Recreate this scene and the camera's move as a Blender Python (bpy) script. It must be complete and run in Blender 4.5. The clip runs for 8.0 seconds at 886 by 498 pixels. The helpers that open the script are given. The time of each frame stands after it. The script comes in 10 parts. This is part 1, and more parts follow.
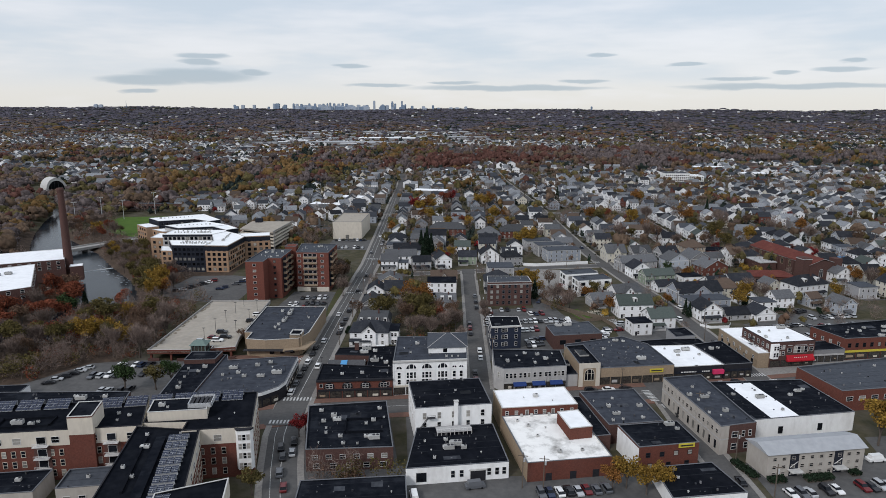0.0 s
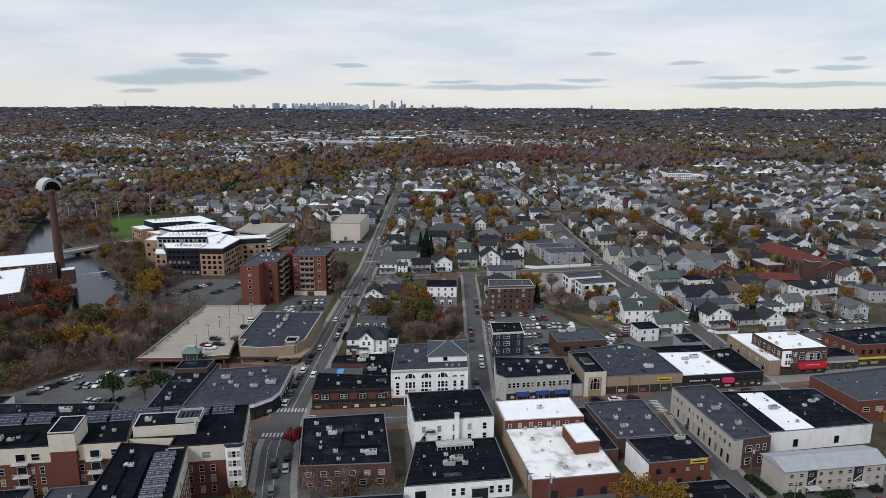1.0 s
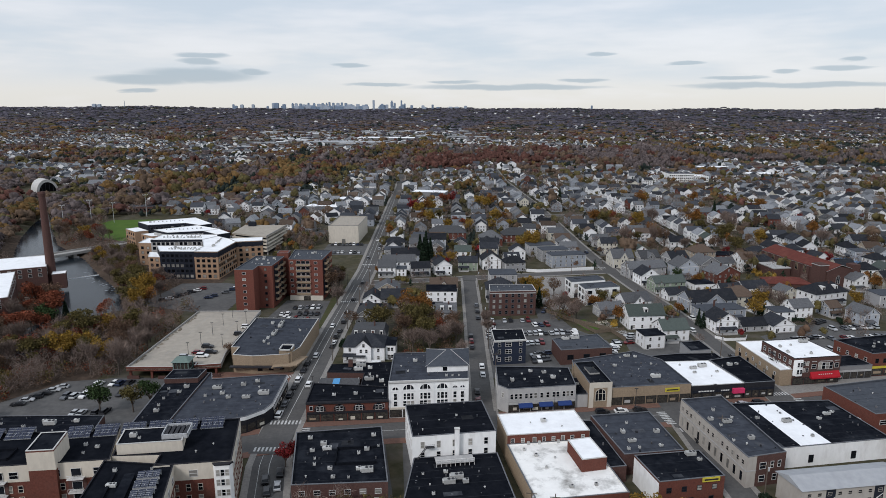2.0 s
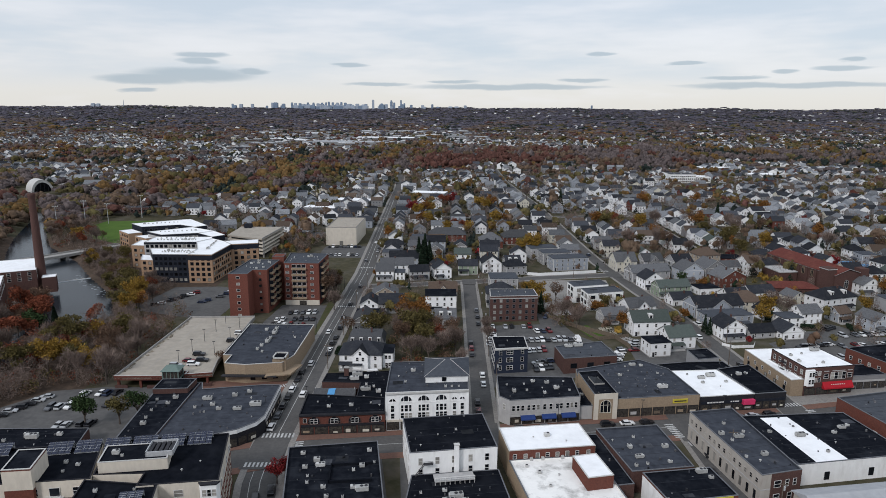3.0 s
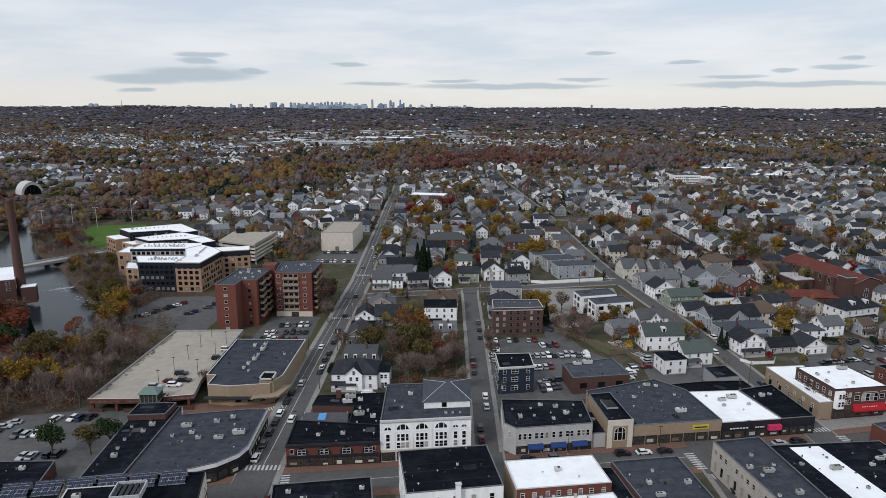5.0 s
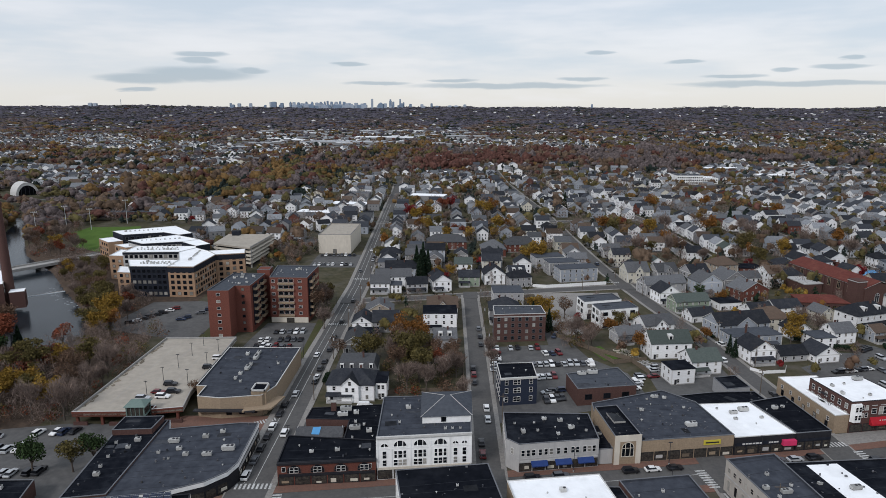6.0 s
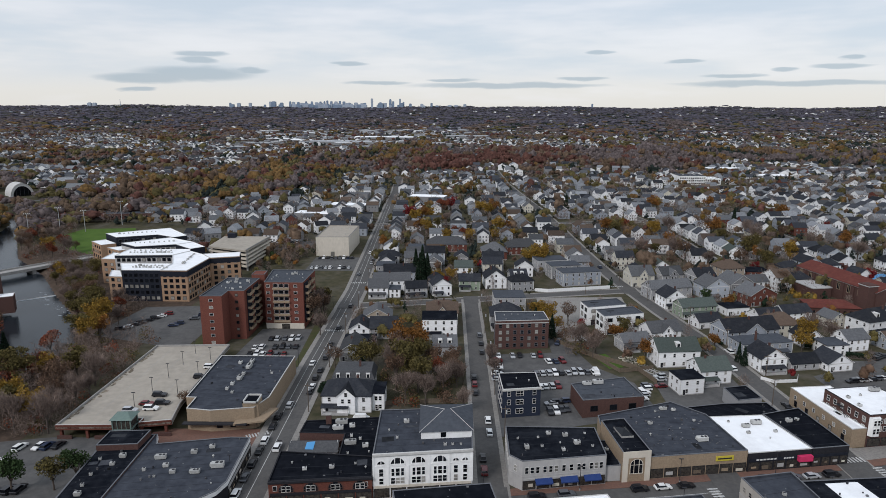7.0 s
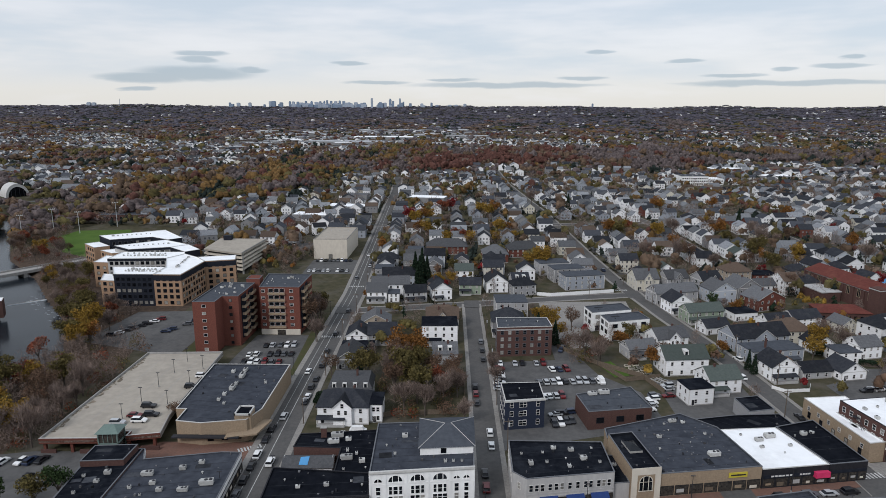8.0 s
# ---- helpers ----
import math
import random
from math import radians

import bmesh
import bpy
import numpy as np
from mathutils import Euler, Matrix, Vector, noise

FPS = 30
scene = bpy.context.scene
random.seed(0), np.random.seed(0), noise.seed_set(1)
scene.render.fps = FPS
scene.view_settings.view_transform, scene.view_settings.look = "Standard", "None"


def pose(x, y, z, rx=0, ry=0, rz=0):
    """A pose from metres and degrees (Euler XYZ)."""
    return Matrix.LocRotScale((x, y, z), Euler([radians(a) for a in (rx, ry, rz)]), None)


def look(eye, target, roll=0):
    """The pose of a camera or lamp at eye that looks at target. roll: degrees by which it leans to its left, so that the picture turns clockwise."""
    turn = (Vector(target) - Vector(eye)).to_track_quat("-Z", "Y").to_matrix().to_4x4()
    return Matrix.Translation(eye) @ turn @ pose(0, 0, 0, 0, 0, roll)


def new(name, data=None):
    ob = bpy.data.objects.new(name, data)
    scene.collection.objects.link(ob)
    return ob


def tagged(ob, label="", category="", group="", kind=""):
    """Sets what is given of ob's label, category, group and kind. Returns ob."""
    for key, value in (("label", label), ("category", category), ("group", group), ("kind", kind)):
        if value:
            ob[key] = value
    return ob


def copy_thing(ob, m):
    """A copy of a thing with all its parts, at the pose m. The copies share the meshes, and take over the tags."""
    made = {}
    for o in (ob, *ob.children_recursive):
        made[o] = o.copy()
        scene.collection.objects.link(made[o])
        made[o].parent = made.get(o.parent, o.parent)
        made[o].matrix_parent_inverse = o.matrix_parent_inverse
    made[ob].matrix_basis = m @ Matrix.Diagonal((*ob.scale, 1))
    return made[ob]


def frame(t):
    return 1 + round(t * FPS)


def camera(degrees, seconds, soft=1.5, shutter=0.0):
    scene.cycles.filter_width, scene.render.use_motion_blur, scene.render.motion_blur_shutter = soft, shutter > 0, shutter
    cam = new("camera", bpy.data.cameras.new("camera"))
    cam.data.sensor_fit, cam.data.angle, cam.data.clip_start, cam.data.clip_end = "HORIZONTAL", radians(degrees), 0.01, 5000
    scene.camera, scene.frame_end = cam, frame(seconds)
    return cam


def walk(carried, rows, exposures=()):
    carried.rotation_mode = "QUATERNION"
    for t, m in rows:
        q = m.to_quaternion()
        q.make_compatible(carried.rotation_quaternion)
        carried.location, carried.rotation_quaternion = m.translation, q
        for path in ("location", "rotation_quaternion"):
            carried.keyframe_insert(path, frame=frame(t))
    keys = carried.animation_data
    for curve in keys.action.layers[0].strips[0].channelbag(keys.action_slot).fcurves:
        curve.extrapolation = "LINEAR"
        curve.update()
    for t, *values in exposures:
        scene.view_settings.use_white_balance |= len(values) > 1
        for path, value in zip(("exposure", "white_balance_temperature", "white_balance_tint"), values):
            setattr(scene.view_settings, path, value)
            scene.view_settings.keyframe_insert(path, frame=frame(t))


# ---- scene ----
cam = camera(68.5, 8.0, soft=0.7)
PATH = [
    (0, (0.367, -0.217, 99.479), (0.351, 1.737, 99.054), 0.3),
    (0.5, (0.363, 4.185, 99.496), (0.347, 6.139, 99.07), 0.3),
    (1, (0.321, 8.567, 99.535), (0.305, 10.52, 99.108), 0.2),
    (1.5, (0.281, 12.881, 99.591), (0.265, 14.835, 99.164), 0.2),
    (3, (0.307, 25.645, 99.758), (0.293, 27.599, 99.33), 0.3),
    (3.5, (0.223, 29.982, 99.844), (0.209, 31.936, 99.416), 0.2),
    (4, (0.171, 34.358, 99.946), (0.157, 36.312, 99.517), 0.2),
    (4.5, (0.142, 38.852, 100.061), (0.129, 40.806, 99.632), 0.2),
    (6, (0.276, 52.562, 100.432), (0.263, 54.515, 100.001), 0.2),
    (6.5, (0.324, 57.076, 100.475), (0.311, 59.029, 100.044), 0.2),
    (7, (0.291, 61.466, 100.49), (0.278, 63.419, 100.058), 0.2),
    (7.5, (0.232, 65.716, 100.504), (0.219, 67.668, 100.073), 0.2),
    (8, (0.193, 69.844, 100.522), (0.18, 71.797, 100.089), 0.2),
]
walk(cam, [(t, look(eye, target, roll)) for t, eye, target, roll in PATH], exposures=((0, 0.12, 6350, 13), (8, 0.12, 6350, 13)))

# ---- world and sun: a bright overcast November sky ----
SUN_EL, SUN_AZ = radians(38), radians(215)
world = bpy.data.worlds.new("overcast_sky")
scene.world = world
world.use_nodes = True
wn, wl = world.node_tree.nodes, world.node_tree.links
wn.clear()


def wmath(op, a, b=None):
    n = wn.new("ShaderNodeMath")
    n.operation = op
    for i, v in enumerate((a, b)):
        if v is None:
            continue
        if isinstance(v, (int, float)):
            n.inputs[i].default_value = v
        else:
            wl.new(v, n.inputs[i])
    return n.outputs[0]


def wmix(f, a, b):
    n = wn.new("ShaderNodeMix")
    n.data_type = "RGBA"
    for sock, v in ((n.inputs[0], f), (n.inputs[6], a), (n.inputs[7], b)):
        if isinstance(v, (int, float)):
            sock.default_value = v
        elif isinstance(v, tuple):
            sock.default_value = (*v, 1)
        else:
            wl.new(v, sock)
    return n.outputs[2]


def wnoise(vec, scale, detail, rough=0.55):
    n = wn.new("ShaderNodeTexNoise")
    n.inputs["Scale"].default_value, n.inputs["Detail"].default_value, n.inputs["Roughness"].default_value = scale, detail, rough
    wl.new(vec, n.inputs["Vector"])
    return n.outputs[0]


def wrange(v, a, b):
    n = wn.new("ShaderNodeMapRange")
    n.interpolation_type = "SMOOTHSTEP"
    n.inputs[1].default_value, n.inputs[2].default_value = a, b
    wl.new(v, n.inputs[0])
    return n.outputs[0]


sky = wn.new("ShaderNodeTexSky")
sky.sky_type, sky.sun_disc = "NISHITA", False
sky.sun_elevation, sky.sun_rotation = SUN_EL, SUN_AZ
skyc = wn.new("ShaderNodeVectorMath")
skyc.operation = "SCALE"
wl.new(sky.outputs[0], skyc.inputs[0])
skyc.inputs[3].default_value = 0.12
co = wn.new("ShaderNodeTexCoord")
sep = wn.new("ShaderNodeSeparateXYZ")
wl.new(co.outputs["Generated"], sep.inputs[0])
az = wmath("ARCTAN2", sep.outputs[0], sep.outputs[1])
el = wmath("ARCSINE", sep.outputs[2])
flat = wn.new("ShaderNodeCombineXYZ")
wl.new(wmath("MULTIPLY", az, 2.0), flat.inputs[0])
wl.new(wmath("MULTIPLY", el, 11.0), flat.inputs[1])
streak = wnoise(flat.outputs[0], 1.6, 4)
fine = wnoise(flat.outputs[0], 9.0, 3)
band = wmix(wrange(el, 0.0, 0.055), (0.83, 0.82, 0.755), (0.80, 0.82, 0.825))
band = wmix(wrange(el, 0.05, 0.17), band, (0.71, 0.77, 0.82))
band = wmix(wrange(el, 0.15, 1.2), band, (0.86, 0.95, 1.06))
veil = wmath("MULTIPLY", wrange(streak, 0.42, 0.62), wrange(el, 0.015, 0.07))
cloudy = wmix(wmath("MULTIPLY", veil, 0.75), band, (0.60, 0.69, 0.76))
lift = wmath("MULTIPLY", wrange(streak, 0.5, 0.30), 0.6)
cloudy = wmix(lift, cloudy, (0.90, 0.91, 0.91))
# the long flat low clouds: azimuth, elevation, half length, half height
CLOUDS = [(-0.360, 0.0415, 0.078, 0.0105), (-0.425, 0.0345, 0.060, 0.0075), (-0.434, 0.0201, 0.023, 0.0030),
          (-0.356, 0.0600, 0.028, 0.0055), (-0.350, 0.0690, 0.034, 0.0040), (-0.285, 0.0471, 0.024, 0.0046),
          (-0.105, 0.0319, 0.048, 0.0030), (-0.146, 0.0589, 0.028, 0.0035), (0.004, 0.0359, 0.035, 0.0026),
          (0.088, 0.0286, 0.139, 0.0044), (0.195, 0.0385, 0.036, 0.0032), (0.223, 0.0753, 0.019, 0.0034),
          (0.337, 0.0606, 0.023, 0.0030), (0.40, 0.0401, 0.042, 0.0026), (0.461, 0.0480, 0.015, 0.0030),
          (0.525, 0.0509, 0.034, 0.0040), (0.536, 0.0609, 0.014, 0.0030), (0.469, 0.0298, 0.139, 0.0044)]
waz = wmath("ADD", az, wmath("MULTIPLY", wmath("SUBTRACT", fine, 0.5), 0.035))
wel = wmath("ADD", el, wmath("MULTIPLY", wmath("SUBTRACT", fine, 0.5), 0.008))
shade = None
for ca, ce, ra, re in CLOUDS:
    da = wmath("DIVIDE", wmath("SUBTRACT", waz, ca), ra)
    de = wmath("DIVIDE", wmath("SUBTRACT", wel, ce), re)
    r2 = wmath("ADD", wmath("MULTIPLY", da, da), wmath("MULTIPLY", de, de))
    s = wrange(r2, 1.5, 0.3)
    shade = s if shade is None else wmath("MAXIMUM", shade, s)
cloudy = wmix(wmath("MULTIPLY", shade, 0.78), cloudy, (0.40, 0.495, 0.565))
bg = wn.new("ShaderNodeBackground")
wl.new(wmix(0.88, skyc.outputs[0], cloudy), bg.inputs[0])
bg.inputs[1].default_value = 0.91
wo = wn.new("ShaderNodeOutputWorld")
wl.new(bg.outputs[0], wo.inputs[0])

sun = new("sun", bpy.data.lights.new("sun", "SUN"))
sun.data.energy, sun.data.angle, sun.data.color = 1.6, radians(12), (1.0, 0.975, 0.94)
sun.matrix_world = look((math.sin(SUN_AZ) * 100, math.cos(SUN_AZ) * 100, math.tan(SUN_EL) * 100), (0, 0, 0))


# ---- materials ----
def mat(name, a, b=None, scale=0.6, rough=0.85, bump=0.0, metal=0.0, stain=0.0, stain_col=(0.05, 0.045, 0.04), stain_scale=0.08, vary=0.0, island=0.0, spec=0.03, stretch=(1, 1, 1), detail=5):
    """a and b: base colours mixed by fine noise; stain: amount of large blotches; vary: spread from object to object; island: from piece to piece."""
    m = bpy.data.materials.new(name)
    m.use_nodes = True
    nt = m.node_tree
    n, l = nt.nodes, nt.links
    p = n["Principled BSDF"]
    p.inputs["Roughness"].default_value, p.inputs["Metallic"].default_value = rough, metal
    p.inputs["Specular IOR Level"].default_value = spec
    b = b or tuple(v * 0.8 for v in a)
    tc = n.new("ShaderNodeTexCoord")
    mp = n.new("ShaderNodeMapping")
    mp.inputs["Scale"].default_value = stretch
    geo = n.new("ShaderNodeNewGeometry")
    l.new(geo.outputs["Position"], mp.inputs[0])
    no = n.new("ShaderNodeTexNoise")
    no.inputs["Scale"].default_value, no.inputs["Detail"].default_value, no.inputs["Roughness"].default_value = scale, detail, 0.6
    l.new(mp.outputs[0], no.inputs["Vector"])
    rg = n.new("ShaderNodeMapRange")
    rg.inputs[1].default_value, rg.inputs[2].default_value = 0.3, 0.7
    l.new(no.outputs[0], rg.inputs[0])

    def mix(f, x, y, mode="MIX"):
        q = n.new("ShaderNodeMix")
        q.data_type, q.blend_type = "RGBA", mode
        for s, v in ((q.inputs[0], f), (q.inputs[6], x), (q.inputs[7], y)):
            if isinstance(v, (int, float)):
                s.default_value = v
            elif isinstance(v, tuple):
                s.default_value = (*v, 1)
            else:
                l.new(v, s)
        return q.outputs[2]

    col = mix(rg.outputs[0], a, b)
    if stain:
        n2 = n.new("ShaderNodeTexNoise")
        n2.inputs["Scale"].default_value, n2.inputs["Detail"].default_value, n2.inputs["Roughness"].default_value = stain_scale, 6, 0.65
        l.new(mp.outputs[0], n2.inputs["Vector"])
        r2 = n.new("ShaderNodeMapRange")
        r2.inputs[1].default_value, r2.inputs[2].default_value, r2.inputs[4].default_value = 0.48, 0.72, stain
        l.new(n2.outputs[0], r2.inputs[0])
        col = mix(r2.outputs[0], col, stain_col)
    for amount, sock in ((vary, n.new("ShaderNodeObjectInfo").outputs["Random"]), (island, geo.outputs["Random Per Island"])):
        if amount:
            r3 = n.new("ShaderNodeMapRange")
            r3.inputs[3].default_value, r3.inputs[4].default_value = 1 - amount, 1 + amount
            l.new(sock, r3.inputs[0])
            hv = n.new("ShaderNodeHueSaturation")
            l.new(r3.outputs[0], hv.inputs["Value"])
            l.new(col, hv.inputs["Color"])
            col = hv.outputs[0]
    l.new(col, p.inputs["Base Color"])
    if bump:
        bp = n.new("ShaderNodeBump")
        bp.inputs["Strength"].default_value, bp.inputs["Distance"].default_value = bump, 0.05
        l.new(no.outputs[0], bp.inputs["Height"])
        l.new(bp.outputs[0], p.inputs["Normal"])
    return m


M = {}
M["ground"] = mat("lawn_and_leaf_litter", (0.082, 0.070, 0.046), (0.040, 0.042, 0.024), 0.22, 0.95, 0.3, stain=0.8, stain_col=(0.105, 0.094, 0.082), stain_scale=0.07)
M["asphalt"] = mat("asphalt", (0.112, 0.108, 0.104), (0.085, 0.083, 0.081), 0.9, 0.92, 0.2, stain=0.5, stain_col=(0.060, 0.060, 0.062), stain_scale=0.16)
M["lot"] = mat("worn_lot_asphalt", (0.118, 0.115, 0.112), (0.088, 0.087, 0.086), 0.5, 0.93, 0.2, stain=0.6, stain_col=(0.052, 0.052, 0.054), stain_scale=0.12)
M["pave"] = mat("concrete_pavement", (0.27, 0.255, 0.235), (0.20, 0.19, 0.18), 1.2, 0.9, 0.2, stain=0.4, stain_col=(0.13, 0.12, 0.11), stain_scale=0.3)
M["brickpave"] = mat("brick_pavement", (0.19, 0.105, 0.08), (0.14, 0.085, 0.068), 1.5, 0.9, 0.2, stain=0.4, stain_col=(0.10, 0.08, 0.07), stain_scale=0.3)
M["deck"] = mat("pale_deck_concrete", (0.36, 0.325, 0.275), (0.3, 0.27, 0.23), 0.4, 0.9, 0.1, stain=0.5, stain_col=(0.25, 0.225, 0.195), stain_scale=0.10)
M["line"] = mat("road_paint", (0.60, 0.60, 0.58), (0.26, 0.26, 0.255), 2.0, 0.8)
M["grass"] = mat("playing_field_grass", (0.075, 0.125, 0.028), (0.058, 0.10, 0.024), 0.12, 0.95, 0.2)
M["lawn"] = mat("autumn_lawn", (0.052, 0.060, 0.026), (0.070, 0.062, 0.036), 0.3, 0.95, 0.2)
M["water"] = mat("river_water", (0.016, 0.021, 0.026), (0.009, 0.012, 0.016), 0.5, 0.16, 0.5, spec=0.11)
M["foam"] = mat("white_water", (0.55, 0.58, 0.60), (0.30, 0.34, 0.37), 0.8, 0.6)
M["roof_dark"] = mat("dark_roof_membrane", (0.013, 0.0145, 0.019), (0.006, 0.0075, 0.011), 0.5, 0.85, 0.1, stain=0.6, stain_col=(0.036, 0.040, 0.049), stain_scale=0.16, spec=0.0)
M["roof_black"] = mat("black_roof_membrane", (0.0105, 0.0118, 0.0160), (0.0055, 0.0066, 0.0092), 0.5, 0.8, 0.1, stain=0.35, stain_col=(0.024, 0.026, 0.031), stain_scale=0.14, spec=0.0)
M["roof_grey"] = mat("grey_gravel_roof", (0.075, 0.082, 0.095), (0.052, 0.058, 0.069), 0.7, 0.9, 0.15, stain=0.5, stain_col=(0.055, 0.058, 0.066), stain_scale=0.12)
M["roof_stained"] = mat("stained_white_roof_membrane", (0.83, 0.82, 0.79), (0.74, 0.73, 0.70), 0.4, 0.7, 0.05, stain=0.9, stain_col=(0.20, 0.19, 0.175), stain_scale=0.17)
M["roof_clean"] = mat("clean_white_roof_membrane", (0.84, 0.85, 0.86), (0.78, 0.79, 0.80), 0.4, 0.7, 0.05, stain=0.3, stain_col=(0.5, 0.5, 0.5), stain_scale=0.1)
M["coping"] = mat("metal_coping", (0.15, 0.155, 0.165), (0.11, 0.115, 0.125), 1.0, 0.6)
M["roof_metal"] = mat("pale_metal_roof", (0.36, 0.37, 0.385), (0.30, 0.31, 0.325), 0.5, 0.6, stain=0.3, stain_col=(0.25, 0.25, 0.26), stain_scale=0.15)
M["coping_white"] = mat("pale_coping", (0.52, 0.51, 0.49), (0.40, 0.395, 0.38), 1.0, 0.6)
M["shingle_dark"] = mat("dark_shingles", (0.03, 0.032, 0.038), (0.019, 0.021, 0.026), 1.4, 0.92, 0.4, vary=0.3, stain=0.3, stain_col=(0.075, 0.075, 0.075), stain_scale=0.4)
M["shingle_grey"] = mat("grey_shingles", (0.108, 0.110, 0.115), (0.068, 0.070, 0.075), 1.4, 0.92, 0.4, vary=0.4, stain=0.3, stain_col=(0.07, 0.07, 0.072), stain_scale=0.4)
M["shingle_brown"] = mat("brown_shingles", (0.105, 0.075, 0.058), (0.072, 0.054, 0.043), 1.4, 0.92, 0.4, vary=0.25, stain=0.3, stain_col=(0.07, 0.06, 0.05), stain_scale=0.4)
M["far_dark_roof"] = mat("far_dark_shingles", (0.046, 0.049, 0.057), (0.030, 0.033, 0.039), 1.0, 0.95, island=0.6, spec=0.04)
M["far_grey_roof"] = mat("far_grey_shingles", (0.165, 0.172, 0.182), (0.105, 0.110, 0.118), 1.0, 0.95, island=0.65, spec=0.04)
M["far_brown_roof"] = mat("far_brown_shingles", (0.100, 0.074, 0.058), (0.070, 0.054, 0.044), 1.0, 0.95, island=0.4, spec=0.04)
M["shingle_green"] = mat("green_grey_shingles", (0.085, 0.100, 0.092), (0.060, 0.074, 0.068), 1.4, 0.92, 0.4, vary=0.2)
M["tile_red"] = mat("red_clay_tile", (0.130, 0.042, 0.034), (0.092, 0.032, 0.027), 0.9, 0.85, 0.4, stain=0.4, stain_col=(0.20, 0.08, 0.06), stain_scale=0.2)
SID = dict(scale=1.0, rough=0.8, bump=0.1, stain=0.25, stain_scale=0.35, stretch=(1, 1, 5))
M["white"] = mat("white_siding", (0.80, 0.80, 0.80), (0.70, 0.70, 0.705), vary=0.14, stain_col=(0.48, 0.46, 0.43), **SID)
M["grey"] = mat("grey_siding", (0.31, 0.31, 0.315), (0.25, 0.25, 0.255), vary=0.3, stain_col=(0.22, 0.22, 0.23), **SID)
M["blue"] = mat("pale_blue_grey_siding", (0.35, 0.375, 0.41), (0.29, 0.31, 0.345), vary=0.25, stain_col=(0.26, 0.29, 0.33), **SID)
M["cream"] = mat("cream_siding", (0.56, 0.53, 0.45), (0.48, 0.455, 0.39), vary=0.1, stain_col=(0.42, 0.37, 0.28), **SID)
M["tan"] = mat("tan_siding", (0.38, 0.32, 0.25), (0.32, 0.27, 0.215), vary=0.15, stain_col=(0.25, 0.20, 0.16), **SID)
M["green"] = mat("sage_green_siding", (0.28, 0.33, 0.25), (0.23, 0.275, 0.21), vary=0.12, stain_col=(0.18, 0.21, 0.16), **SID)
M["navy"] = mat("navy_siding", (0.028, 0.035, 0.055), (0.021, 0.026, 0.042), stain_col=(0.038, 0.043, 0.058), **SID)
M["brick"] = mat("red_brick", (0.150, 0.056, 0.042), (0.100, 0.040, 0.031), 2.2, 0.9, 0.3, stain=0.35, stain_col=(0.12, 0.062, 0.052), stain_scale=0.25)
M["brick_dark"] = mat("dark_brown_brick", (0.106, 0.060, 0.052), (0.070, 0.041, 0.037), 2.2, 0.9, 0.3, stain=0.3, stain_col=(0.07, 0.045, 0.04), stain_scale=0.25)
M["brick_tower"] = mat("orange_red_brick", (0.170, 0.064, 0.048), (0.122, 0.048, 0.038), 2.0, 0.9, 0.3, stain=0.3, stain_col=(0.14, 0.058, 0.046), stain_scale=0.15)
M["brick_tan"] = mat("tan_brick", (0.320, 0.245, 0.170), (0.240, 0.185, 0.132), 2.0, 0.9, 0.2, stain=0.3, stain_col=(0.22, 0.165, 0.12), stain_scale=0.2)
M["brick_orange"] = mat("orange_buff_brick", (0.36, 0.235, 0.152), (0.29, 0.19, 0.125), 2.0, 0.9, 0.2, stain=0.2, stain_col=(0.3, 0.18, 0.12), stain_scale=0.2)
M["stucco_white"] = mat("white_painted_masonry", (0.8, 0.8, 0.79), (0.72, 0.72, 0.71), 0.8, 0.85, 0.15, stain=0.35, stain_col=(0.46, 0.44, 0.41), stain_scale=0.2, stretch=(1, 1, 0.4))
M["stucco_cream"] = mat("cream_painted_masonry", (0.58, 0.53, 0.45), (0.50, 0.455, 0.39), 0.8, 0.85, 0.15, stain=0.3, stain_col=(0.38, 0.34, 0.29), stain_scale=0.2, stretch=(1, 1, 0.4))
M["stone"] = mat("pale_grey_stone", (0.42, 0.41, 0.40), (0.34, 0.335, 0.33), 0.9, 0.88, 0.2, stain=0.35, stain_col=(0.24, 0.235, 0.23), stain_scale=0.25, stretch=(1, 1, 0.4))
M["beige"] = mat("beige_masonry", (0.40, 0.37, 0.333), (0.34, 0.315, 0.285), 0.8, 0.88, 0.2, stain=0.3, stain_col=(0.28, 0.25, 0.215), stain_scale=0.2, stretch=(1, 1, 0.4))
M["concrete"] = mat("weathered_concrete", (0.34, 0.33, 0.31), (0.26, 0.25, 0.24), 0.7, 0.9, 0.2, stain=0.4, stain_col=(0.17, 0.165, 0.16), stain_scale=0.2)
M["black_panel"] = mat("charcoal_panels_and_shade", (0.024, 0.027, 0.036), (0.016, 0.018, 0.025), 0.6, 0.6)
M["trim"] = mat("white_trim", (0.62, 0.61, 0.59), (0.50, 0.49, 0.475), 1.5, 0.6)
M["trim_dark"] = mat("dark_trim_and_shade", (0.030, 0.030, 0.034), (0.020, 0.020, 0.024), 1.5, 0.5)
M["glass"] = mat("window_glass", (0.010, 0.012, 0.016), (0.004, 0.005, 0.007), 0.4, 0.12, 0, spec=0.25, vary=0.5)
M["blind"] = mat("window_with_drawn_blind", (0.30, 0.285, 0.255), (0.16, 0.155, 0.145), 0.5, 0.3, 0, spec=0.25, vary=0.5)
# far panes painted mid-grey, the tone dark glass blurs to with distance
M["far_glass"] = mat("blurred_window_glass", (0.15, 0.16, 0.17), (0.06, 0.065, 0.072), 0.4, 0.3, 0, spec=0.25, island=0.5)
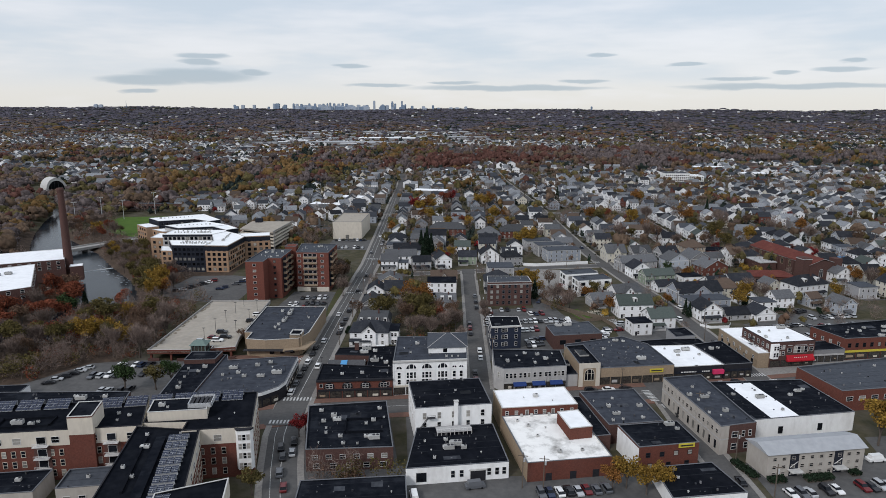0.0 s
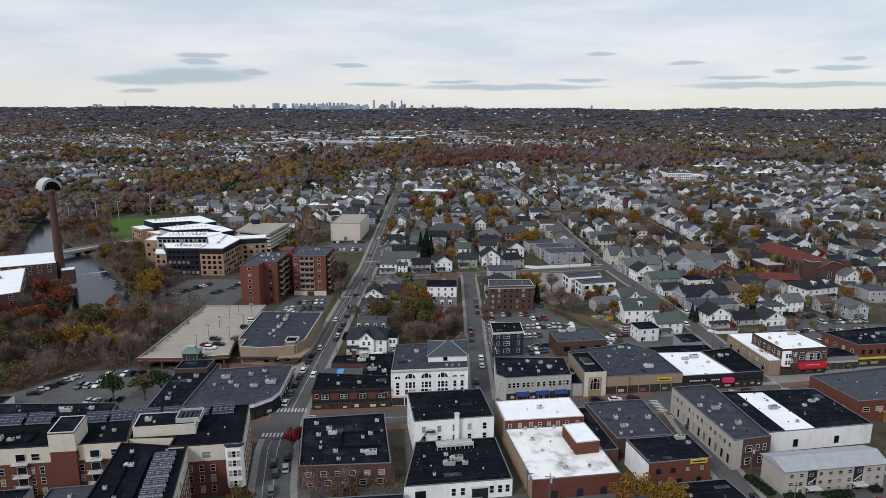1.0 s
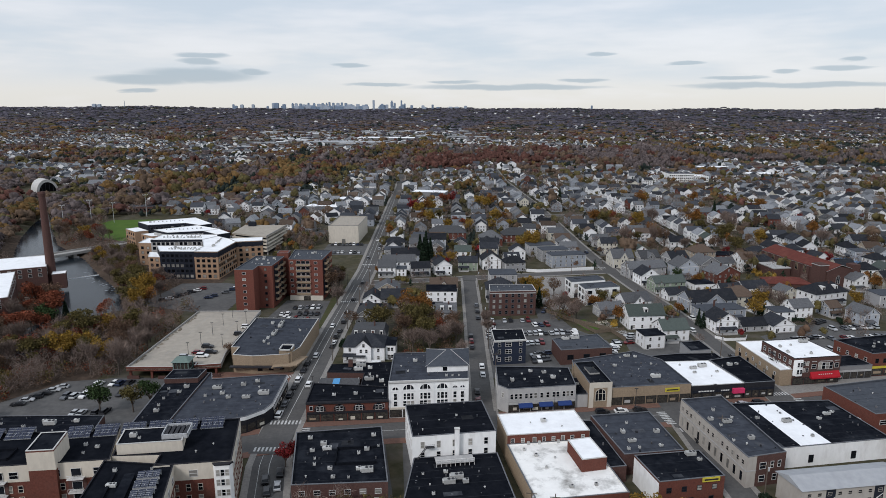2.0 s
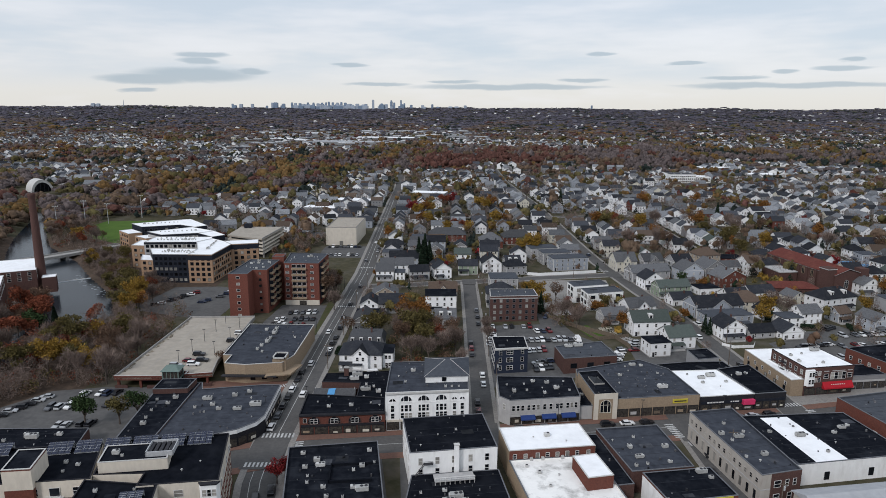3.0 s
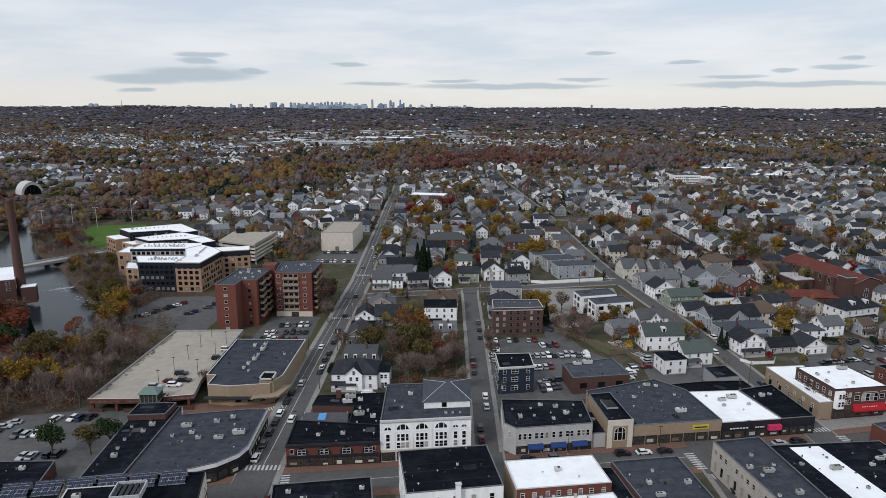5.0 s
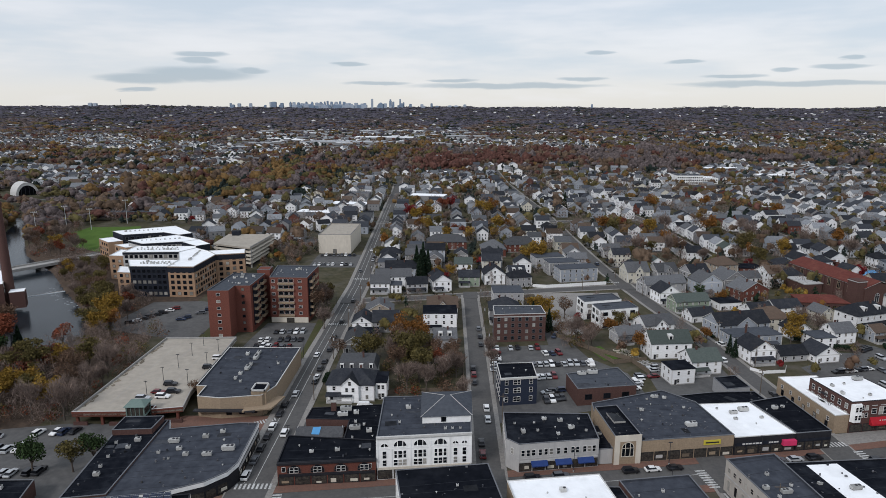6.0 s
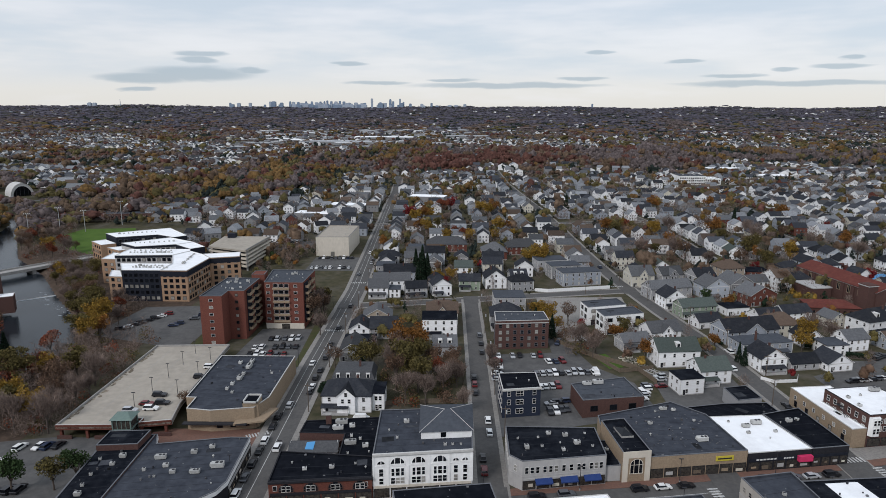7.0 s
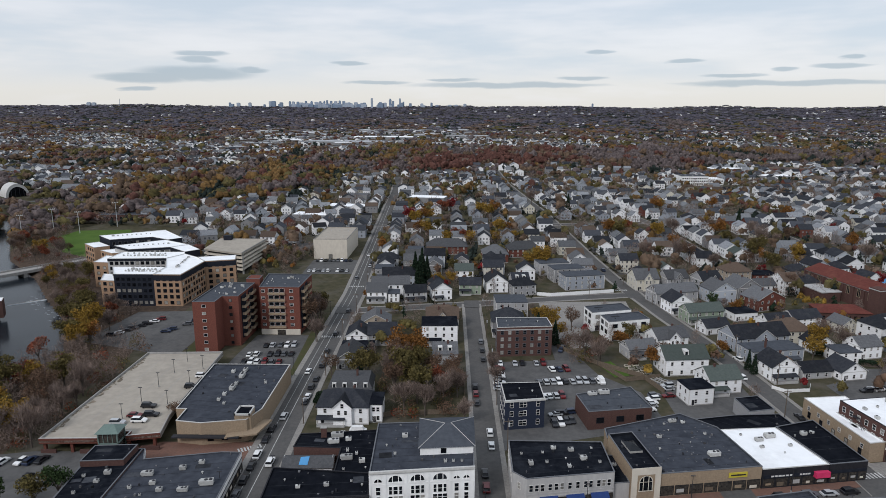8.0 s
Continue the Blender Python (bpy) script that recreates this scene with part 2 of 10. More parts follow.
# the warm pale tone stands for lit interiors behind the panes
M["shopglass"] = mat("warm_lit_shop_glass", (0.075, 0.066, 0.055), (0.014, 0.014, 0.016), 1.6, 0.15, 0, spec=0.32)
M["steel"] = mat("galvanised_steel", (0.52, 0.53, 0.54), (0.42, 0.43, 0.44), 1.5, 0.45, 0.1, 0.3)
M["unit"] = mat("weathered_unit_casing", (0.44, 0.44, 0.425), (0.32, 0.32, 0.31), 1.5, 0.6, 0.1, vary=0.25, stain=0.3, stain_col=(0.26, 0.24, 0.22), stain_scale=0.6)
M["dark_metal"] = mat("dark_metal", (0.05, 0.05, 0.055), (0.035, 0.035, 0.04), 1.5, 0.5, 0, 0.3)
M["solar"] = mat("solar_cells", (0.016, 0.021, 0.044), (0.011, 0.015, 0.032), 1.0, 0.15, spec=0.4)
M["wood_pole"] = mat("weathered_pole_wood", (0.13, 0.105, 0.085), (0.09, 0.074, 0.062), 2.0, 0.95, stretch=(4, 4, 0.5))
M["fence"] = mat("white_vinyl_fence", (0.75, 0.75, 0.74), (0.68, 0.68, 0.67), 1.0, 0.6)
M["fence_wood"] = mat("weathered_board_fence", (0.165, 0.13, 0.098), (0.11, 0.088, 0.068), 1.5, 0.9, 0.2)
M["awning_red"] = mat("red_awning_cloth", (0.40, 0.022, 0.032), (0.32, 0.02, 0.028), 1.0, 0.7)
M["awning_pink"] = mat("crimson_awning_cloth", (0.60, 0.045, 0.13), (0.5, 0.04, 0.11), 1.0, 0.7)
M["awning_blue"] = mat("blue_awning_cloth", (0.030, 0.055, 0.17), (0.024, 0.045, 0.14), 1.0, 0.7)
M["sign_yellow"] = mat("yellow_sign_board", (0.52, 0.43, 0.06), (0.44, 0.36, 0.05), 1.0, 0.5)
M["green_copper"] = mat("green_metal_roof", (0.15, 0.20, 0.18), (0.12, 0.165, 0.15), 1.0, 0.6)
M["tarp_blue"] = mat("blue_tarpaulin", (0.10, 0.30, 0.55), (0.08, 0.25, 0.48), 0.6, 0.5)
M["bark"] = mat("grey_bark", (0.115, 0.095, 0.080), (0.075, 0.062, 0.054), 2.0, 0.95, stretch=(3, 3, 0.6))
M["tyre"] = mat("tyre_rubber", (0.022, 0.022, 0.024), (0.018, 0.018, 0.02), 2.0, 0.9)
for k, c in (("white", (0.72, 0.72, 0.71)), ("black", (0.016, 0.016, 0.019)), ("grey", (0.10, 0.105, 0.115)), ("silver", (0.40, 0.41, 0.42)), ("red", (0.13, 0.012, 0.014)), ("blue", (0.020, 0.030, 0.062))):
    M["car_" + k] = mat(k + "_car_paint", c, tuple(v * 0.92 for v in c), 1.0, 0.28, spec=0.5)
LEAF = {}
for k, a, b in (("yellow", (0.235, 0.150, 0.030), (0.160, 0.092, 0.022)), ("orange", (0.200, 0.094, 0.026), (0.130, 0.058, 0.020)),
                ("rust", (0.185, 0.058, 0.032), (0.118, 0.038, 0.023)), ("red", (0.170, 0.020, 0.020), (0.110, 0.016, 0.018)),
                ("olive", (0.110, 0.088, 0.032), (0.066, 0.056, 0.024)), ("bare", (0.205, 0.156, 0.132), (0.112, 0.084, 0.072)),
                ("green", (0.036, 0.056, 0.022), (0.024, 0.040, 0.017)), ("conifer", (0.020, 0.034, 0.020), (0.014, 0.024, 0.015)),
                ("brown", (0.125, 0.078, 0.052), (0.088, 0.056, 0.040))):
    LEAF[k] = mat(k + "_foliage", a, b, 0.35, 0.9, 0, island=0.45, vary=0.18, spec=0.05)


# ---- mesh helpers ----
class MB:
    """Collects boxes, prisms and faces, with a material to each face, into one mesh."""

    def __init__(self):
        self.v, self.f, self.k = [], [], []

    def face(self, pts, k=0):
        i = len(self.v)
        self.v += [tuple(p) for p in pts]
        self.f.append(tuple(range(i, i + len(pts))))
        self.k.append(k)
        return self

    def box(self, x0, x1, y0, y1, z0, z1, k=0, top=None):
        i = len(self.v)
        self.v += [(x0, y0, z0), (x1, y0, z0), (x1, y1, z0), (x0, y1, z0), (x0, y0, z1), (x1, y0, z1), (x1, y1, z1), (x0, y1, z1)]
        for q in ((0, 3, 2, 1), (4, 5, 6, 7), (0, 1, 5, 4), (1, 2, 6, 5), (2, 3, 7, 6), (3, 0, 4, 7)):
            self.f.append(tuple(i + a for a in q))
            self.k.append(top if top is not None and q[0] == 4 else k)
        return self

    def prism(self, poly, z0, z1, k=0, top=None):
        i, n = len(self.v), len(poly)
        self.v += [(x, y, z0) for x, y in poly] + [(x, y, z1) for x, y in poly]
        for a in range(n):
            b = (a + 1) % n
            self.f.append((i + a, i + b, i + n + b, i + n + a))
            self.k.append(k)
        self.f += [tuple(i + n + a for a in range(n)), tuple(i + a for a in reversed(range(n)))]
        self.k += [k if top is None else top, k]
        return self

    def tube(self, p, q, r0, r1, n=6, k=0):
        p, q = Vector(p), Vector(q)
        d = (q - p).normalized()
        s = d.cross(Vector((0.31, 0.95, 0.05)) if abs(d.z) > 0.8 else Vector((0, 0, 1))).normalized()
        u = d.cross(s)
        i = len(self.v)
        for c, r in ((p, r0), (q, r1)):
            for a in range(n):
                w = 2 * math.pi * a / n
                self.v.append(tuple(c + s * (r * math.cos(w)) + u * (r * math.sin(w))))
        for a in range(n):
            b = (a + 1) % n
            self.f.append((i + a, i + b, i + n + b, i + n + a))
            self.k.append(k)
        self.f += [tuple(i + n + a for a in range(n)), tuple(i + a for a in reversed(range(n)))]
        self.k += [k, k]
        return self

    def mesh(self, name, mats):
        me = bpy.data.meshes.new(name)
        me.from_pydata(self.v, [], self.f)
        for m in mats if isinstance(mats, (list, tuple)) else [mats]:
            me.materials.append(m)
        me.polygons.foreach_set("material_index", self.k)
        me.update()
        return me


def part(name, mb, mats, parent=None, label="", loc=None, rz=0.0):
    """One mesh object, from a collector or a finished mesh, under a thing or a part."""
    me = mb if isinstance(mb, bpy.types.Mesh) else mb.mesh(name, mats)
    ob = new(name, me)
    if parent is not None:
        ob.parent = parent
    if loc is not None:
        ob.location = loc
    if rz:
        ob.rotation_euler = (0, 0, rz)
    if label:
        tagged(ob, label)
    return ob


def thing(name, x, y, z, rz=0.0, label="", category="", group=""):
    ob = new(name)
    ob.empty_display_size = 0.5
    ob.location, ob.rotation_euler = (x, y, z), (0, 0, rz)
    return tagged(ob, label, category, group)


def grow(poly, d):
    """The polygon moved outwards by d (inwards: minus); corners in anticlockwise order."""
    out, n = [], len(poly)
    for i in range(n):
        a, b, c = Vector(poly[i - 1]), Vector(poly[i]), Vector(poly[(i + 1) % n])
        e, f = (b - a).normalized(), (c - b).normalized()
        ne, nf = Vector((e.y, -e.x)), Vector((f.y, -f.x))
        s = ne + nf
        s = s * (2 * d / max(s.length_squared, 0.4)) if s.length > 0.1 else ne * d
        out.append((b.x + s.x, b.y + s.y))
    return out


def ccw(poly):
    s = sum(poly[i - 1][0] * poly[i][1] - poly[i][0] * poly[i - 1][1] for i in range(len(poly)))
    return list(poly) if s > 0 else list(reversed(poly))


WIN = {}


def window_mesh(w, h, frame_mat="trim", glass="glass", bars=1, border=0.085):
    """A window that stands on a wall in the xz plane and faces -y: a proud frame with a sill and rails, and the pane set back in it."""
    key = (round(w, 2), round(h, 2), frame_mat, glass, bars)
    if key not in WIN:
        b = border
        zl = [-b, 0.0]
        for i in range(bars):
            zl += [h * (i + 1) / (bars + 1) - 0.04, h * (i + 1) / (bars + 1) + 0.04]
        zl += [h, h + b]
        xl = [-w / 2 - b, -w / 2, w / 2, w / 2 + b]
        mb, at = MB(), {}

        def vid(x, y, z):
            k = (round(x, 4), y, round(z, 4))
            if k not in at:
                at[k] = len(mb.v)
                mb.v.append((x, y, z))
            return at[k]

        def quad(k, *pts):
            mb.f.append(tuple(vid(*p) for p in pts))
            mb.k.append(k)

        for i in range(3):
            for j in range(len(zl) - 1):
                xa, xb, za, zb = xl[i], xl[i + 1], zl[j], zl[j + 1]
                if i == 1 and j % 2 == 1:
                    quad(1, (xa, -0.025, za), (xb, -0.025, za), (xb, -0.025, zb), (xa, -0.025, zb))
                    for (ua, va), (ub, vb) in (((xa, za), (xb, za)), ((xb, za), (xb, zb)), ((xb, zb), (xa, zb)), ((xa, zb), (xa, za))):
                        quad(0, (ua, -0.09, va), (ub, -0.09, vb), (ub, -0.025, vb), (ua, -0.025, va))
                else:
                    quad(0, (xa, -0.09, za), (xb, -0.09, za), (xb, -0.09, zb), (xa, -0.09, zb))
        x0, x1, z0, z1 = xl[0], xl[3], zl[0], zl[-1]
        for (ua, va), (ub, vb) in (((x0, z0), (x1, z0)), ((x1, z0), (x1, z1)), ((x1, z1), (x0, z1)), ((x0, z1), (x0, z0))):
            quad(0, (ub, -0.09, vb), (ua, -0.09, va), (ua, 0.02, va), (ub, 0.02, vb))
        WIN[key] = mb.mesh("window", [M[frame_mat], M[glass]])
    return WIN[key]


def arched_mesh(w, h, frame_mat="trim"):
    """An arched window: a half-round head over a straight pane."""
    key = ("arch", w, h, frame_mat)
    if key not in WIN:
        mb, r, n = MB(), w / 2, 10
        out = [(-r, 0), (r, 0)] + [(r * math.cos(math.pi * i / n), h - r + r * math.sin(math.pi * i / n)) for i in range(n + 1)]
        mb.face([(x, -0.03, z) for x, z in out], 1)
        for i in range(n):
            a0, a1 = math.pi * i / n, math.pi * (i + 1) / n
            q = [(rr * math.cos(a), h - r + rr * math.sin(a)) for rr, a in ((r, a0), (r + 0.2, a0), (r + 0.2, a1), (r, a1))]
            mb.face([(x, -0.1, z) for x, z in q], 0)
            mb.face([(q[0][0], -0.1, q[0][1]), (q[3][0], -0.1, q[3][1]), (q[3][0], -0.03, q[3][1]), (q[0][0], -0.03, q[0][1])], 0)
        for x in (-r - 0.18, r):
            mb.box(x, x + 0.18, -0.1, 0.02, 0, h - r, 0)
        for x in (-r * 0.42, r * 0.42) if w > 3 else (0,):
            mb.box(x - 0.09, x + 0.09, -0.07, -0.03, 0, h - r + math.sqrt(r * r - x * x), 0)
        mb.box(-r, r, -0.07, -0.03, h - r - 0.05, h - r + 0.05, 0).box(-r - 0.25, r + 0.25, -0.16, 0.02, -0.15, 0, 0)
        WIN[key] = mb.mesh("arched_window", [M[frame_mat], M["glass"]])
    return WIN[key]


def row(parent, p, q, n, z, me, name="window", margin=0.0, cx=0.0, cy=0.0, skip=()):
    """n windows evenly along the wall from p to q (world xy, outside on the right hand), sills at z."""
    p, q = Vector(p), Vector(q)
    d = (q - p)
    ln = d.length
    d.normalize()
    a = math.atan2(d.y, d.x)
    out = Vector((d.y, -d.x)) * 0.012
    for i in range(n):
        if i in skip:
            continue
        s = margin + (ln - 2 * margin) * (i + 0.5) / n
        c = p + d * s + out
        pane = me if not isinstance(me, tuple) else me[1] if (int(c.x * 37) + int(c.y * 53) + int(z * 11)) % 10 < 3 else me[0]
        part(name, pane, None, parent, loc=(c.x - cx, c.y - cy, z), rz=a)


def seams(th, poly, h):
    """Lapped seams across a roof, side to side, as the membrane was rolled out."""
    a, b = Vector(poly[0]), Vector(poly[1])
    d = (b - a).normalized()
    nrm = Vector((-d.y, d.x))
    us, vs = [Vector(p).dot(d) for p in poly], [Vector(p).dot(nrm) for p in poly]
    r = random.Random(int(us[0] * 10 + vs[0]))
    mb, v = MB(), min(vs) + r.uniform(2, 4)
    while v < max(vs) - 1:
        cut = []
        for i in range(len(poly)):
            p, q = Vector(poly[i]), Vector(poly[(i + 1) % len(poly)])
            vp, vq = p.dot(nrm), q.dot(nrm)
            if (vp > v) != (vq > v):
                cut.append((p + (q - p) * ((v - vp) / (vq - vp))).dot(d))
        cut.sort()
        for x0, x1 in zip(cut[::2], cut[1::2]):
            if x1 - x0 > 2:
                c = [d * x0 + nrm * v, d * x1 + nrm * v, d * x1 + nrm * (v + 0.13), d * x0 + nrm * (v + 0.13)]
                mb.face([(q.x, q.y, h + 0.008) for q in c])
        v += r.uniform(2.6, 6.5)
    def within(x, y):
        ins = False
        for i in range(len(poly)):
            p, q = poly[i - 1], poly[i]
            if (p[1] > y) != (q[1] > y) and x < (q[0] - p[0]) * (y - p[1]) / (q[1] - p[1]) + p[0]:
                ins = not ins
        return ins

    area = (max(us) - min(us)) * (max(vs) - min(vs))
    for k in range(int(area / 34)):
        big = k % 9 == 0
        w, g_ = (r.uniform(0.8, 2.4), r.uniform(0.6, 1.6)) if big else (r.uniform(0.06, 0.3), r.uniform(0.06, 0.2))
        c = d * r.uniform(min(us), max(us)) + nrm * r.uniform(min(vs), max(vs))
        e = d if big else (d * r.uniform(-1, 1) + nrm * r.uniform(-1, 1)).normalized()
        f = Vector((-e.y, e.x))
        q = [c - e * w - f * g_, c + e * w - f * g_, c + e * w + f * g_, c - e * w + f * g_]
        if all(within(v_.x, v_.y) for v_ in q):
            mb.face([(v_.x, v_.y, h + 0.014 + 0.0006 * (k % 12)) for v_ in q], 1 if big else 2)
    for k in range(int(area / 55)):
        c = d * r.uniform(min(us), max(us)) + nrm * r.uniform(min(vs), max(vs))
        if within(c.x - 0.6, c.y - 0.6) and within(c.x + 0.6, c.y + 0.6):
            s, t_ = r.uniform(0.08, 0.28), r.uniform(0.2, 0.7)
            mb.box(c.x - s, c.x + s, c.y - s, c.y + s, h, h + t_, 2 if k % 3 else 1)
    if mb.f:
        tagged(part("roof_seam", mb, [M["seam"], M["roof_patch"], M["roof_litter"]], th), kind="stuff")


def block(name, label, category, poly, h, wall, roof, parapet=0.6, coping="coping", rows=(), band=None, group="", base=None, t=0.24):
    """A flat-roofed building: walls that end in a parapet, a roof deck inside it, a coping on it, and rows of windows.
    rows: (side, count, sill height, width, height[, frame[, bars[, margin]]]); side i runs from corner i to i + 1."""
    poly = ccw(poly)
    cx, cy = sum(p[0] for p in poly) / len(poly), sum(p[1] for p in poly) / len(poly)
    th = thing(name, cx, cy, 0, 0, label, category, group)
    loc = [(x - cx, y - cy) for x, y in poly]
    inn = grow(loc, -t)
    mb, n = MB(), len(loc)
    top = h + parapet
    for i in range(n):
        j = (i + 1) % n
        mb.face([(*loc[i], -0.3), (*loc[j], -0.3), (*loc[j], top), (*loc[i], top)], 0)
        mb.face([(*inn[j], h - 0.02), (*inn[i], h - 0.02), (*inn[i], top), (*inn[j], top)], 1)
        mb.face([(*loc[i], top), (*loc[j], top), (*inn[j], top), (*inn[i], top)], 0)
    part("wall", mb, [M[wall], M[roof]], th)
    part("roof", MB().prism(grow(inn, -0.004), h - 0.35, h), M[roof], th)
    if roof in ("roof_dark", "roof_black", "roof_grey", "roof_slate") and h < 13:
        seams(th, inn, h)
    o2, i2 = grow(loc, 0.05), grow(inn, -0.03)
    mb = MB()
    for i in range(n):
        j = (i + 1) % n
        mb.face([(*o2[i], top + 0.05), (*o2[j], top + 0.05), (*i2[j], top + 0.05), (*i2[i], top + 0.05)], 0)
        mb.face([(*o2[i], top - 0.12), (*o2[j], top - 0.12), (*o2[j], top + 0.05), (*o2[i], top + 0.05)], 0)
        mb.face([(*i2[j], top - 0.05), (*i2[i], top - 0.05), (*i2[i], top + 0.05), (*i2[j], top + 0.05)], 0)
        mb.face([(*o2[j], top - 0.12), (*o2[i], top - 0.12), (*loc[i], top - 0.12), (*loc[j], top - 0.12)], 0)
    part("coping", mb, M[coping], th)
    if band:
        bm_, bz0, bz1 = band
        mb, b2 = MB(), grow(loc, 0.06)
        for i in range(n):
            j = (i + 1) % n
            mb.face([(*b2[i], bz0), (*b2[j], bz0), (*b2[j], bz1), (*b2[i], bz1)], 0)
            mb.face([(*b2[i], bz1), (*b2[j], bz1), (*loc[j], bz1), (*loc[i], bz1)], 0)
            mb.face([(*b2[j], bz0), (*b2[i], bz0), (*loc[i], bz0), (*loc[j], bz0)], 0)
        part("band", mb, M[bm_], th)
    for r in rows:
        side, cnt, z, w, hh = r[:5]
        fm = r[5] if len(r) > 5 else "trim"
        bars = r[6] if len(r) > 6 else 1
        mg = r[7] if len(r) > 7 else 0.6
        off = 0.06 if band and band[1] < z < band[2] else 0.0
        p, q = Vector(poly[side % n]), Vector(poly[(side + 1) % n])
        if off:
            d = (q - p).normalized()
            o = Vector((d.y, -d.x)) * off
            p, q = p + o, q + o
        skip = r[8] if len(r) > 8 else ()
        row(th, p, q, cnt, z, (window_mesh(w, hh, fm, "glass", bars), window_mesh(w, hh, fm, "blind", bars)), margin=mg, cx=cx, cy=cy, skip=skip)
    return th, cx, cy


LEAF["shrub"] = mat("shrub_foliage", (0.034, 0.034, 0.019), (0.015, 0.018, 0.011), 0.08, 0.95, 0, island=0.5, spec=0.04)
# the ridge woods are tinted blue-mauve: distance haze put into their colour
for k, nm, a, b in (("far_mauve", "far_bare_woods", (0.136, 0.110, 0.107), (0.060, 0.049, 0.048)), ("far_brown", "far_brown_woods", (0.142, 0.098, 0.068), (0.068, 0.048, 0.035)),
                    ("far_rust", "far_rust_woods", (0.120, 0.058, 0.046), (0.060, 0.031, 0.027)), ("far_gold", "far_golden_woods", (0.162, 0.098, 0.040), (0.086, 0.053, 0.024)),
                    ("far_olive", "far_olive_woods", (0.112, 0.094, 0.040), (0.057, 0.049, 0.025)), ("far_dark", "far_evergreen_woods", (0.032, 0.042, 0.036), (0.014, 0.019, 0.018)),
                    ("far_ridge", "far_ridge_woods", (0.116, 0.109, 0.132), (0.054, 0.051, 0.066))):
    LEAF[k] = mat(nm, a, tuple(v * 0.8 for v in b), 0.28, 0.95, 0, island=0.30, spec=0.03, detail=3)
M["roof_slate"] = mat("slate_grey_roof_felt", (0.062, 0.068, 0.082), (0.036, 0.040, 0.050), 0.35, 0.75, spec=0.0)
M["roof_patch"] = mat("roof_patches", (0.050, 0.053, 0.060), (0.022, 0.024, 0.029), 0.5, 0.85, island=0.6)
M["roof_litter"] = mat("roof_litter", (0.15, 0.15, 0.155), (0.06, 0.06, 0.065), 1.0, 0.85, island=0.6)
M["roof_dirt"] = mat("roof_dirt", (0.56, 0.55, 0.53), (0.34, 0.33, 0.32), 0.8, 0.9, island=0.3)
M["leaf_litter"] = mat("leaf_litter", (0.22, 0.185, 0.145), (0.13, 0.105, 0.08), 0.8, 0.95, island=0.4)
M["seam"] = mat("roof_seam_tape", (0.030, 0.032, 0.038), (0.016, 0.018, 0.022), 0.6, 0.8)


# ---- ground, river and streets ----
RIVER = [(-300, 150, 15), (-225, 228, 15), (-186, 284, 15), (-176, 322, 15), (-200, 356, 19), (-230, 390, 20), (-262, 430, 21), (-302, 482, 13), (-326, 522, 11), (-352, 568, 7), (-376, 615, 3), (-410, 665, 3), (-560, 740, 10), (-800, 800, 10)]


def river_side(x, y):
    """Metres from the water's edge, minus in the river."""
    best = np.full(np.shape(x), 1e9)
    for (ax, ay, aw), (bx, by, bw) in zip(RIVER, RIVER[1:]):
        dx, dy = bx - ax, by - ay
        u = np.clip(((x - ax) * dx + (y - ay) * dy) / (dx * dx + dy * dy), 0, 1)
        best = np.minimum(best, np.hypot(x - ax - u * dx, y - ay - u * dy) - (aw + u * (bw - aw)))
    return best


def land(x, y):
    """Height of the ground: flat town, a river bed, and land that rises to the far ridge."""
    x, y = np.asarray(x, float), np.asarray(y, float)
    d = river_side(x, y)
    s = np.clip((7 - d) / 11, 0, 1)
    z = -3.6 * s * s * (3 - 2 * s)
    u = np.clip((y - 2500) / 2330, 0, 1.02)
    ridge = 4 * np.sin(x / 410 + 1) + 3 * np.sin(x / 173 + 2) + 1.5 * np.sin(x / 61) + 13 * np.exp(-((x - 1830) / 300) ** 2) + 8 * np.exp(-((x - 3250) / 420) ** 2) + 5 * np.exp(-((x - 700) / 330) ** 2) + 4 * np.exp(-((x + 1900) / 500) ** 2)
    folds = 2.2 * np.sin(y / 58 + 1.4 * np.sin(x / 330)) * np.sin(x / 270 + y / 190)
    return z + u ** 1.25 * (81 + ridge * u) + folds * np.clip(u * 4, 0, 1) * (1 - u)


xs = np.unique(np.concatenate([np.linspace(-4200, -480, 32), np.linspace(-480, -130, 71), np.linspace(-130, 300, 22), np.linspace(300, 4200, 34)]))
ys = np.unique(np.concatenate([np.linspace(-700, 180, 10), np.linspace(180, 640, 93), np.linspace(640, 900, 14), np.linspace(900, 4880, 90)]))
gx, gy = np.meshgrid(xs, ys)
gzz = land(gx, gy)
nx, ny = len(xs), len(ys)
me = bpy.data.meshes.new("ground")
idx = np.arange(nx * ny).reshape(ny, nx)
quads = np.stack([idx[:-1, :-1], idx[:-1, 1:], idx[1:, 1:], idx[1:, :-1]], -1).reshape(-1, 4)
me.from_pydata(np.stack([gx, gy, gzz], -1).reshape(-1, 3).tolist(), [], quads.tolist())
me.materials.append(M["ground"])
me.materials.append(mat("woodland_floor", (0.100, 0.072, 0.055), (0.048, 0.037, 0.029), 0.35, 0.95, 0.3, stain=0.5, stain_col=(0.055, 0.045, 0.038), stain_scale=0.09))
fx, fy = (gx[:-1, :-1] + gx[1:, 1:]) / 2, (gy[:-1, :-1] + gy[1:, 1:]) / 2
bank = river_side(fx, fy)
me.polygons.foreach_set("material_index", ((bank < 75) & (fx < -121) & (fy > 150) & (fy < 520)).astype(np.int32).ravel())
ground = tagged(new("ground", me), "ground of lawns, leaf litter and bare earth", "ground", kind="structure")


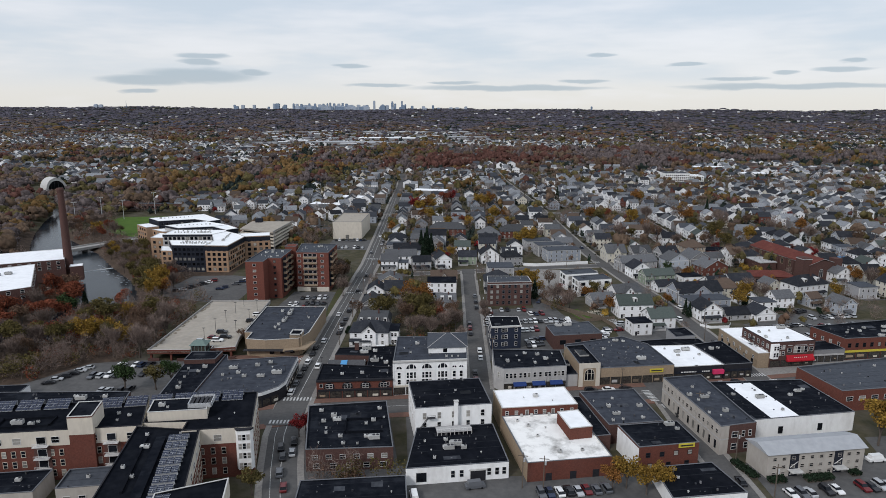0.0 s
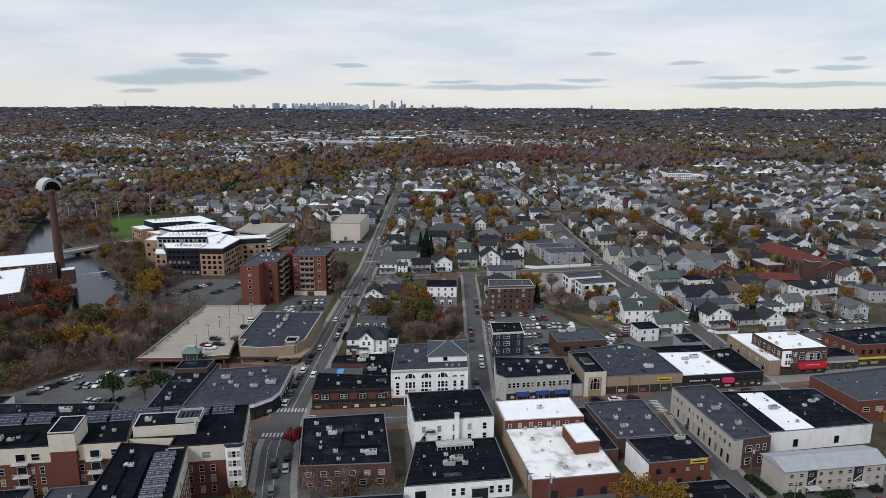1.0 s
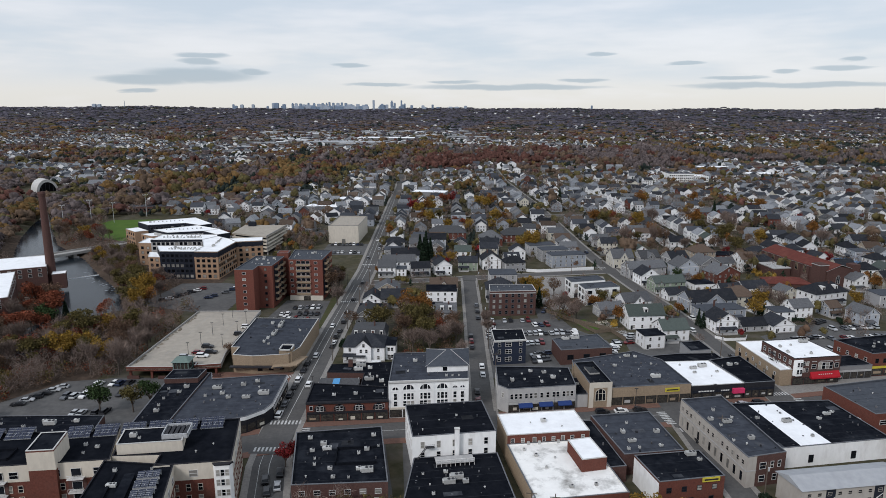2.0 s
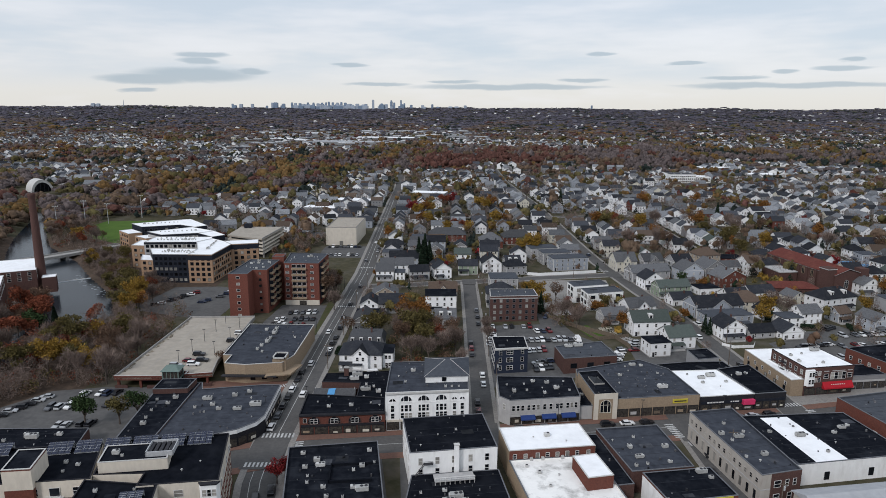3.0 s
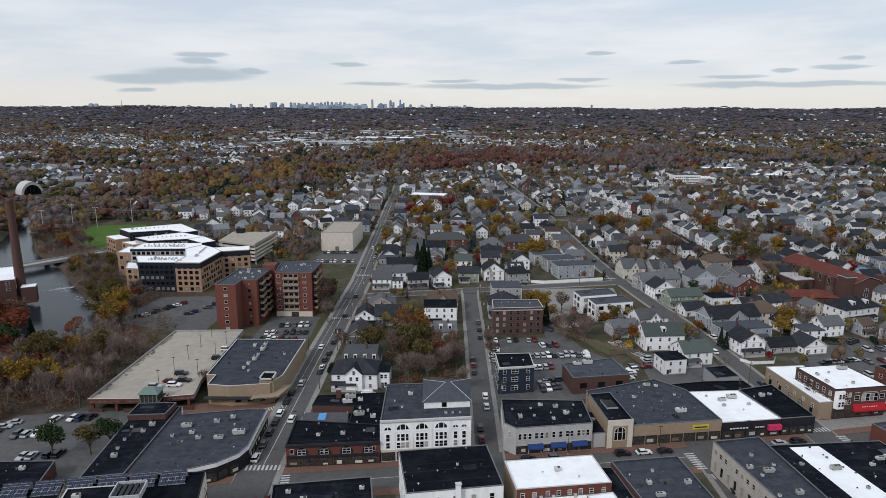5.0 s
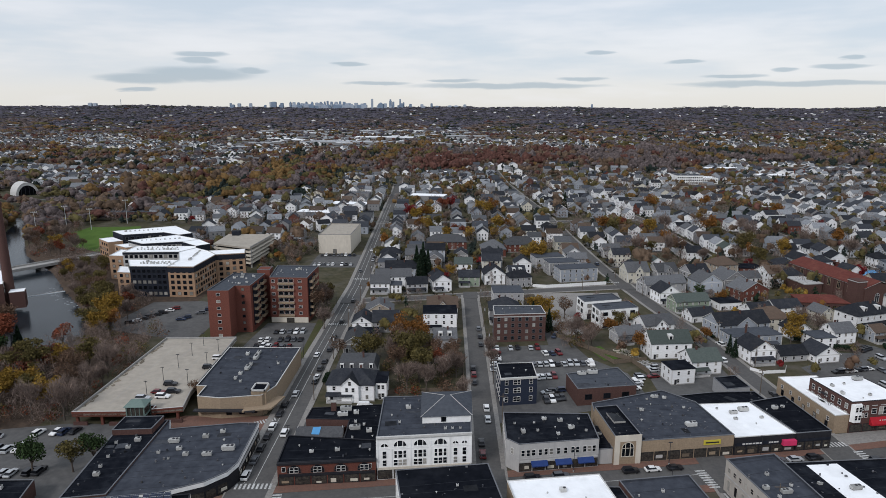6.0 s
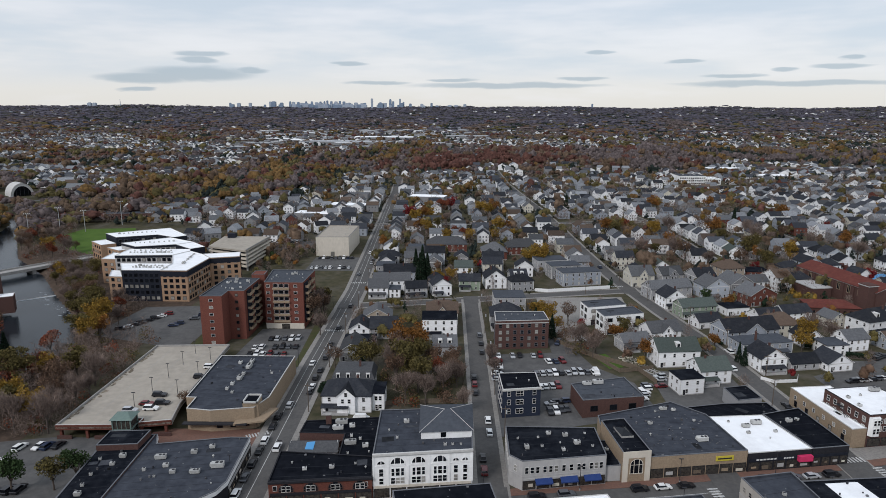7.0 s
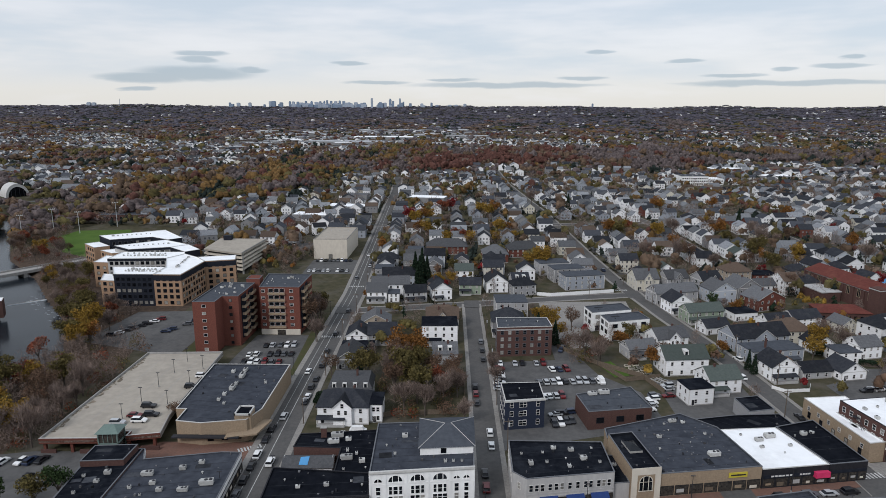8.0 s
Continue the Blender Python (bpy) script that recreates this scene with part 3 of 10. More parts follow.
def strip(pts, w, z, t=0.0):
    """A band of half width w along a line of points; t: its thickness."""
    mb, n = MB(), len(pts)
    left, right = [], []
    for i, p in enumerate(pts):
        a, b = Vector(pts[max(i - 1, 0)][:2]), Vector(pts[min(i + 1, n - 1)][:2])
        d = (b - a).normalized()
        hw = p[2] if len(p) > 2 else w
        left.append((p[0] - d.y * hw, p[1] + d.x * hw))
        right.append((p[0] + d.y * hw, p[1] - d.x * hw))
    for i in range(n - 1):
        mb.face([(*c, z) for c in (right[i], right[i + 1], left[i + 1], left[i])])
        for a, b in ((right[i], right[i + 1]), (left[i + 1], left[i])) if t else ():
            mb.face([(*a, z - t), (*b, z - t), (*b, z), (*a, z)])
    return mb


def offset(pts, d):
    out = []
    for i, p in enumerate(pts):
        a, b = Vector(pts[max(i - 1, 0)][:2]), Vector(pts[min(i + 1, len(pts) - 1)][:2])
        e = (b - a).normalized()
        out.append((p[0] + e.y * d, p[1] - e.x * d))
    return out


water = part("water", strip([(x, y, w + 5) for x, y, w in RIVER], 1, -2.3), M["water"])
tagged(water, "slow dark grey river between wooded banks", "river", kind="structure")

MOODY = [(-78, 190.5), (-64, 194.5), (-44, 201.3), (60, 215.3), (112, 223), (160, 233), (300, 262)]
PINE = [(-22, 60), (-43, 151), (-46.2, 164), (-50.2, 184), (-52, 206), (-51.6, 300), (-50, 410), (-54, 560), (-58.5, 725), (-61, 840), (-70, 1000)]
CUSHING = [(12.4, 213), (12.8, 300), (12.8, 392)]
SIDE = [(80, 100), (79, 150), (77.5, 195), (77.4, 217)]
ADAMS = [(117.5, 224), (117, 262), (114.8, 300), (112, 334), (106.5, 374), (99, 440), (96.5, 492), (94, 590), (92, 680), (84, 790), (76.5, 922), (76, 1100)]
CROSS = [(-46, 380), (12, 391.6), (58, 402), (99, 410), (150, 421), (240, 440)]
FAR1 = [(178, 470), (178, 619), (150, 825), (146, 940), (140, 1080)]
FAR2 = [(262, 440), (268, 620), (250, 840), (240, 1000)]
FAR3 = [(360, 420), (362, 640), (350, 860), (335, 1000)]
FARX = [(-61, 612), (10, 618), (93, 622), (180, 634), (365, 655)]
FARY = [(-61, 800), (84, 806), (150, 812), (350, 838)]
RIVERSIDE = [(-340, 400), (-262, 444), (-240, 474), (-160, 520), (-54, 560)]
for n_road, (nm, pts, w, walks) in enumerate((("road_main", MOODY, 5.2, 3.2), ("road_long", PINE, 4.6, 1.9), ("road_short", CUSHING, 3.5, 1.5), ("road_south", SIDE, 3.6, 1.6),
                          ("road_east", ADAMS, 3.6, 1.5), ("road_cross", CROSS, 3.6, 1.3), ("road_far", FAR1, 3.5, 1.3), ("road_far_east", FAR2, 3.5, 1.3),
                          ("road_far_edge", FAR3, 3.5, 1.3), ("road_far_cross", FARX, 3.5, 1.3), ("road_north_cross", FARY, 3.5, 1.3))):
    lift = 0.03 + 0.003 * n_road
    part(nm, strip(pts, w, lift), M["asphalt"])
    tagged(bpy.data.objects[nm], "grey asphalt street with worn patches", "street", kind="structure")
    for sgn in (-1, 1):
        ob = part("pavement", strip(offset(pts, sgn * (w + walks / 2)), walks / 2, 0.13 + 0.005 * n_road, 0.3), M["brickpave" if nm == "road_main" else "pave"])
        tagged(ob, "red brick pavement with a kerb" if nm == "road_main" else "concrete pavement with a raised kerb", "pavement", kind="structure")
# the junctions lie over the pavements that end there
for x, y, w, d, a in ((-52.6, 200.2, 5.4, 10.2, 0), (12.5, 208.8, 4.2, 9.8, 0), (77.4, 217.6, 4.4, 9.6, 0), (117.3, 224.2, 4.6, 9.6, 0), (12.9, 391.8, 3.9, 6.0, 0), (101.5, 410.5, 4.4, 6.4, 0), (-50.2, 380, 5.0, 5.2, 0)):
    c = [(x - w, y - d), (x + w, y - d), (x + w, y + d), (x - w, y + d)]
    ob = part("road_junction", MB().face([(*p, 0.205) for p in c]), M["asphalt"])
    tagged(ob, "worn asphalt of a street junction", "street", kind="structure")


def stripes(x, y, a, n, length, gap, w, name="crosswalk", label="white painted crosswalk bars"):
    z = 0.209 if y < 240 and x > -57 else 0.085
    th = thing(name, x, y, z, a, label, "crosswalk")
    me = MB().box(-w / 2, w / 2, -length / 2, length / 2, 0, 0.006).mesh("bar", [M["line"]])
    for i in range(n):
        part("bar", me, None, th, loc=((i - (n - 1) / 2) * gap, 0, 0))
    return th


stripes(-51.6, 209.3, 0.03, 9, 2.6, 1.15, 0.6)
stripes(-52.6, 192.5, 0.03, 8, 2.4, 1.15, 0.6)
stripes(-43.6, 201.4, 1.7, 8, 2.4, 1.15, 0.6)
stripes(72.2, 214.5, 1.7, 8, 3.0, 1.15, 0.6)
stripes(77.5, 206.8, 0.13, 7, 2.6, 1.1, 0.55)
stripes(117.6, 233.6, 0.13, 8, 2.6, 1.1, 0.55)
stripes(123.4, 225.5, 1.7, 8, 3.0, 1.15, 0.6)
stripes(-58.6, 246.5, 0.5, 8, 2.4, 0.9, 0.5)
stripes(-51.0, 342.5, 0.0, 9, 2.2, 1.0, 0.5)
stripes(-51.0, 424.0, 0.0, 9, 2.4, 1.0, 0.5)
stripes(97, 419, 0.1, 7, 2.4, 1.0, 0.5)


def polyline_paint(name, pts, w, z, label):
    ob = part(name, strip(pts, w, z), M["line"])
    return tagged(ob, label, "road marking", kind="structure")


polyline_paint("centre_line", offset(PINE[1:9], 0.1), 0.10, 0.075, "worn centre line of a street")
polyline_paint("edge_line", offset(PINE[1:9], -2.6), 0.07, 0.075, "thin white edge line of a street")
polyline_paint("centre_line", offset(MOODY[2:5], 0.0), 0.09, 0.072, "worn centre line of a street")


def flat_area(name, poly, m, label, category, z=0.05):
    ob = part(name, MB().prism(ccw(poly), z - 0.3, z), M[m])
    return tagged(ob, label, category, kind="structure")


flat_area("parking_lot", [(-170, 202), (-104, 202), (-97, 206), (-100, 244), (-121, 244), (-140, 240), (-153, 222)], "lot", "grey asphalt parking lot with pale bay lines", "parking lot")
flat_area("parking_lot", [(-87, 296), (-58, 296), (-57, 344), (-84, 344), (-86, 320)], "lot", "grey asphalt parking lot before the brick towers", "parking lot")
flat_area("parking_lot", [(17, 246), (72, 262), (70, 287), (58, 303), (51, 334), (44.5, 334), (44, 317), (17, 314)], "lot", "large grey asphalt parking lot with bay lines", "parking lot")
flat_area("parking_lot", [(-158, 335), (-110, 318), (-108, 372), (-128, 378), (-152, 376)], "lot", "asphalt parking lot beside the dark apartments", "parking lot")
flat_area("parking_lot", [(-88, 452), (-57, 452), (-57, 488), (-88, 488)], "lot", "asphalt forecourt of the plain tan box", "parking lot")
flat_area("parking_lot", [(-14, 120), (57, 125), (57, 165), (-14, 160)], "lot", "grey asphalt yard behind the shops", "parking lot", 0.045)
flat_area("parking_lot", [(86, 128), (160, 140), (160, 190), (130, 186), (128, 176), (86, 170)], "lot", "grey asphalt parking lot beside the long beige flats", "parking lot", 0.045)
flat_area("parking_lot", [(140, 262), (240, 262), (240, 300), (191, 303), (184, 318), (178, 321), (172, 310), (163, 310), (150, 299), (140, 294)], "lot", "wide grey asphalt parking lot behind the brick shops", "parking lot", 0.045)
flat_area("parking_lot", [(76, 260), (97, 260), (108, 264), (108, 292), (78, 300)], "lot", "patched asphalt yard behind the shops", "parking lot", 0.045)
flat_area("parking_lot", [(-47, 218), (-18, 222), (-18, 256), (-47, 254)], "lot", "dark asphalt yard behind the corner shops", "parking lot", 0.045)
flat_area("parking_lot", [(-48, 118), (-9, 120), (-9, 200), (-20, 198), (-46.5, 194)], "lot", "dark asphalt yard round the corner shop", "parking lot", 0.04)
flat_area("plaza", [(-100, 236), (-57, 236), (-57, 250), (-86, 250), (-100, 243)], "brickpave", "reddish brick paved plaza", "plaza")
flat_area("playing_field", [(-298, 585), (-300, 560), (-270, 510), (-236, 488), (-205, 505), (-222, 520), (-258, 590)], "grass", "bright green mown playing field", "field")
flat_area("earth_yard", [(54, 330), (64, 332), (64, 350), (66, 368), (92, 378), (94, 398), (48, 396), (46, 352)], "pave", "bare pale gravel and earth yard", "yard")


# ---- bridge ----
def bridge():
    th = thing("road_bridge", -258, 451, 0, math.atan2(57, 42), "low concrete road bridge over the river", "bridge")
    part("deck", MB().box(-46, 40, -5, 5, 0.1, 0.9), M["concrete"], th)
    for s in (-1, 1):
        part("parapet", MB().box(-46, 40, s * 5 - 0.25, s * 5 + 0.25, 0.2, 1.9), M["concrete"], th)
    for x in (-22, 0, 22):
        part("pier", MB().box(x - 1, x + 1, -4.5, 4.5, -4.5, 0.1), M["concrete"], th)


bridge()
w = thing("weir", -222, 398, -2.4, math.radians(38), "low broken weir with a line of white water", "weir")
part("sill", MB().box(-9, 9, -0.6, 0.6, -1, 0.25), M["concrete"], w)
part("foam", MB().box(-9, 9, -1.5, -0.6, -0.3, 0.18), M["foam"], w)
rr = random.Random(5)
w = thing("rapids", -205, 380, -2.3, 0, "streaks of white water over shallow stones", "rapids")
for i in range(26):
    u = i / 26
    x, y = -22 + 46 * u + rr.uniform(-3, 3), 28 - 48 * u + rr.uniform(-2, 2)
    part("foam", MB().prism([(x - rr.uniform(.3, 1.2), y), (x - 0.1, y - 0.16), (x + rr.uniform(.3, 1.3), y + 0.1), (x, y + 0.2)], -0.2, 0.06), M["foam"], w)
flat_area("overgrown_strip", [(-13.4, 167), (-10.6, 167), (-13.2, 198), (-18.6, 198)], "ground", "overgrown dark soil strip between two buildings", "soil", 0.07)


# ---- rooftop and street fittings ----
def rooftop_unit(kind):
    if kind == "box":
        th = thing("rooftop_unit", 0, 0, 0, 0, "weathered metal air-handling unit on a flat roof", "air unit", "rooftop units")
        part("casing", MB().box(-1.0, 1.0, -0.7, 0.7, 0.2, 1.25).box(-0.9, 0.9, -0.6, 0.6, -0.05, 0.2), M["unit"], th)
        part("fan", MB().tube((0.4, 0, 1.25), (0.4, 0, 1.38), 0.45, 0.45, 12), M["dark_metal"], th)
    elif kind == "small":
        th = thing("rooftop_condenser", 0, 0, 0, 0, "small pale condenser unit on a flat roof", "air unit", "rooftop units")
        part("casing", MB().box(-0.5, 0.5, -0.45, 0.45, 0.1, 0.95).box(-0.55, 0.55, -0.4, -0.3, -0.05, 0.1).box(-0.55, 0.55, 0.3, 0.4, -0.05, 0.1), M["unit"], th)
        part("fan", MB().tube((0, 0, 0.95), (0, 0, 1.02), 0.36, 0.36, 10), M["dark_metal"], th)
    elif kind == "long":
        th = thing("rooftop_unit", 0, 0, 0, 0, "long weathered packaged air unit on a flat roof", "air unit", "rooftop units")
        part("casing", MB().box(-2.0, 2.0, -0.95, 0.95, 0.25, 1.7), M["unit"], th)
        part("curb", MB().box(-1.9, 1.9, -0.85, 0.85, -0.05, 0.25), M["dark_metal"], th)
        for x in (-0.2, 1.2):
            part("fan", MB().tube((x, 0, 1.7), (x, 0, 1.85), 0.55, 0.55, 12), M["dark_metal"], th)
        part("hood", MB().box(-2.4, -2.0, -0.7, 0.7, 0.6, 1.5), M["unit"], th)
    else:
        th = thing("roof_vent", 0, 0, 0, 0, "pale mushroom roof vent", "vent", "roof vents")
        part("pipe", MB().tube((0, 0, -0.05), (0, 0, 0.6), 0.2, 0.2, 8), M["unit"], th)
        part("cap", MB().tube((0, 0, 0.6), (0, 0, 0.8), 0.42, 0.25, 10), M["unit"], th)
    return th


UNITS, USIZE = {}, random.Random(4)


def unit(kind, x, y, z, a=0.13):
    if kind not in UNITS:
        UNITS[kind] = rooftop_unit(kind)
        UNITS[kind].location, UNITS[kind].rotation_euler, UNITS[kind].scale = (x, y, z), (0, 0, a), (0.75, 0.75, 0.75)
        return
    ob = copy_thing(UNITS[kind], Matrix.LocRotScale((x, y, z), Euler((0, 0, a)), None))
    s = USIZE.uniform(0.52, 0.85)
    ob.scale = (s, s, s)


def scatter_units(seed, poly, z, kinds, a=0.13):
    """Units at loose places of a four-cornered roof."""
    r = random.Random(seed)
    p = [Vector(q) for q in poly]
    done = []
    for k in kinds:
        for _ in range(40):
            u, v = r.uniform(0.1, 0.9), r.uniform(0.12, 0.88)
            c = (p[0] * (1 - u) + p[1] * u) * (1 - v) + (p[3] * (1 - u) + p[2] * u) * v
            if all((c - d).length > 3.2 for d in done):
                break
        done.append(c)
        unit(k, c.x, c.y, z, a + r.choice((0, math.pi / 2, math.pi)))


def solar_row(x0, y0, x1, y1, z, n, tilt=0.25, w=1.9, d=3.2):
    th = thing("solar_array", (x0 + x1) / 2, (y0 + y1) / 2, z, math.atan2(y1 - y0, x1 - x0), "row of dark blue solar panels on a tilted rack", "solar array")
    ln = math.hypot(x1 - x0, y1 - y0)
    s, c = math.sin(tilt) * d / 2, math.cos(tilt) * d / 2
    mb = MB()
    q = [(-w / 2 + 0.06, -c, -s), (w / 2 - 0.06, -c, -s), (w / 2 - 0.06, c, s), (-w / 2 + 0.06, c, s)]
    mb.face([(x, y, zz + 1.05) for x, y, zz in q], 0)
    mb.face([(x, y, zz + 1.0) for x, y, zz in reversed(q)], 1)
    for i in range(4):
        a, b = q[i], q[(i + 1) % 4]
        mb.face([(a[0], a[1], a[2] + 1.0), (b[0], b[1], b[2] + 1.0), (b[0], b[1], b[2] + 1.06), (a[0], a[1], a[2] + 1.06)], 1)
    for i in range(1, 4):
        yy, zz = -c + 2 * c * i / 4, -s + 2 * s * i / 4 + 1.06
        mb.box(-w / 2 + 0.06, w / 2 - 0.06, yy - 0.03, yy + 0.03, zz - 0.02, zz + 0.01, 1)
    mb.box(-0.03, 0.03, -c, c, 1.03, 1.06, 1)
    me = mb.mesh("panel", [M["solar"], M["steel"]])
    for i in range(n):
        part("panel", me, None, th, loc=((i + 0.5 - n / 2) * ln / n, 0, 0))
    part("rack", MB().box(-ln / 2, ln / 2, -c + 0.2, -c + 0.3, 0, 1.0 - s).box(-ln / 2, ln / 2, c - 0.3, c - 0.2, 0, 0.95 + s), M["steel"], th)


# ---- the shopping street and the blocks before it ----
U = unit


def shopfront(th, cx, cy, p, q, z0=0.4, z1=3.0, n=4, sign=None, sign_mat="stone", awning=None):
    """Glazed bays along a wall from p to q, with a sign board or awning over them."""
    p, q = Vector(p), Vector(q)
    d = (q - p)
    ln = d.length
    d.normalize()
    a = math.atan2(d.y, d.x)
    o = Vector((d.y, -d.x)) * 0.012
    me = window_mesh(ln / n - 0.5, z1 - z0, "trim_dark", "shopglass", 0)
    for i in range(n):
        c = p + d * (ln * (i + 0.5) / n) + o
        win = part("shop_window", me, None, th, loc=(c.x - cx, c.y - cy, z0), rz=a)
        rr = random.Random(int(c.x * 31 + c.y * 17))
        # added panels stand for the lit goods and interior behind the pane
        if rr.random() < 0.6:
            w_ = ln / n * rr.uniform(0.12, 0.3)
            x_ = rr.uniform(-0.15, 0.15) * ln / n
            b_ = rr.uniform(0.1, 1.0)
            part("window_poster", MB().box(x_ - w_, x_ + w_, -0.034, -0.027, b_, b_ + rr.uniform(0.5, 1.2)), M[rr.choice(("stucco_cream", "fence_wood", "stone", "brick_tan", "cream"))], win)
    m = p + d * (ln / 2)
    if sign:
        part("sign_board", MB().box(-ln / 2 + 0.3, ln / 2 - 0.3, -0.18, -0.02, z1 + 0.2, z1 + 0.2 + sign), M[sign_mat], th, loc=(m.x - cx, m.y - cy, 0), rz=a)
    if awning:
        mb = MB()
        b = ln / 2 - 0.4
        mb.face([(-b, -1.5, z1 - 0.5), (b, -1.5, z1 - 0.5), (b, -0.02, z1 + 0.6), (-b, -0.02, z1 + 0.6)])
        mb.face([(-b, -1.5, z1 - 0.8), (b, -1.5, z1 - 0.8), (b, -1.5, z1 - 0.5), (-b, -1.5, z1 - 0.5)])
        mb.face([(-b, -1.5, z1 - 0.5), (-b, -0.02, z1 + 0.6), (-b, -0.02, z1 - 0.5)]).face([(b, -1.5, z1 - 0.5), (b, -0.02, z1 - 0.5), (b, -0.02, z1 + 0.6)])
        part("awning", mb, M[awning], th, loc=(m.x - cx, m.y - cy, 0), rz=a)


def bars_of_text(th, cx, cy, p, q, z, n, h=0.45, m="trim"):
    """Unreadable lettering: plain bars in a row."""
    r = random.Random(int(p[0] * 10) % 97)
    p, q = Vector(p), Vector(q)
    d = (q - p)
    ln = d.length
    d.normalize()
    a = math.atan2(d.y, d.x)
    o = Vector((d.y, -d.x)) * 0.19
    for i in range(n):
        c = p + d * (ln * (i + 0.5) / n) + o
        w = ln / n * r.uniform(0.3, 0.42)
        part("letter_bar", MB().box(-w, w, -0.02, 0.0, z, z + h), M[m], th, loc=(c.x - cx, c.y - cy, 0), rz=a)


# white arcaded building with a hipped block on its roof
P = [(-18.6, 213), (7.2, 216), (7.8, 240), (-19, 238)]
th, cx, cy = block("arcaded_building", "white painted commercial building with arched upper windows", "building", P, 12.6, "stucco_white", "roof_slate", 0.3, "coping")
fl, fr = Vector(P[0]), Vector(P[1])
d = (fr - fl).normalized()
a = math.atan2(d.y, d.x)


def on_front(name, me, u, z, s=0.0):
    c = fl + (fr - fl) * u + d * s
    return part(name, me, None, th, loc=(c.x - cx + d.y * 0.012, c.y - cy - d.x * 0.012, z), rz=a)


for u, wide in ((0.08, 2.0), (0.245, 3.5), (0.455, 3.5), (0.67, 3.5), (0.83, 1.6), (0.925, 1.6)):
    on_front("arched_window", arched_mesh(wide, wide / 2 + 0.1, "stucco_white"), u, 9.75)
    for s_ in ((-1.25, 0, 1.25) if wide > 3 else (0,)):
        on_front("window", window_mesh(1.0 if s_ == 0 else 0.7, 2.1, "stucco_white", "glass", 1, 0.06), u, 6.45, s_)
    for s_ in ((-1.25, 0, 1.25) if wide > 3 else (0,)):
        on_front("window", window_mesh(1.0, 1.7, "stucco_white", "glass" if (u + s_) % 0.3 < 0.2 else "blind", 1, 0.06), u, 4.2, s_)
for u in (0.005, 0.15, 0.35, 0.56, 0.765, 0.995):
    c = fl + (fr - fl) * u
    part("pilaster", MB().box(-0.25, 0.25, -0.14, 0.0, 3.8, 12.3), M["stucco_white"], th, loc=(c.x - cx, c.y - cy, 0), rz=a)
part("band", MB().box(-12.9, 12.9, -0.1, 0, 9.15, 9.4), M["stucco_white"], th, loc=((fl.x + fr.x) / 2 - cx, (fl.y + fr.y) / 2 - cy, 0), rz=a)
part("cornice", MB().box(-13.1, 13.1, -0.55, 0.0, 12.5, 13.1).box(-13.0, 13.0, -0.3, 0, 12.2, 12.5), M["coping_white"], th, loc=((fl.x + fr.x) / 2 - cx, (fl.y + fr.y) / 2 - cy, 0), rz=math.atan2(3, 25.8))
shopfront(th, cx, cy, P[0], P[1], 0.4, 2.9, 6, 0.7, "stucco_cream")
row(th, P[1], P[2], 7, 7.4, window_mesh(1.0, 2.0), cx=cx, cy=cy, margin=1)
row(th, P[1], P[2], 7, 4.2, window_mesh(1.0, 1.6), cx=cx, cy=cy, margin=1)
hp = [(-6.5, 221.5), (7.2, 222.8), (7.4, 238), (-6.8, 237)]
hb = thing("roof_pavilion", 0, 0, 12.6, 0, "white roof pavilion under a low grey hipped roof", "roof pavilion")
part("wall", MB().prism(hp, 0, 2.2), M["stucco_white"], hb)
ev = grow(hp, 0.5)
mb = MB()
rg = [(-0.2, 229.3), (1.4, 229.6)]
mb.face([(*ev[0], 2.2), (*ev[1], 2.2), (*rg[1], 5.0), (*rg[0], 5.0)]).face([(*ev[1], 2.2), (*ev[2], 2.2), (*rg[1], 5.0)]).face([(*ev[2], 2.2), (*ev[3], 2.2), (*rg[0], 5.0), (*rg[1], 5.0)]).face([(*ev[3], 2.2), (*ev[0], 2.2), (*rg[0], 5.0)])
mb.face([(*p, 2.19) for p in reversed(ev)])
part("roof", mb, M["roof_grey"], hb)
for i in range(4):
    mbh = MB().tube((*ev[i], 2.23), (*rg[0 if i in (0, 3) else 1], 5.03), 0.10, 0.10, 5)
    part("hip_ridge", mbh, M["stone"], hb)
part("opening", MB().box(-0.7, 0.7, -0.06, 0, 0.4, 1.8), M["glass"], hb, loc=(-0.5, 222.0, 0), rz=0.095)
for k, x, y in (("small", 0, 218.5), ("small", 2, 218.7), ("small", 4.2, 218.8), ("small", -13, 222), ("box", -11, 231), ("vent", -15.5, 226)):
    U(k, x, y, 12.6)

# black-roofed white house building behind the street, with its low wing and fire stair
P = [(-9.2, 180.2), (14.0, 184), (11, 203), (-12.4, 199.5)]
block("white_backhouse", "white painted three-storey building with a black roof", "building", P, 11.2, "stucco_white", "roof_black", 0.12, "coping",
      rows=[(0, 5, 7.6, 1.0, 1.9), (0, 5, 4.4, 1.0, 1.9), (1, 3, 7.4, 1.0, 1.8), (3, 4, 7.4, 1.0, 1.8), (3, 4, 4.2, 1.0, 1.8)])
U("small", 3, 193, 11.2), U("vent", -2, 190, 11.2), U("vent", -6.5, 184, 11.2)
fl_ = thing("wall_flue", 3.0, 181.7, 5, 0.16, "white boxed flue on the rear wall", "flue")
part("shaft", MB().box(-0.6, 0.6, -0.9, 0.0, 0, 8.2), M["stucco_white"], fl_)
part("cap", MB().box(-0.75, 0.75, -1.05, 0.1, 8.2, 8.45), M["coping_white"], fl_)
P = [(-10.6, 157.2), (17.4, 161.4), (14.4, 183.2), (-8.8, 180.0)]
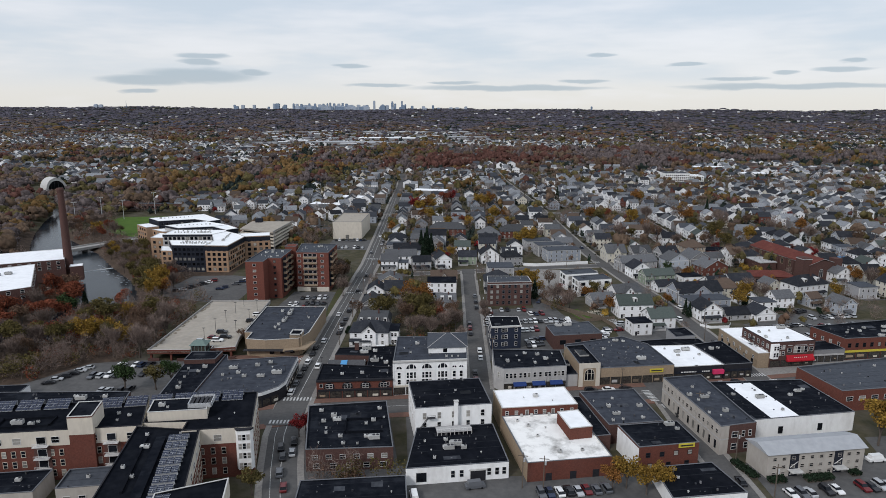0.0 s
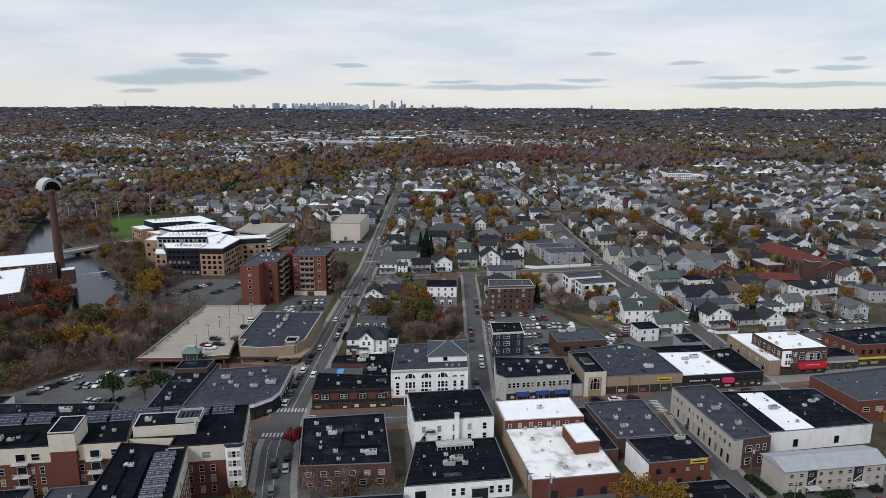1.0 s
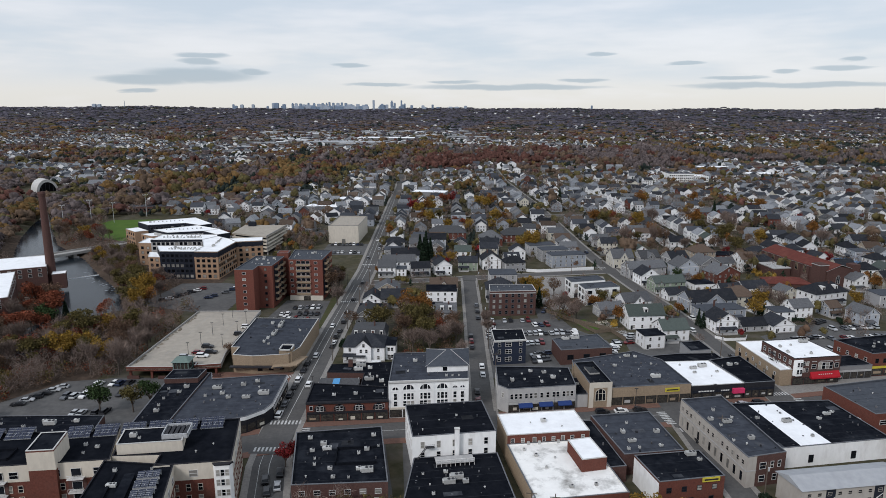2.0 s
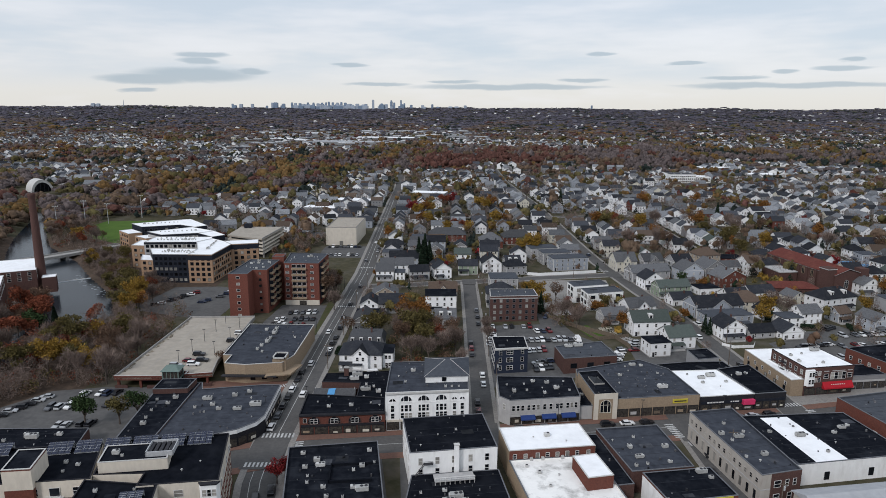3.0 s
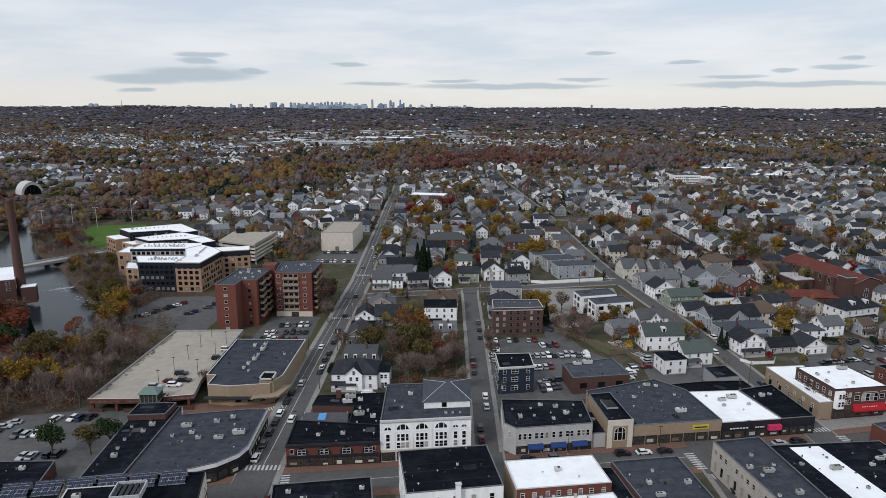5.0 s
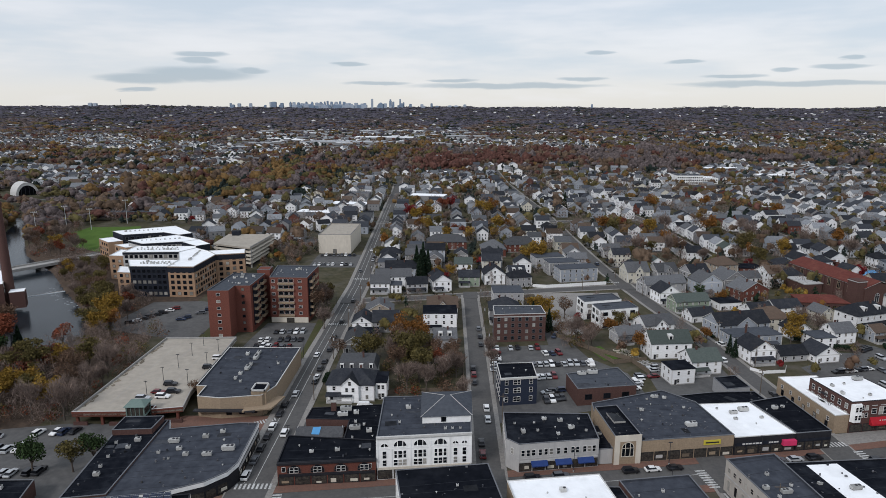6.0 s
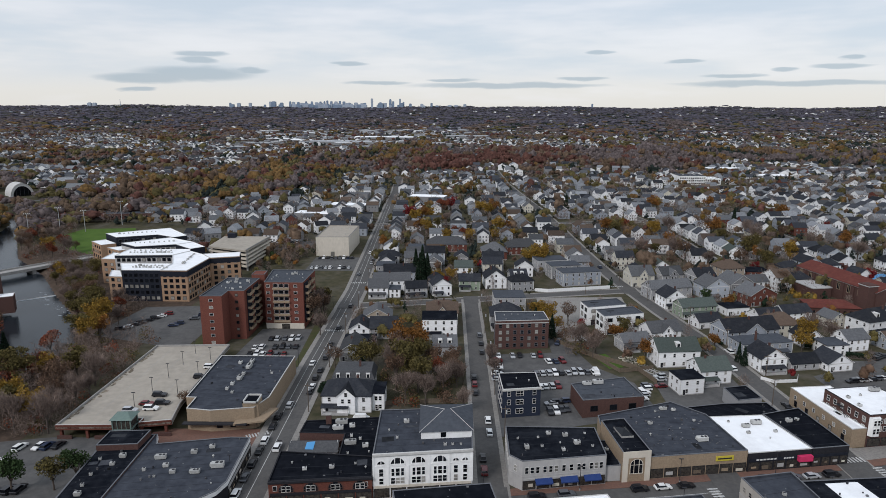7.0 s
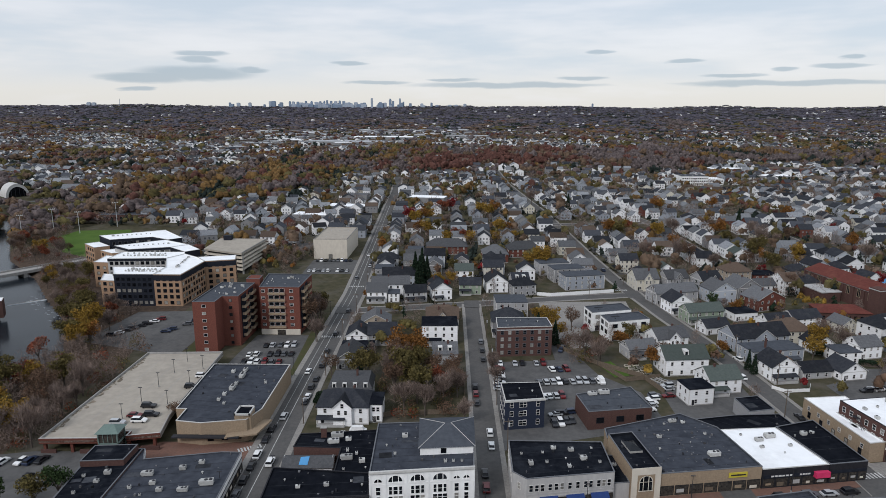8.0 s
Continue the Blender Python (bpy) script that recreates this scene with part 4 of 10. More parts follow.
block("rear_wing", "low white painted rear wing with a black roof", "building", P, 4.9, "stucco_white", "roof_black", 0.15, "coping",
      rows=[(3, 3, 1.6, 1.2, 1.5)])
w = thing("painted_wall", -10.6, 157.2, 0, math.atan2(4.2, 28), "white painted rear front with a dark door and tall windows", "wall")
part("face", MB().box(0.1, 28.2, -0.06, -0.01, -0.2, 4.8), M["stucco_white"], w)
for x, ww, z, hh in ((4.2, 2.6, 0.9, 2.5), (12.8, 1.0, 1.5, 2.0), (15.2, 1.0, 1.5, 2.0), (22.8, 1.0, 1.5, 2.0), (25.0, 1.0, 1.5, 2.0), (27.0, 1.0, 1.5, 2.0)):
    part("window", window_mesh(ww, hh, "trim" if ww < 2 else "trim_dark", "glass", 1 if ww < 2 else 0), None, w, loc=(x, -0.072, z))
w = thing("loading_bay", 8.9, 160.05, 0, 0.15, "dark recessed loading bay under a white lintel", "loading bay")
part("door", MB().box(-2.1, 2.1, -0.14, -0.06, 0, 3.2), M["trim_dark"], w)
part("lintel", MB().box(-2.4, 2.4, -0.4, -0.06, 3.2, 3.6), M["coping_white"], w)
for k, x, y in (("long", 1, 168), ("long", 3, 170.2), ("box", 5.2, 168.5), ("small", -3, 163), ("small", -6, 172), ("vent", 10, 166), ("vent", -4, 167), ("box", 0, 173)):
    U(k, x, y, 4.9)


def fire_stair(x, y, z0, z1, a, n=2):
    th = thing("fire_stair", x, y, z0, a, "dark steel fire stair on a white wall", "fire stair")
    hgt = (z1 - z0) / n
    for i in range(n):
        part("landing", MB().box(-1.2, 1.2, -1.3, -0.05, (i + 1) * hgt - 0.1, (i + 1) * hgt), M["dark_metal"], th)
        part("rail", MB().tube((-1.2, -1.3, (i + 1) * hgt + 1), (1.2, -1.3, (i + 1) * hgt + 1), 0.04, 0.04, 5).tube((-1.2, -1.3, (i + 1) * hgt), (-1.2, -1.3, (i + 1) * hgt + 1), 0.04, 0.04, 5).tube((1.2, -1.3, (i + 1) * hgt), (1.2, -1.3, (i + 1) * hgt + 1), 0.04, 0.04, 5), M["dark_metal"], th)
        s = 1 if i % 2 else -1
        part("flight", MB().prism([(0, -1.2), (0, -0.4), (0.001, -0.4), (0.001, -1.2)], 0, 0.01).tube((s * 3.4, -1.1, i * hgt), (s * 1.0, -1.1, (i + 1) * hgt), 0.1, 0.1, 4).tube((s * 3.4, -0.4, i * hgt), (s * 1.0, -0.4, (i + 1) * hgt), 0.1, 0.1, 4), M["dark_metal"], th)
    return th


fire_stair(-4.5, 180.9, 4.9, 8.2, 0.16, 1)
w = thing("roof_terrace", 1.5, 178.6, 4.9, 0.16, "white railed timber terrace on a flat roof", "terrace")
part("floor", MB().box(-4.5, 6, -2.6, 1.0, 0.9, 1.1), M["stone"], w)
for x in np.linspace(-4.4, 5.9, 9):
    part("post", MB().box(x - 0.06, x + 0.06, -2.6, -2.48, 0, 2.1), M["trim"], w)
part("rail", MB().box(-4.5, 6, -2.62, -2.46, 2.0, 2.12).box(-4.5, 6, -2.6, -2.5, 1.5, 1.58), M["trim"], w)

# long brick shop with white roofs and a roof house
P = [(22.2, 159.5), (46, 163.4), (41.6, 190), (17.4, 186.6)]
block("brick_hall", "long low brick hall with a stained white roof", "building", P, 5.3, "brick_tan", "roof_stained", 0.45, "coping", rows=[])
w = thing("facade", 34.1, 161.4, 0, math.atan2(3.9, 23.8), "red brick front wall of the low hall", "wall")
part("face", MB().box(-12.0, 12.0, -0.09, -0.01, -0.2, 5.7), M["brick"], w)
for x in (-6, 1, 7.5):
    part("door", MB().box(x - 0.9, x + 0.9, -0.16, -0.09, 0, 2.3), M["trim_dark"], w)
P = [(17.4, 186.8), (41.6, 190.2), (39.5, 203.2), (15.6, 199.8)]
block("brick_shop", "brick two-storey shop with a clean white roof", "building", P, 8.0, "brick_tan", "roof_clean", 0.4, "coping_white")
w = thing("brick_rear_wall", (17.4 + 41.6) / 2, (186.8 + 190.2) / 2, 0, math.atan2(3.4, 24.2), "red brick upper rear wall with small white windows", "wall")
part("face", MB().box(-12.1, 12.1, -0.09, -0.01, 5.0, 8.3), M["brick"], w)
for i, x in enumerate((-10.6, -7.6, -4.2, -1.4, 1.4, 4.2, 7.0, 10.2)):
    part("window", window_mesh(0.9, 1.9 if i in (2, 5) else 1.2, "trim", "blind" if i % 3 else "glass", 0 if i in (2, 5) else 1), None, w, loc=(x, -0.102, 5.4 if i in (2, 5) else 6.0))
for x in (-6, -2.8, 2.8):
    part("flue_box", MB().box(x - 0.4, x + 0.4, -0.7, -0.09, 5.3, 6.2), M["unit"], w)
P = [(36, 173), (42.8, 174.5), (40.6, 185), (34, 183.5)]
block("roof_house", "brick stair house with a white roof", "stair house", P, 8.8, "brick", "roof_clean", 0.2, "coping_white")
for k, x, y, z in (("box", 32, 166, 5.3), ("small", 27, 175, 5.3), ("small", 25, 181, 5.3), ("vent", 30, 180, 5.3), ("small", 38.5, 167, 5.3), ("box", 29, 196, 8.0), ("vent", 25, 195, 8.0), ("vent", 34, 193, 8.0), ("small", 22, 184, 5.3)):
    U(k, x, y, z)

# flat dark hall and brick corner house on the south street
P = [(49.2, 180.5), (66.5, 183.3), (63.8, 206.5), (44.8, 203.6)]
block("flat_hall", "low hall with a dark flat roof", "building", P, 5.9, "brick_dark", "roof_slate", 0.5, "coping")
scatter_units(3, P, 5.9, ["box", "box", "small", "long", "small", "vent", "small"])
P = [(42.5, 176), (49, 177.2), (45, 203), (41.5, 203)]
block("link_roof", "narrow dark roof between two shops", "building", P, 4.6, "brick_dark", "roof_dark", 0.3, "coping")
P = [(53.8, 164.8), (71.5, 168), (69.5, 180.6), (51, 177.6)]
block("brick_corner_house", "red brick corner building with a yellow sign", "building", P, 7.4, "brick", "roof_dark", 0.4, "coping", rows=[(0, 4, 4.4, 1.2, 1.3, "trim_dark"), (0, 3, 1.0, 1.2, 1.4, "trim_dark")])
w = thing("painted_wall", 52.4, 171.2, 0, math.atan2(-12.8, 2.8), "white painted side wall of the brick corner building", "wall")
part("face", MB().box(-6.4, 6.4, -0.07, -0.01, -0.2, 7.2), M["stucco_white"], w)
w = thing("sign_panel", 67.6, 167.05, 6.7, 0.17, "yellow shop sign with unreadable dark lettering", "sign")
part("board", MB().box(-2.4, 2.4, -0.2, 0, 0, 1.2), M["sign_yellow"], w)
part("letter_bar", MB().box(-1.9, 1.9, -0.24, -0.2, 0.4, 0.8), M["trim_dark"], w)
for k, x, y, z in (("box", 68, 176, 7.4), ("long", 66.5, 178.5, 7.4), ("box", 61, 186, 5.9)):
    U(k, x, y, z)
P = [(57, 146), (77, 149), (73.5, 163.4), (56.5, 160.6)]
block("low_shed", "low white walled shed with a black roof", "building", P, 4.0, "stucco_white", "roof_black", 0.3, "coping")
scatter_units(8, P, 4.0, ["small", "vent", "small"])

# grey stone two-storey row along the south street
P = [(80.2, 174.6), (91.8, 177.6), (88.6, 212.4), (74.6, 209.6)]
block("stone_row", "beige-grey stone two-storey commercial row with a dark roof", "building", P, 8.6, "beige", "roof_slate", 0.6, "coping",
      rows=[(3, 14, 6.2, 0.95, 1.2, "beige"), (3, 11, 1.2, 1.15, 2.7, "beige", 0)], band=("stone", 4.75, 5.05))
q0, q1 = Vector(P[0]).lerp(Vector(P[1]), 0.24), Vector(P[1])
w = thing("brick_end_wall", (q0.x + q1.x) / 2, (q0.y + q1.y) / 2, 0, math.atan2(q1.y - q0.y, q1.x - q0.x), "dark red brick end wall of the stone row", "wall")
part("face", MB().box(-4.55, 4.55, -0.09, -0.01, -0.2, 9.1), M["brick_dark"], w)
for x, z, ww in ((-2.6, 5.2, 1.9), (0.3, 5.2, 0.9), (2.6, 5.2, 0.9), (-2.6, 1.4, 1.7), (1.4, 1.4, 1.2)):
    part("window", window_mesh(ww, 1.8), None, w, loc=(x, -0.1, z))
scatter_units(11, P, 8.6, ["long", "small", "small", "box", "vent", "small", "small", "box"], 1.7)
P = [(92.1, 184), (129, 190.6), (125, 215.6), (89.0, 212.3)]
block("strip_hall", "wide low hall with dark roof felt", "building", P, 6.0, "stucco_white", "roof_dark", 0.45, "coping", rows=[(0, 2, 1.2, 1.4, 2.2, "trim_dark", 0, 5)])
w = part("roof_strip", MB().prism([(100.8, 186.5), (110.4, 188.2), (106.2, 213), (97.4, 212.1)], 6.0, 6.03), M["roof_clean"])
tagged(w, "strip of clean white roof membrane", "roof membrane")
for k, x, y in (("long", 104, 201), ("box", 96, 203), ("box", 115, 203), ("small", 107, 192), ("long", 119, 206), ("box", 121.5, 207.5), ("vent", 112, 197)):
    U(k, x, y, 6.0)
P = [(132.6, 203.5), (172, 210.5), (167, 234), (128, 224)]
block("brick_store", "low red brick store with a grey roof", "building", P, 7.0, "brick", "roof_grey", 0.6, "coping", rows=[(0, 8, 3.8, 2.4, 1.4, "trim", 1), (3, 2, 2, 1.4, 1.4)])
scatter_units(13, P, 7.0, ["vent", "small", "vent"])

# long beige flats with a low metal roof
P = [(88.5, 162.6), (117.6, 167.2), (116.8, 175.8), (86.6, 171)]
th, cx, cy = block("beige_flats", "long three-storey beige flats with recessed stair bays", "apartment building", P, 7.0, "beige", "roof_grey", 0.1, "coping",
                   rows=[(0, 10, 5.0, 1.0, 0.9, "beige", 1), (0, 10, 2.6, 1.0, 0.9, "beige", 1), (0, 10, 0.6, 1.0, 0.8, "beige", 1)])
mb = MB()
ev = grow(P, 0.6)
r0, r1 = ((ev[0][0] + ev[3][0]) / 2, (ev[0][1] + ev[3][1]) / 2), ((ev[1][0] + ev[2][0]) / 2, (ev[1][1] + ev[2][1]) / 2)
mb.face([(*ev[0], 7.1), (*ev[1], 7.1), (*r1, 8.7), (*r0, 8.7)]).face([(*ev[2], 7.1), (*ev[3], 7.1), (*r0, 8.7), (*r1, 8.7)])
mb.face([(*ev[3], 7.1), (*ev[0], 7.1), (*r0, 8.7)]).face([(*ev[1], 7.1), (*ev[2], 7.1), (*r1, 8.7)]).face([(*p, 7.09) for p in reversed(ev)])
part("pitched_roof", mb, M["roof_metal"], th, "pale grey metal roof", loc=(-cx, -cy, 0))
for u in (0.27, 0.73):
    c = Vector(P[0]).lerp(Vector(P[1]), u)
    # flat charcoal panel gives the shade of the open stair recess
    part("stair_bay", MB().box(-1.3, 1.3, -0.08, 0.05, 0, 6.6), M["black_panel"], th, loc=(c.x - cx, c.y - cy, 0), rz=0.157)
    for z in (2.2, 4.4):
        part("stair_flight", MB().tube((-1.1, -0.16, z - 1.6), (1.1, -0.16, z), 0.09, 0.09, 5), M["trim"], th, loc=(c.x - cx, c.y - cy, 0), rz=0.157)
    part("canopy", MB().box(-1.8, 1.8, -2.2, 0, 2.0, 2.25), M["coping_white"], th, loc=(c.x - cx, c.y - cy, 0), rz=0.157)

# brick shop with many roof units at the junction
P = [(-38.8, 163.6), (-14.6, 165.6), (-19.2, 194.6), (-43.6, 190.6)]
block("brick_corner_shop", "red brick corner shop with a dark unit-covered roof", "building", P, 6.2, "brick_dark", "roof_dark", 0.6, "coping",
      rows=[(0, 6, 3.6, 1.5, 1.3), (0, 5, 0.9, 1.7, 1.4), (3, 5, 1.0, 2.4, 2.0, "trim_dark")])
w = thing("roof_divider", -24.5, 178.6, 6.2, 0.1, "raised black roof curb round a lower roof field", "roof curb")
part("curb", MB().box(-5.5, 5.6, -4.2, -3.9, 0, 0.7).box(-5.5, 5.6, 3.9, 4.2, 0, 0.7).box(-5.5, -5.2, -4.2, 4.2, 0, 0.7), M["roof_black"], w)
for k, x, y in (("box", -39, 188), ("box", -34.5, 184.5), ("long", -33, 182), ("box", -37, 181), ("small", -35.5, 177), ("small", -35, 174), ("box", -30.5, 172), ("box", -23, 172), ("long", -20.5, 171), ("box", -21, 190), ("box", -22, 182), ("small", -24, 180), ("small", -19, 184), ("box", -29, 168), ("small", -25, 168), ("vent", -36, 168)):
    U(k, x, y, 6.2)
P = [(-37, 138), (-9, 141), (-10.5, 156), (-38, 153)]
block("rear_shed", "low rear building with a dark patched roof", "building", P, 3.6, "brick_dark", "roof_dark", 0.3, "coping")
scatter_units(31, P, 3.6, ["small", "vent", "vent"])

# red brick corner shop row north of the street
P = [(-45.0, 209.8), (-18.8, 212.4), (-19.7, 222.4), (-45.6, 224.8)]
th, cx, cy = block("red_shop_row", "dark red brick shop row with a black roof", "building", P, 6.6, "brick", "roof_black", 0.35, "trim_dark")
for i in range(4):
    c = Vector(P[0]).lerp(Vector(P[1]), (i + 0.7) / 4.2)
    part("arched_window", arched_mesh(3.6, 2.3, "brick_dark"), None, th, loc=(c.x - cx, c.y - cy - 0.012, 3.7), rz=0.1)
    for s in (-0.62, 0.62):
        part("window", window_mesh(0.95, 1.5, "trim", "glass", 1), None, th, loc=(c.x + s - cx, c.y + s * 0.1 - cy - 0.1, 3.8), rz=0.1)
part("cornice", MB().box(-13.2, 13.2, -0.5, 0, 6.3, 6.9), M["trim_dark"], th, loc=((P[0][0] + P[1][0]) / 2 - cx, (P[0][1] + P[1][1]) / 2 - cy, 0), rz=0.0985)
row(th, P[0], P[1], 8, 4.2, window_mesh(0.9, 1.3, "trim", "glass", 0), cx=cx, cy=cy, skip=(1, 2, 3, 4, 5, 6))
shopfront(th, cx, cy, P[0], P[1], 0.3, 2.6, 6, 0.7, "trim_dark")
for k, x, y in (("box", -37, 216), ("box", -30, 217), ("small", -24, 219), ("vent", -41, 219), ("vent", -21, 217)):
    U(k, x, y, 6.6)
P = [(-29.8, 224.6), (-19.8, 223.4), (-20.6, 249.4), (-43.2, 246.6), (-43.6, 239.2), (-30, 238.6)]
block("rear_hall", "low rear hall with a black roof", "building", P, 4.6, "brick_dark", "roof_black", 0.25, "trim_dark")
st = thing("brick_stack", -35.9, 245.4, 4.6, 0.05, "short brick chimney stack on a flat roof", "chimney")
part("shaft", MB().box(-0.8, 0.8, -0.6, 0.6, -0.05, 3.0), M["brick_dark"], st)
part("cap", MB().box(-0.95, 0.95, -0.75, 0.75, 3.0, 3.2), M["concrete"], st)
U("long", -31.8, 245.4, 4.6), U("long", -32.4, 241.8, 4.6), U("box", -28.4, 243.4, 4.6)
scatter_units(17, [(-29, 226), (-20.5, 225), (-21.5, 240), (-29, 239)], 4.6, ["box", "small", "box", "long", "vent", "small"])

# the grey two-storey corner building with blue awnings
P = [(20.5, 217.2), (43.5, 220.8), (43.6, 236), (17.6, 236.5), (17.2, 220.5)]
th, cx, cy = block("grey_corner_building", "pale grey two-storey corner building with blue awnings", "building", P, 8.3, "stone", "roof_dark", 0.45, "coping",
                   rows=[(3, 6, 5.0, 0.9, 1.7), (4, 1, 5.0, 0.9, 1.7)], band=("stone", 4.0, 4.3))
for u in (0.05, 0.115, 0.18, 0.265, 0.335, 0.40, 0.49, 0.58, 0.67, 0.73, 0.82, 0.88, 0.94):
    c = Vector(P[0]).lerp(Vector(P[1]), u)
    part("window", window_mesh(0.9, 1.75, "trim", "blind" if int(u * 100) % 4 == 0 else "glass"), None, th, loc=(c.x - cx + 0.002, c.y - cy - 0.014, 5.0), rz=0.155)
scatter_units(19, [P[4], P[1], P[2], P[3]], 8.3, ["box", "box", "small", "box", "small", "small", "box", "box", "vent", "small", "small"], 0.13)
shopfront(th, cx, cy, P[0], P[1], 0.4, 2.8, 6, 0.5, "stone")
for u in (0.25, 0.55, 0.83):
    c = Vector(P[0]).lerp(Vector(P[1]), u)
    part("awning", MB().face([(-2.4, -1.5, 2.5), (2.4, -1.5, 2.5), (2.4, -0.1, 3.5), (-2.4, -0.1, 3.5)]).face([(-2.4, -1.5, 2.2), (2.4, -1.5, 2.2), (2.4, -1.5, 2.5), (-2.4, -1.5, 2.5)]), M["awning_blue"], th, "blue cloth awning", loc=(c.x - cx, c.y - cy, 0), rz=0.155)
P = [(43.7, 222), (48, 222.5), (48, 236), (43.7, 236)]
block("low_link_shop", "low narrow shop with a stone front", "building", P, 4.4, "stone", "roof_dark", 0.3, "coping")
U("box", 46, 231, 4.4)
# arched theatre front
P = [(48.2, 221.5), (56, 222.6), (53.6, 241.5), (46.4, 240)]
th, cx, cy = block("arch_front_building", "narrow tan building with one great arched window", "building", P, 8.2, "brick_tan", "roof_dark", 0.8, "coping")
part("arched_window", arched_mesh(3.4, 4.2, "stucco_cream"), None, th, loc=(52.1 - cx, 222.05 - cy - 0.012, 2.6), rz=0.14)
part("stone_front", MB().box(-4.0, -2.4, -0.12, 0, 0, 9.2).box(2.4, 4.0, -0.12, 0, 0, 9.2).box(-2.4, 2.4, -0.12, 0, 7.2, 9.2), M["stucco_cream"], th, loc=(52.1 - cx, 222.05 - cy, 0), rz=0.14)
w = thing("roof_lantern", 51.5, 234, 8.2, 0.14, "low glazed roof lantern", "skylight")
part("curb", MB().box(-1.8, 1.8, -3, 3, 0, 0.6), M["concrete"], w)
part("glazing", MB().face([(-1.8, -3, 0.6), (1.8, -3, 0.6), (0, 0, 1.5)]).face([(1.8, -3, 0.6), (1.8, 3, 0.6), (0, 0, 1.5)]).face([(1.8, 3, 0.6), (-1.8, 3, 0.6), (0, 0, 1.5)]).face([(-1.8, 3, 0.6), (-1.8, -3, 0.6), (0, 0, 1.5)]), M["glass"], w)
# wide tan shop with a worn dark roof
P = [(56.2, 223.2), (84.5, 227.2), (81.2, 248.8), (73, 257.5), (47.2, 247.5), (46.6, 241.6), (54, 242)]
th, cx, cy = block("tan_store", "wide tan shop with a patched dark roof", "building", P, 6.4, "brick_tan", "roof_slate", 0.4, "coping")
shopfront(th, cx, cy, (56.2, 223.2), (84.5, 227.2), 0.4, 3.0, 7, 0.0)
c = Vector(P[0]).lerp(Vector(P[1]), 0.76)
part("sign_board", MB().box(-2.6, 2.6, -0.3, -0.05, 4.2, 5.6), M["sign_yellow"], th, "yellow sign board", loc=(c.x - cx, c.y - cy, 0), rz=0.14)
part("letter_bar", MB().box(-2.1, 2.1, -0.34, -0.3, 4.7, 5.1), M["trim_dark"], th, loc=(c.x - cx, c.y - cy, 0), rz=0.14)
rt = random.Random(61)
mb = MB()
for _ in range(80):
    x, y = rt.uniform(56, 80), rt.uniform(228, 252)
    g = rt.uniform(0.08, 0.28)
    mb.box(x - g, x + g, y - g * 0.6, y + g * 0.6, 6.4, 6.4 + rt.uniform(0.02, 0.12))
tagged(part("roof_debris", mb, M["roof_litter"], th, loc=(-cx, -cy, 0)), kind="stuff")
part("roof_patch", MB().box(-3.6, 3.6, -2.2, -2.0, 0, 0.05).box(-3.6, 3.6, 2.0, 2.2, 0, 0.05).box(-3.6, -3.4, -2.2, 2.2, 0, 0.05).box(3.4, 3.6, -2.2, 2.2, 0, 0.05), M["roof_grey"], th, loc=(63.5 - cx, 238 - cy, 6.4), rz=0.14)
for k, x, y in (("long", 74, 233), ("box", 62, 243), ("vent", 66, 247), ("vent", 70, 240), ("vent", 60, 236), ("small", 76, 245), ("box", 72, 252), ("long", 69, 252.5), ("small", 66, 251)):
    U(k, x, y, 6.4)
P = [(84.8, 227.2), (104, 230), (99.4, 250.5), (81.6, 249)]
th, cx, cy = block("white_roof_shops", "row of dark-fronted shops under a white roof", "building", P, 5.6, "trim_dark", "roof_clean", 0.25, "coping_white")
shopfront(th, cx, cy, P[0], P[1], 0.4, 2.9, 5, 0.9, "black_panel")
bars_of_text(th, cx, cy, Vector(P[0]).lerp(Vector(P[1]), 0.12), Vector(P[0]).lerp(Vector(P[1]), 0.45), 3.4, 6)
bars_of_text(th, cx, cy, Vector(P[0]).lerp(Vector(P[1]), 0.55), Vector(P[0]).lerp(Vector(P[1]), 0.72), 3.4, 4)
c = Vector(P[0]).lerp(Vector(P[1]), 0.88)
part("awning", MB().box(-2.1, 2.1, -1.2, -0.05, 2.6, 4.2), M["awning_pink"], th, "crimson box awning", loc=(c.x - cx, c.y - cy, 0), rz=0.14)
for k, x, y in (("long", 91, 243), ("long", 95, 245), ("box", 90, 239), ("box", 98.5, 240), ("vent", 95, 236), ("small", 87, 246)):
    U(k, x, y, 5.6)
P = [(104.3, 230), (115.6, 231.8), (113.4, 255.5), (99.8, 251)]
th, cx, cy = block("dark_corner_shop", "single-storey corner shop with a black roof", "building", P, 5.4, "trim_dark", "roof_black", 0.5, "coping")
shopfront(th, cx, cy, P[0], P[1], 0.4, 2.9, 4, 0.8, "black_panel")
shopfront(th, cx, cy, P[1], P[2], 0.4, 2.7, 3, 0.0)
for k, x, y in (("box", 106, 247), ("box", 109, 248), ("vent", 103, 246)):
    U(k, x, y, 5.4)
P = [(73.5, 258), (81, 250.5), (99, 252.6), (108, 256), (107, 263), (92, 262)]
block("yard_roof", "low black yard roof behind the shops", "building", P, 3.6, "brick_dark", "roof_black", 0.5, "coping")
P = [(97.2, 262.5), (106.2, 264.5), (105.2, 274.5), (96.5, 272.5)]
block("grey_garage", "small flat-roofed grey garage", "garage", P, 4.6, "grey", "roof_dark", 0.4, "coping", rows=[(0, 2, 1.2, 1.2, 1.2)])
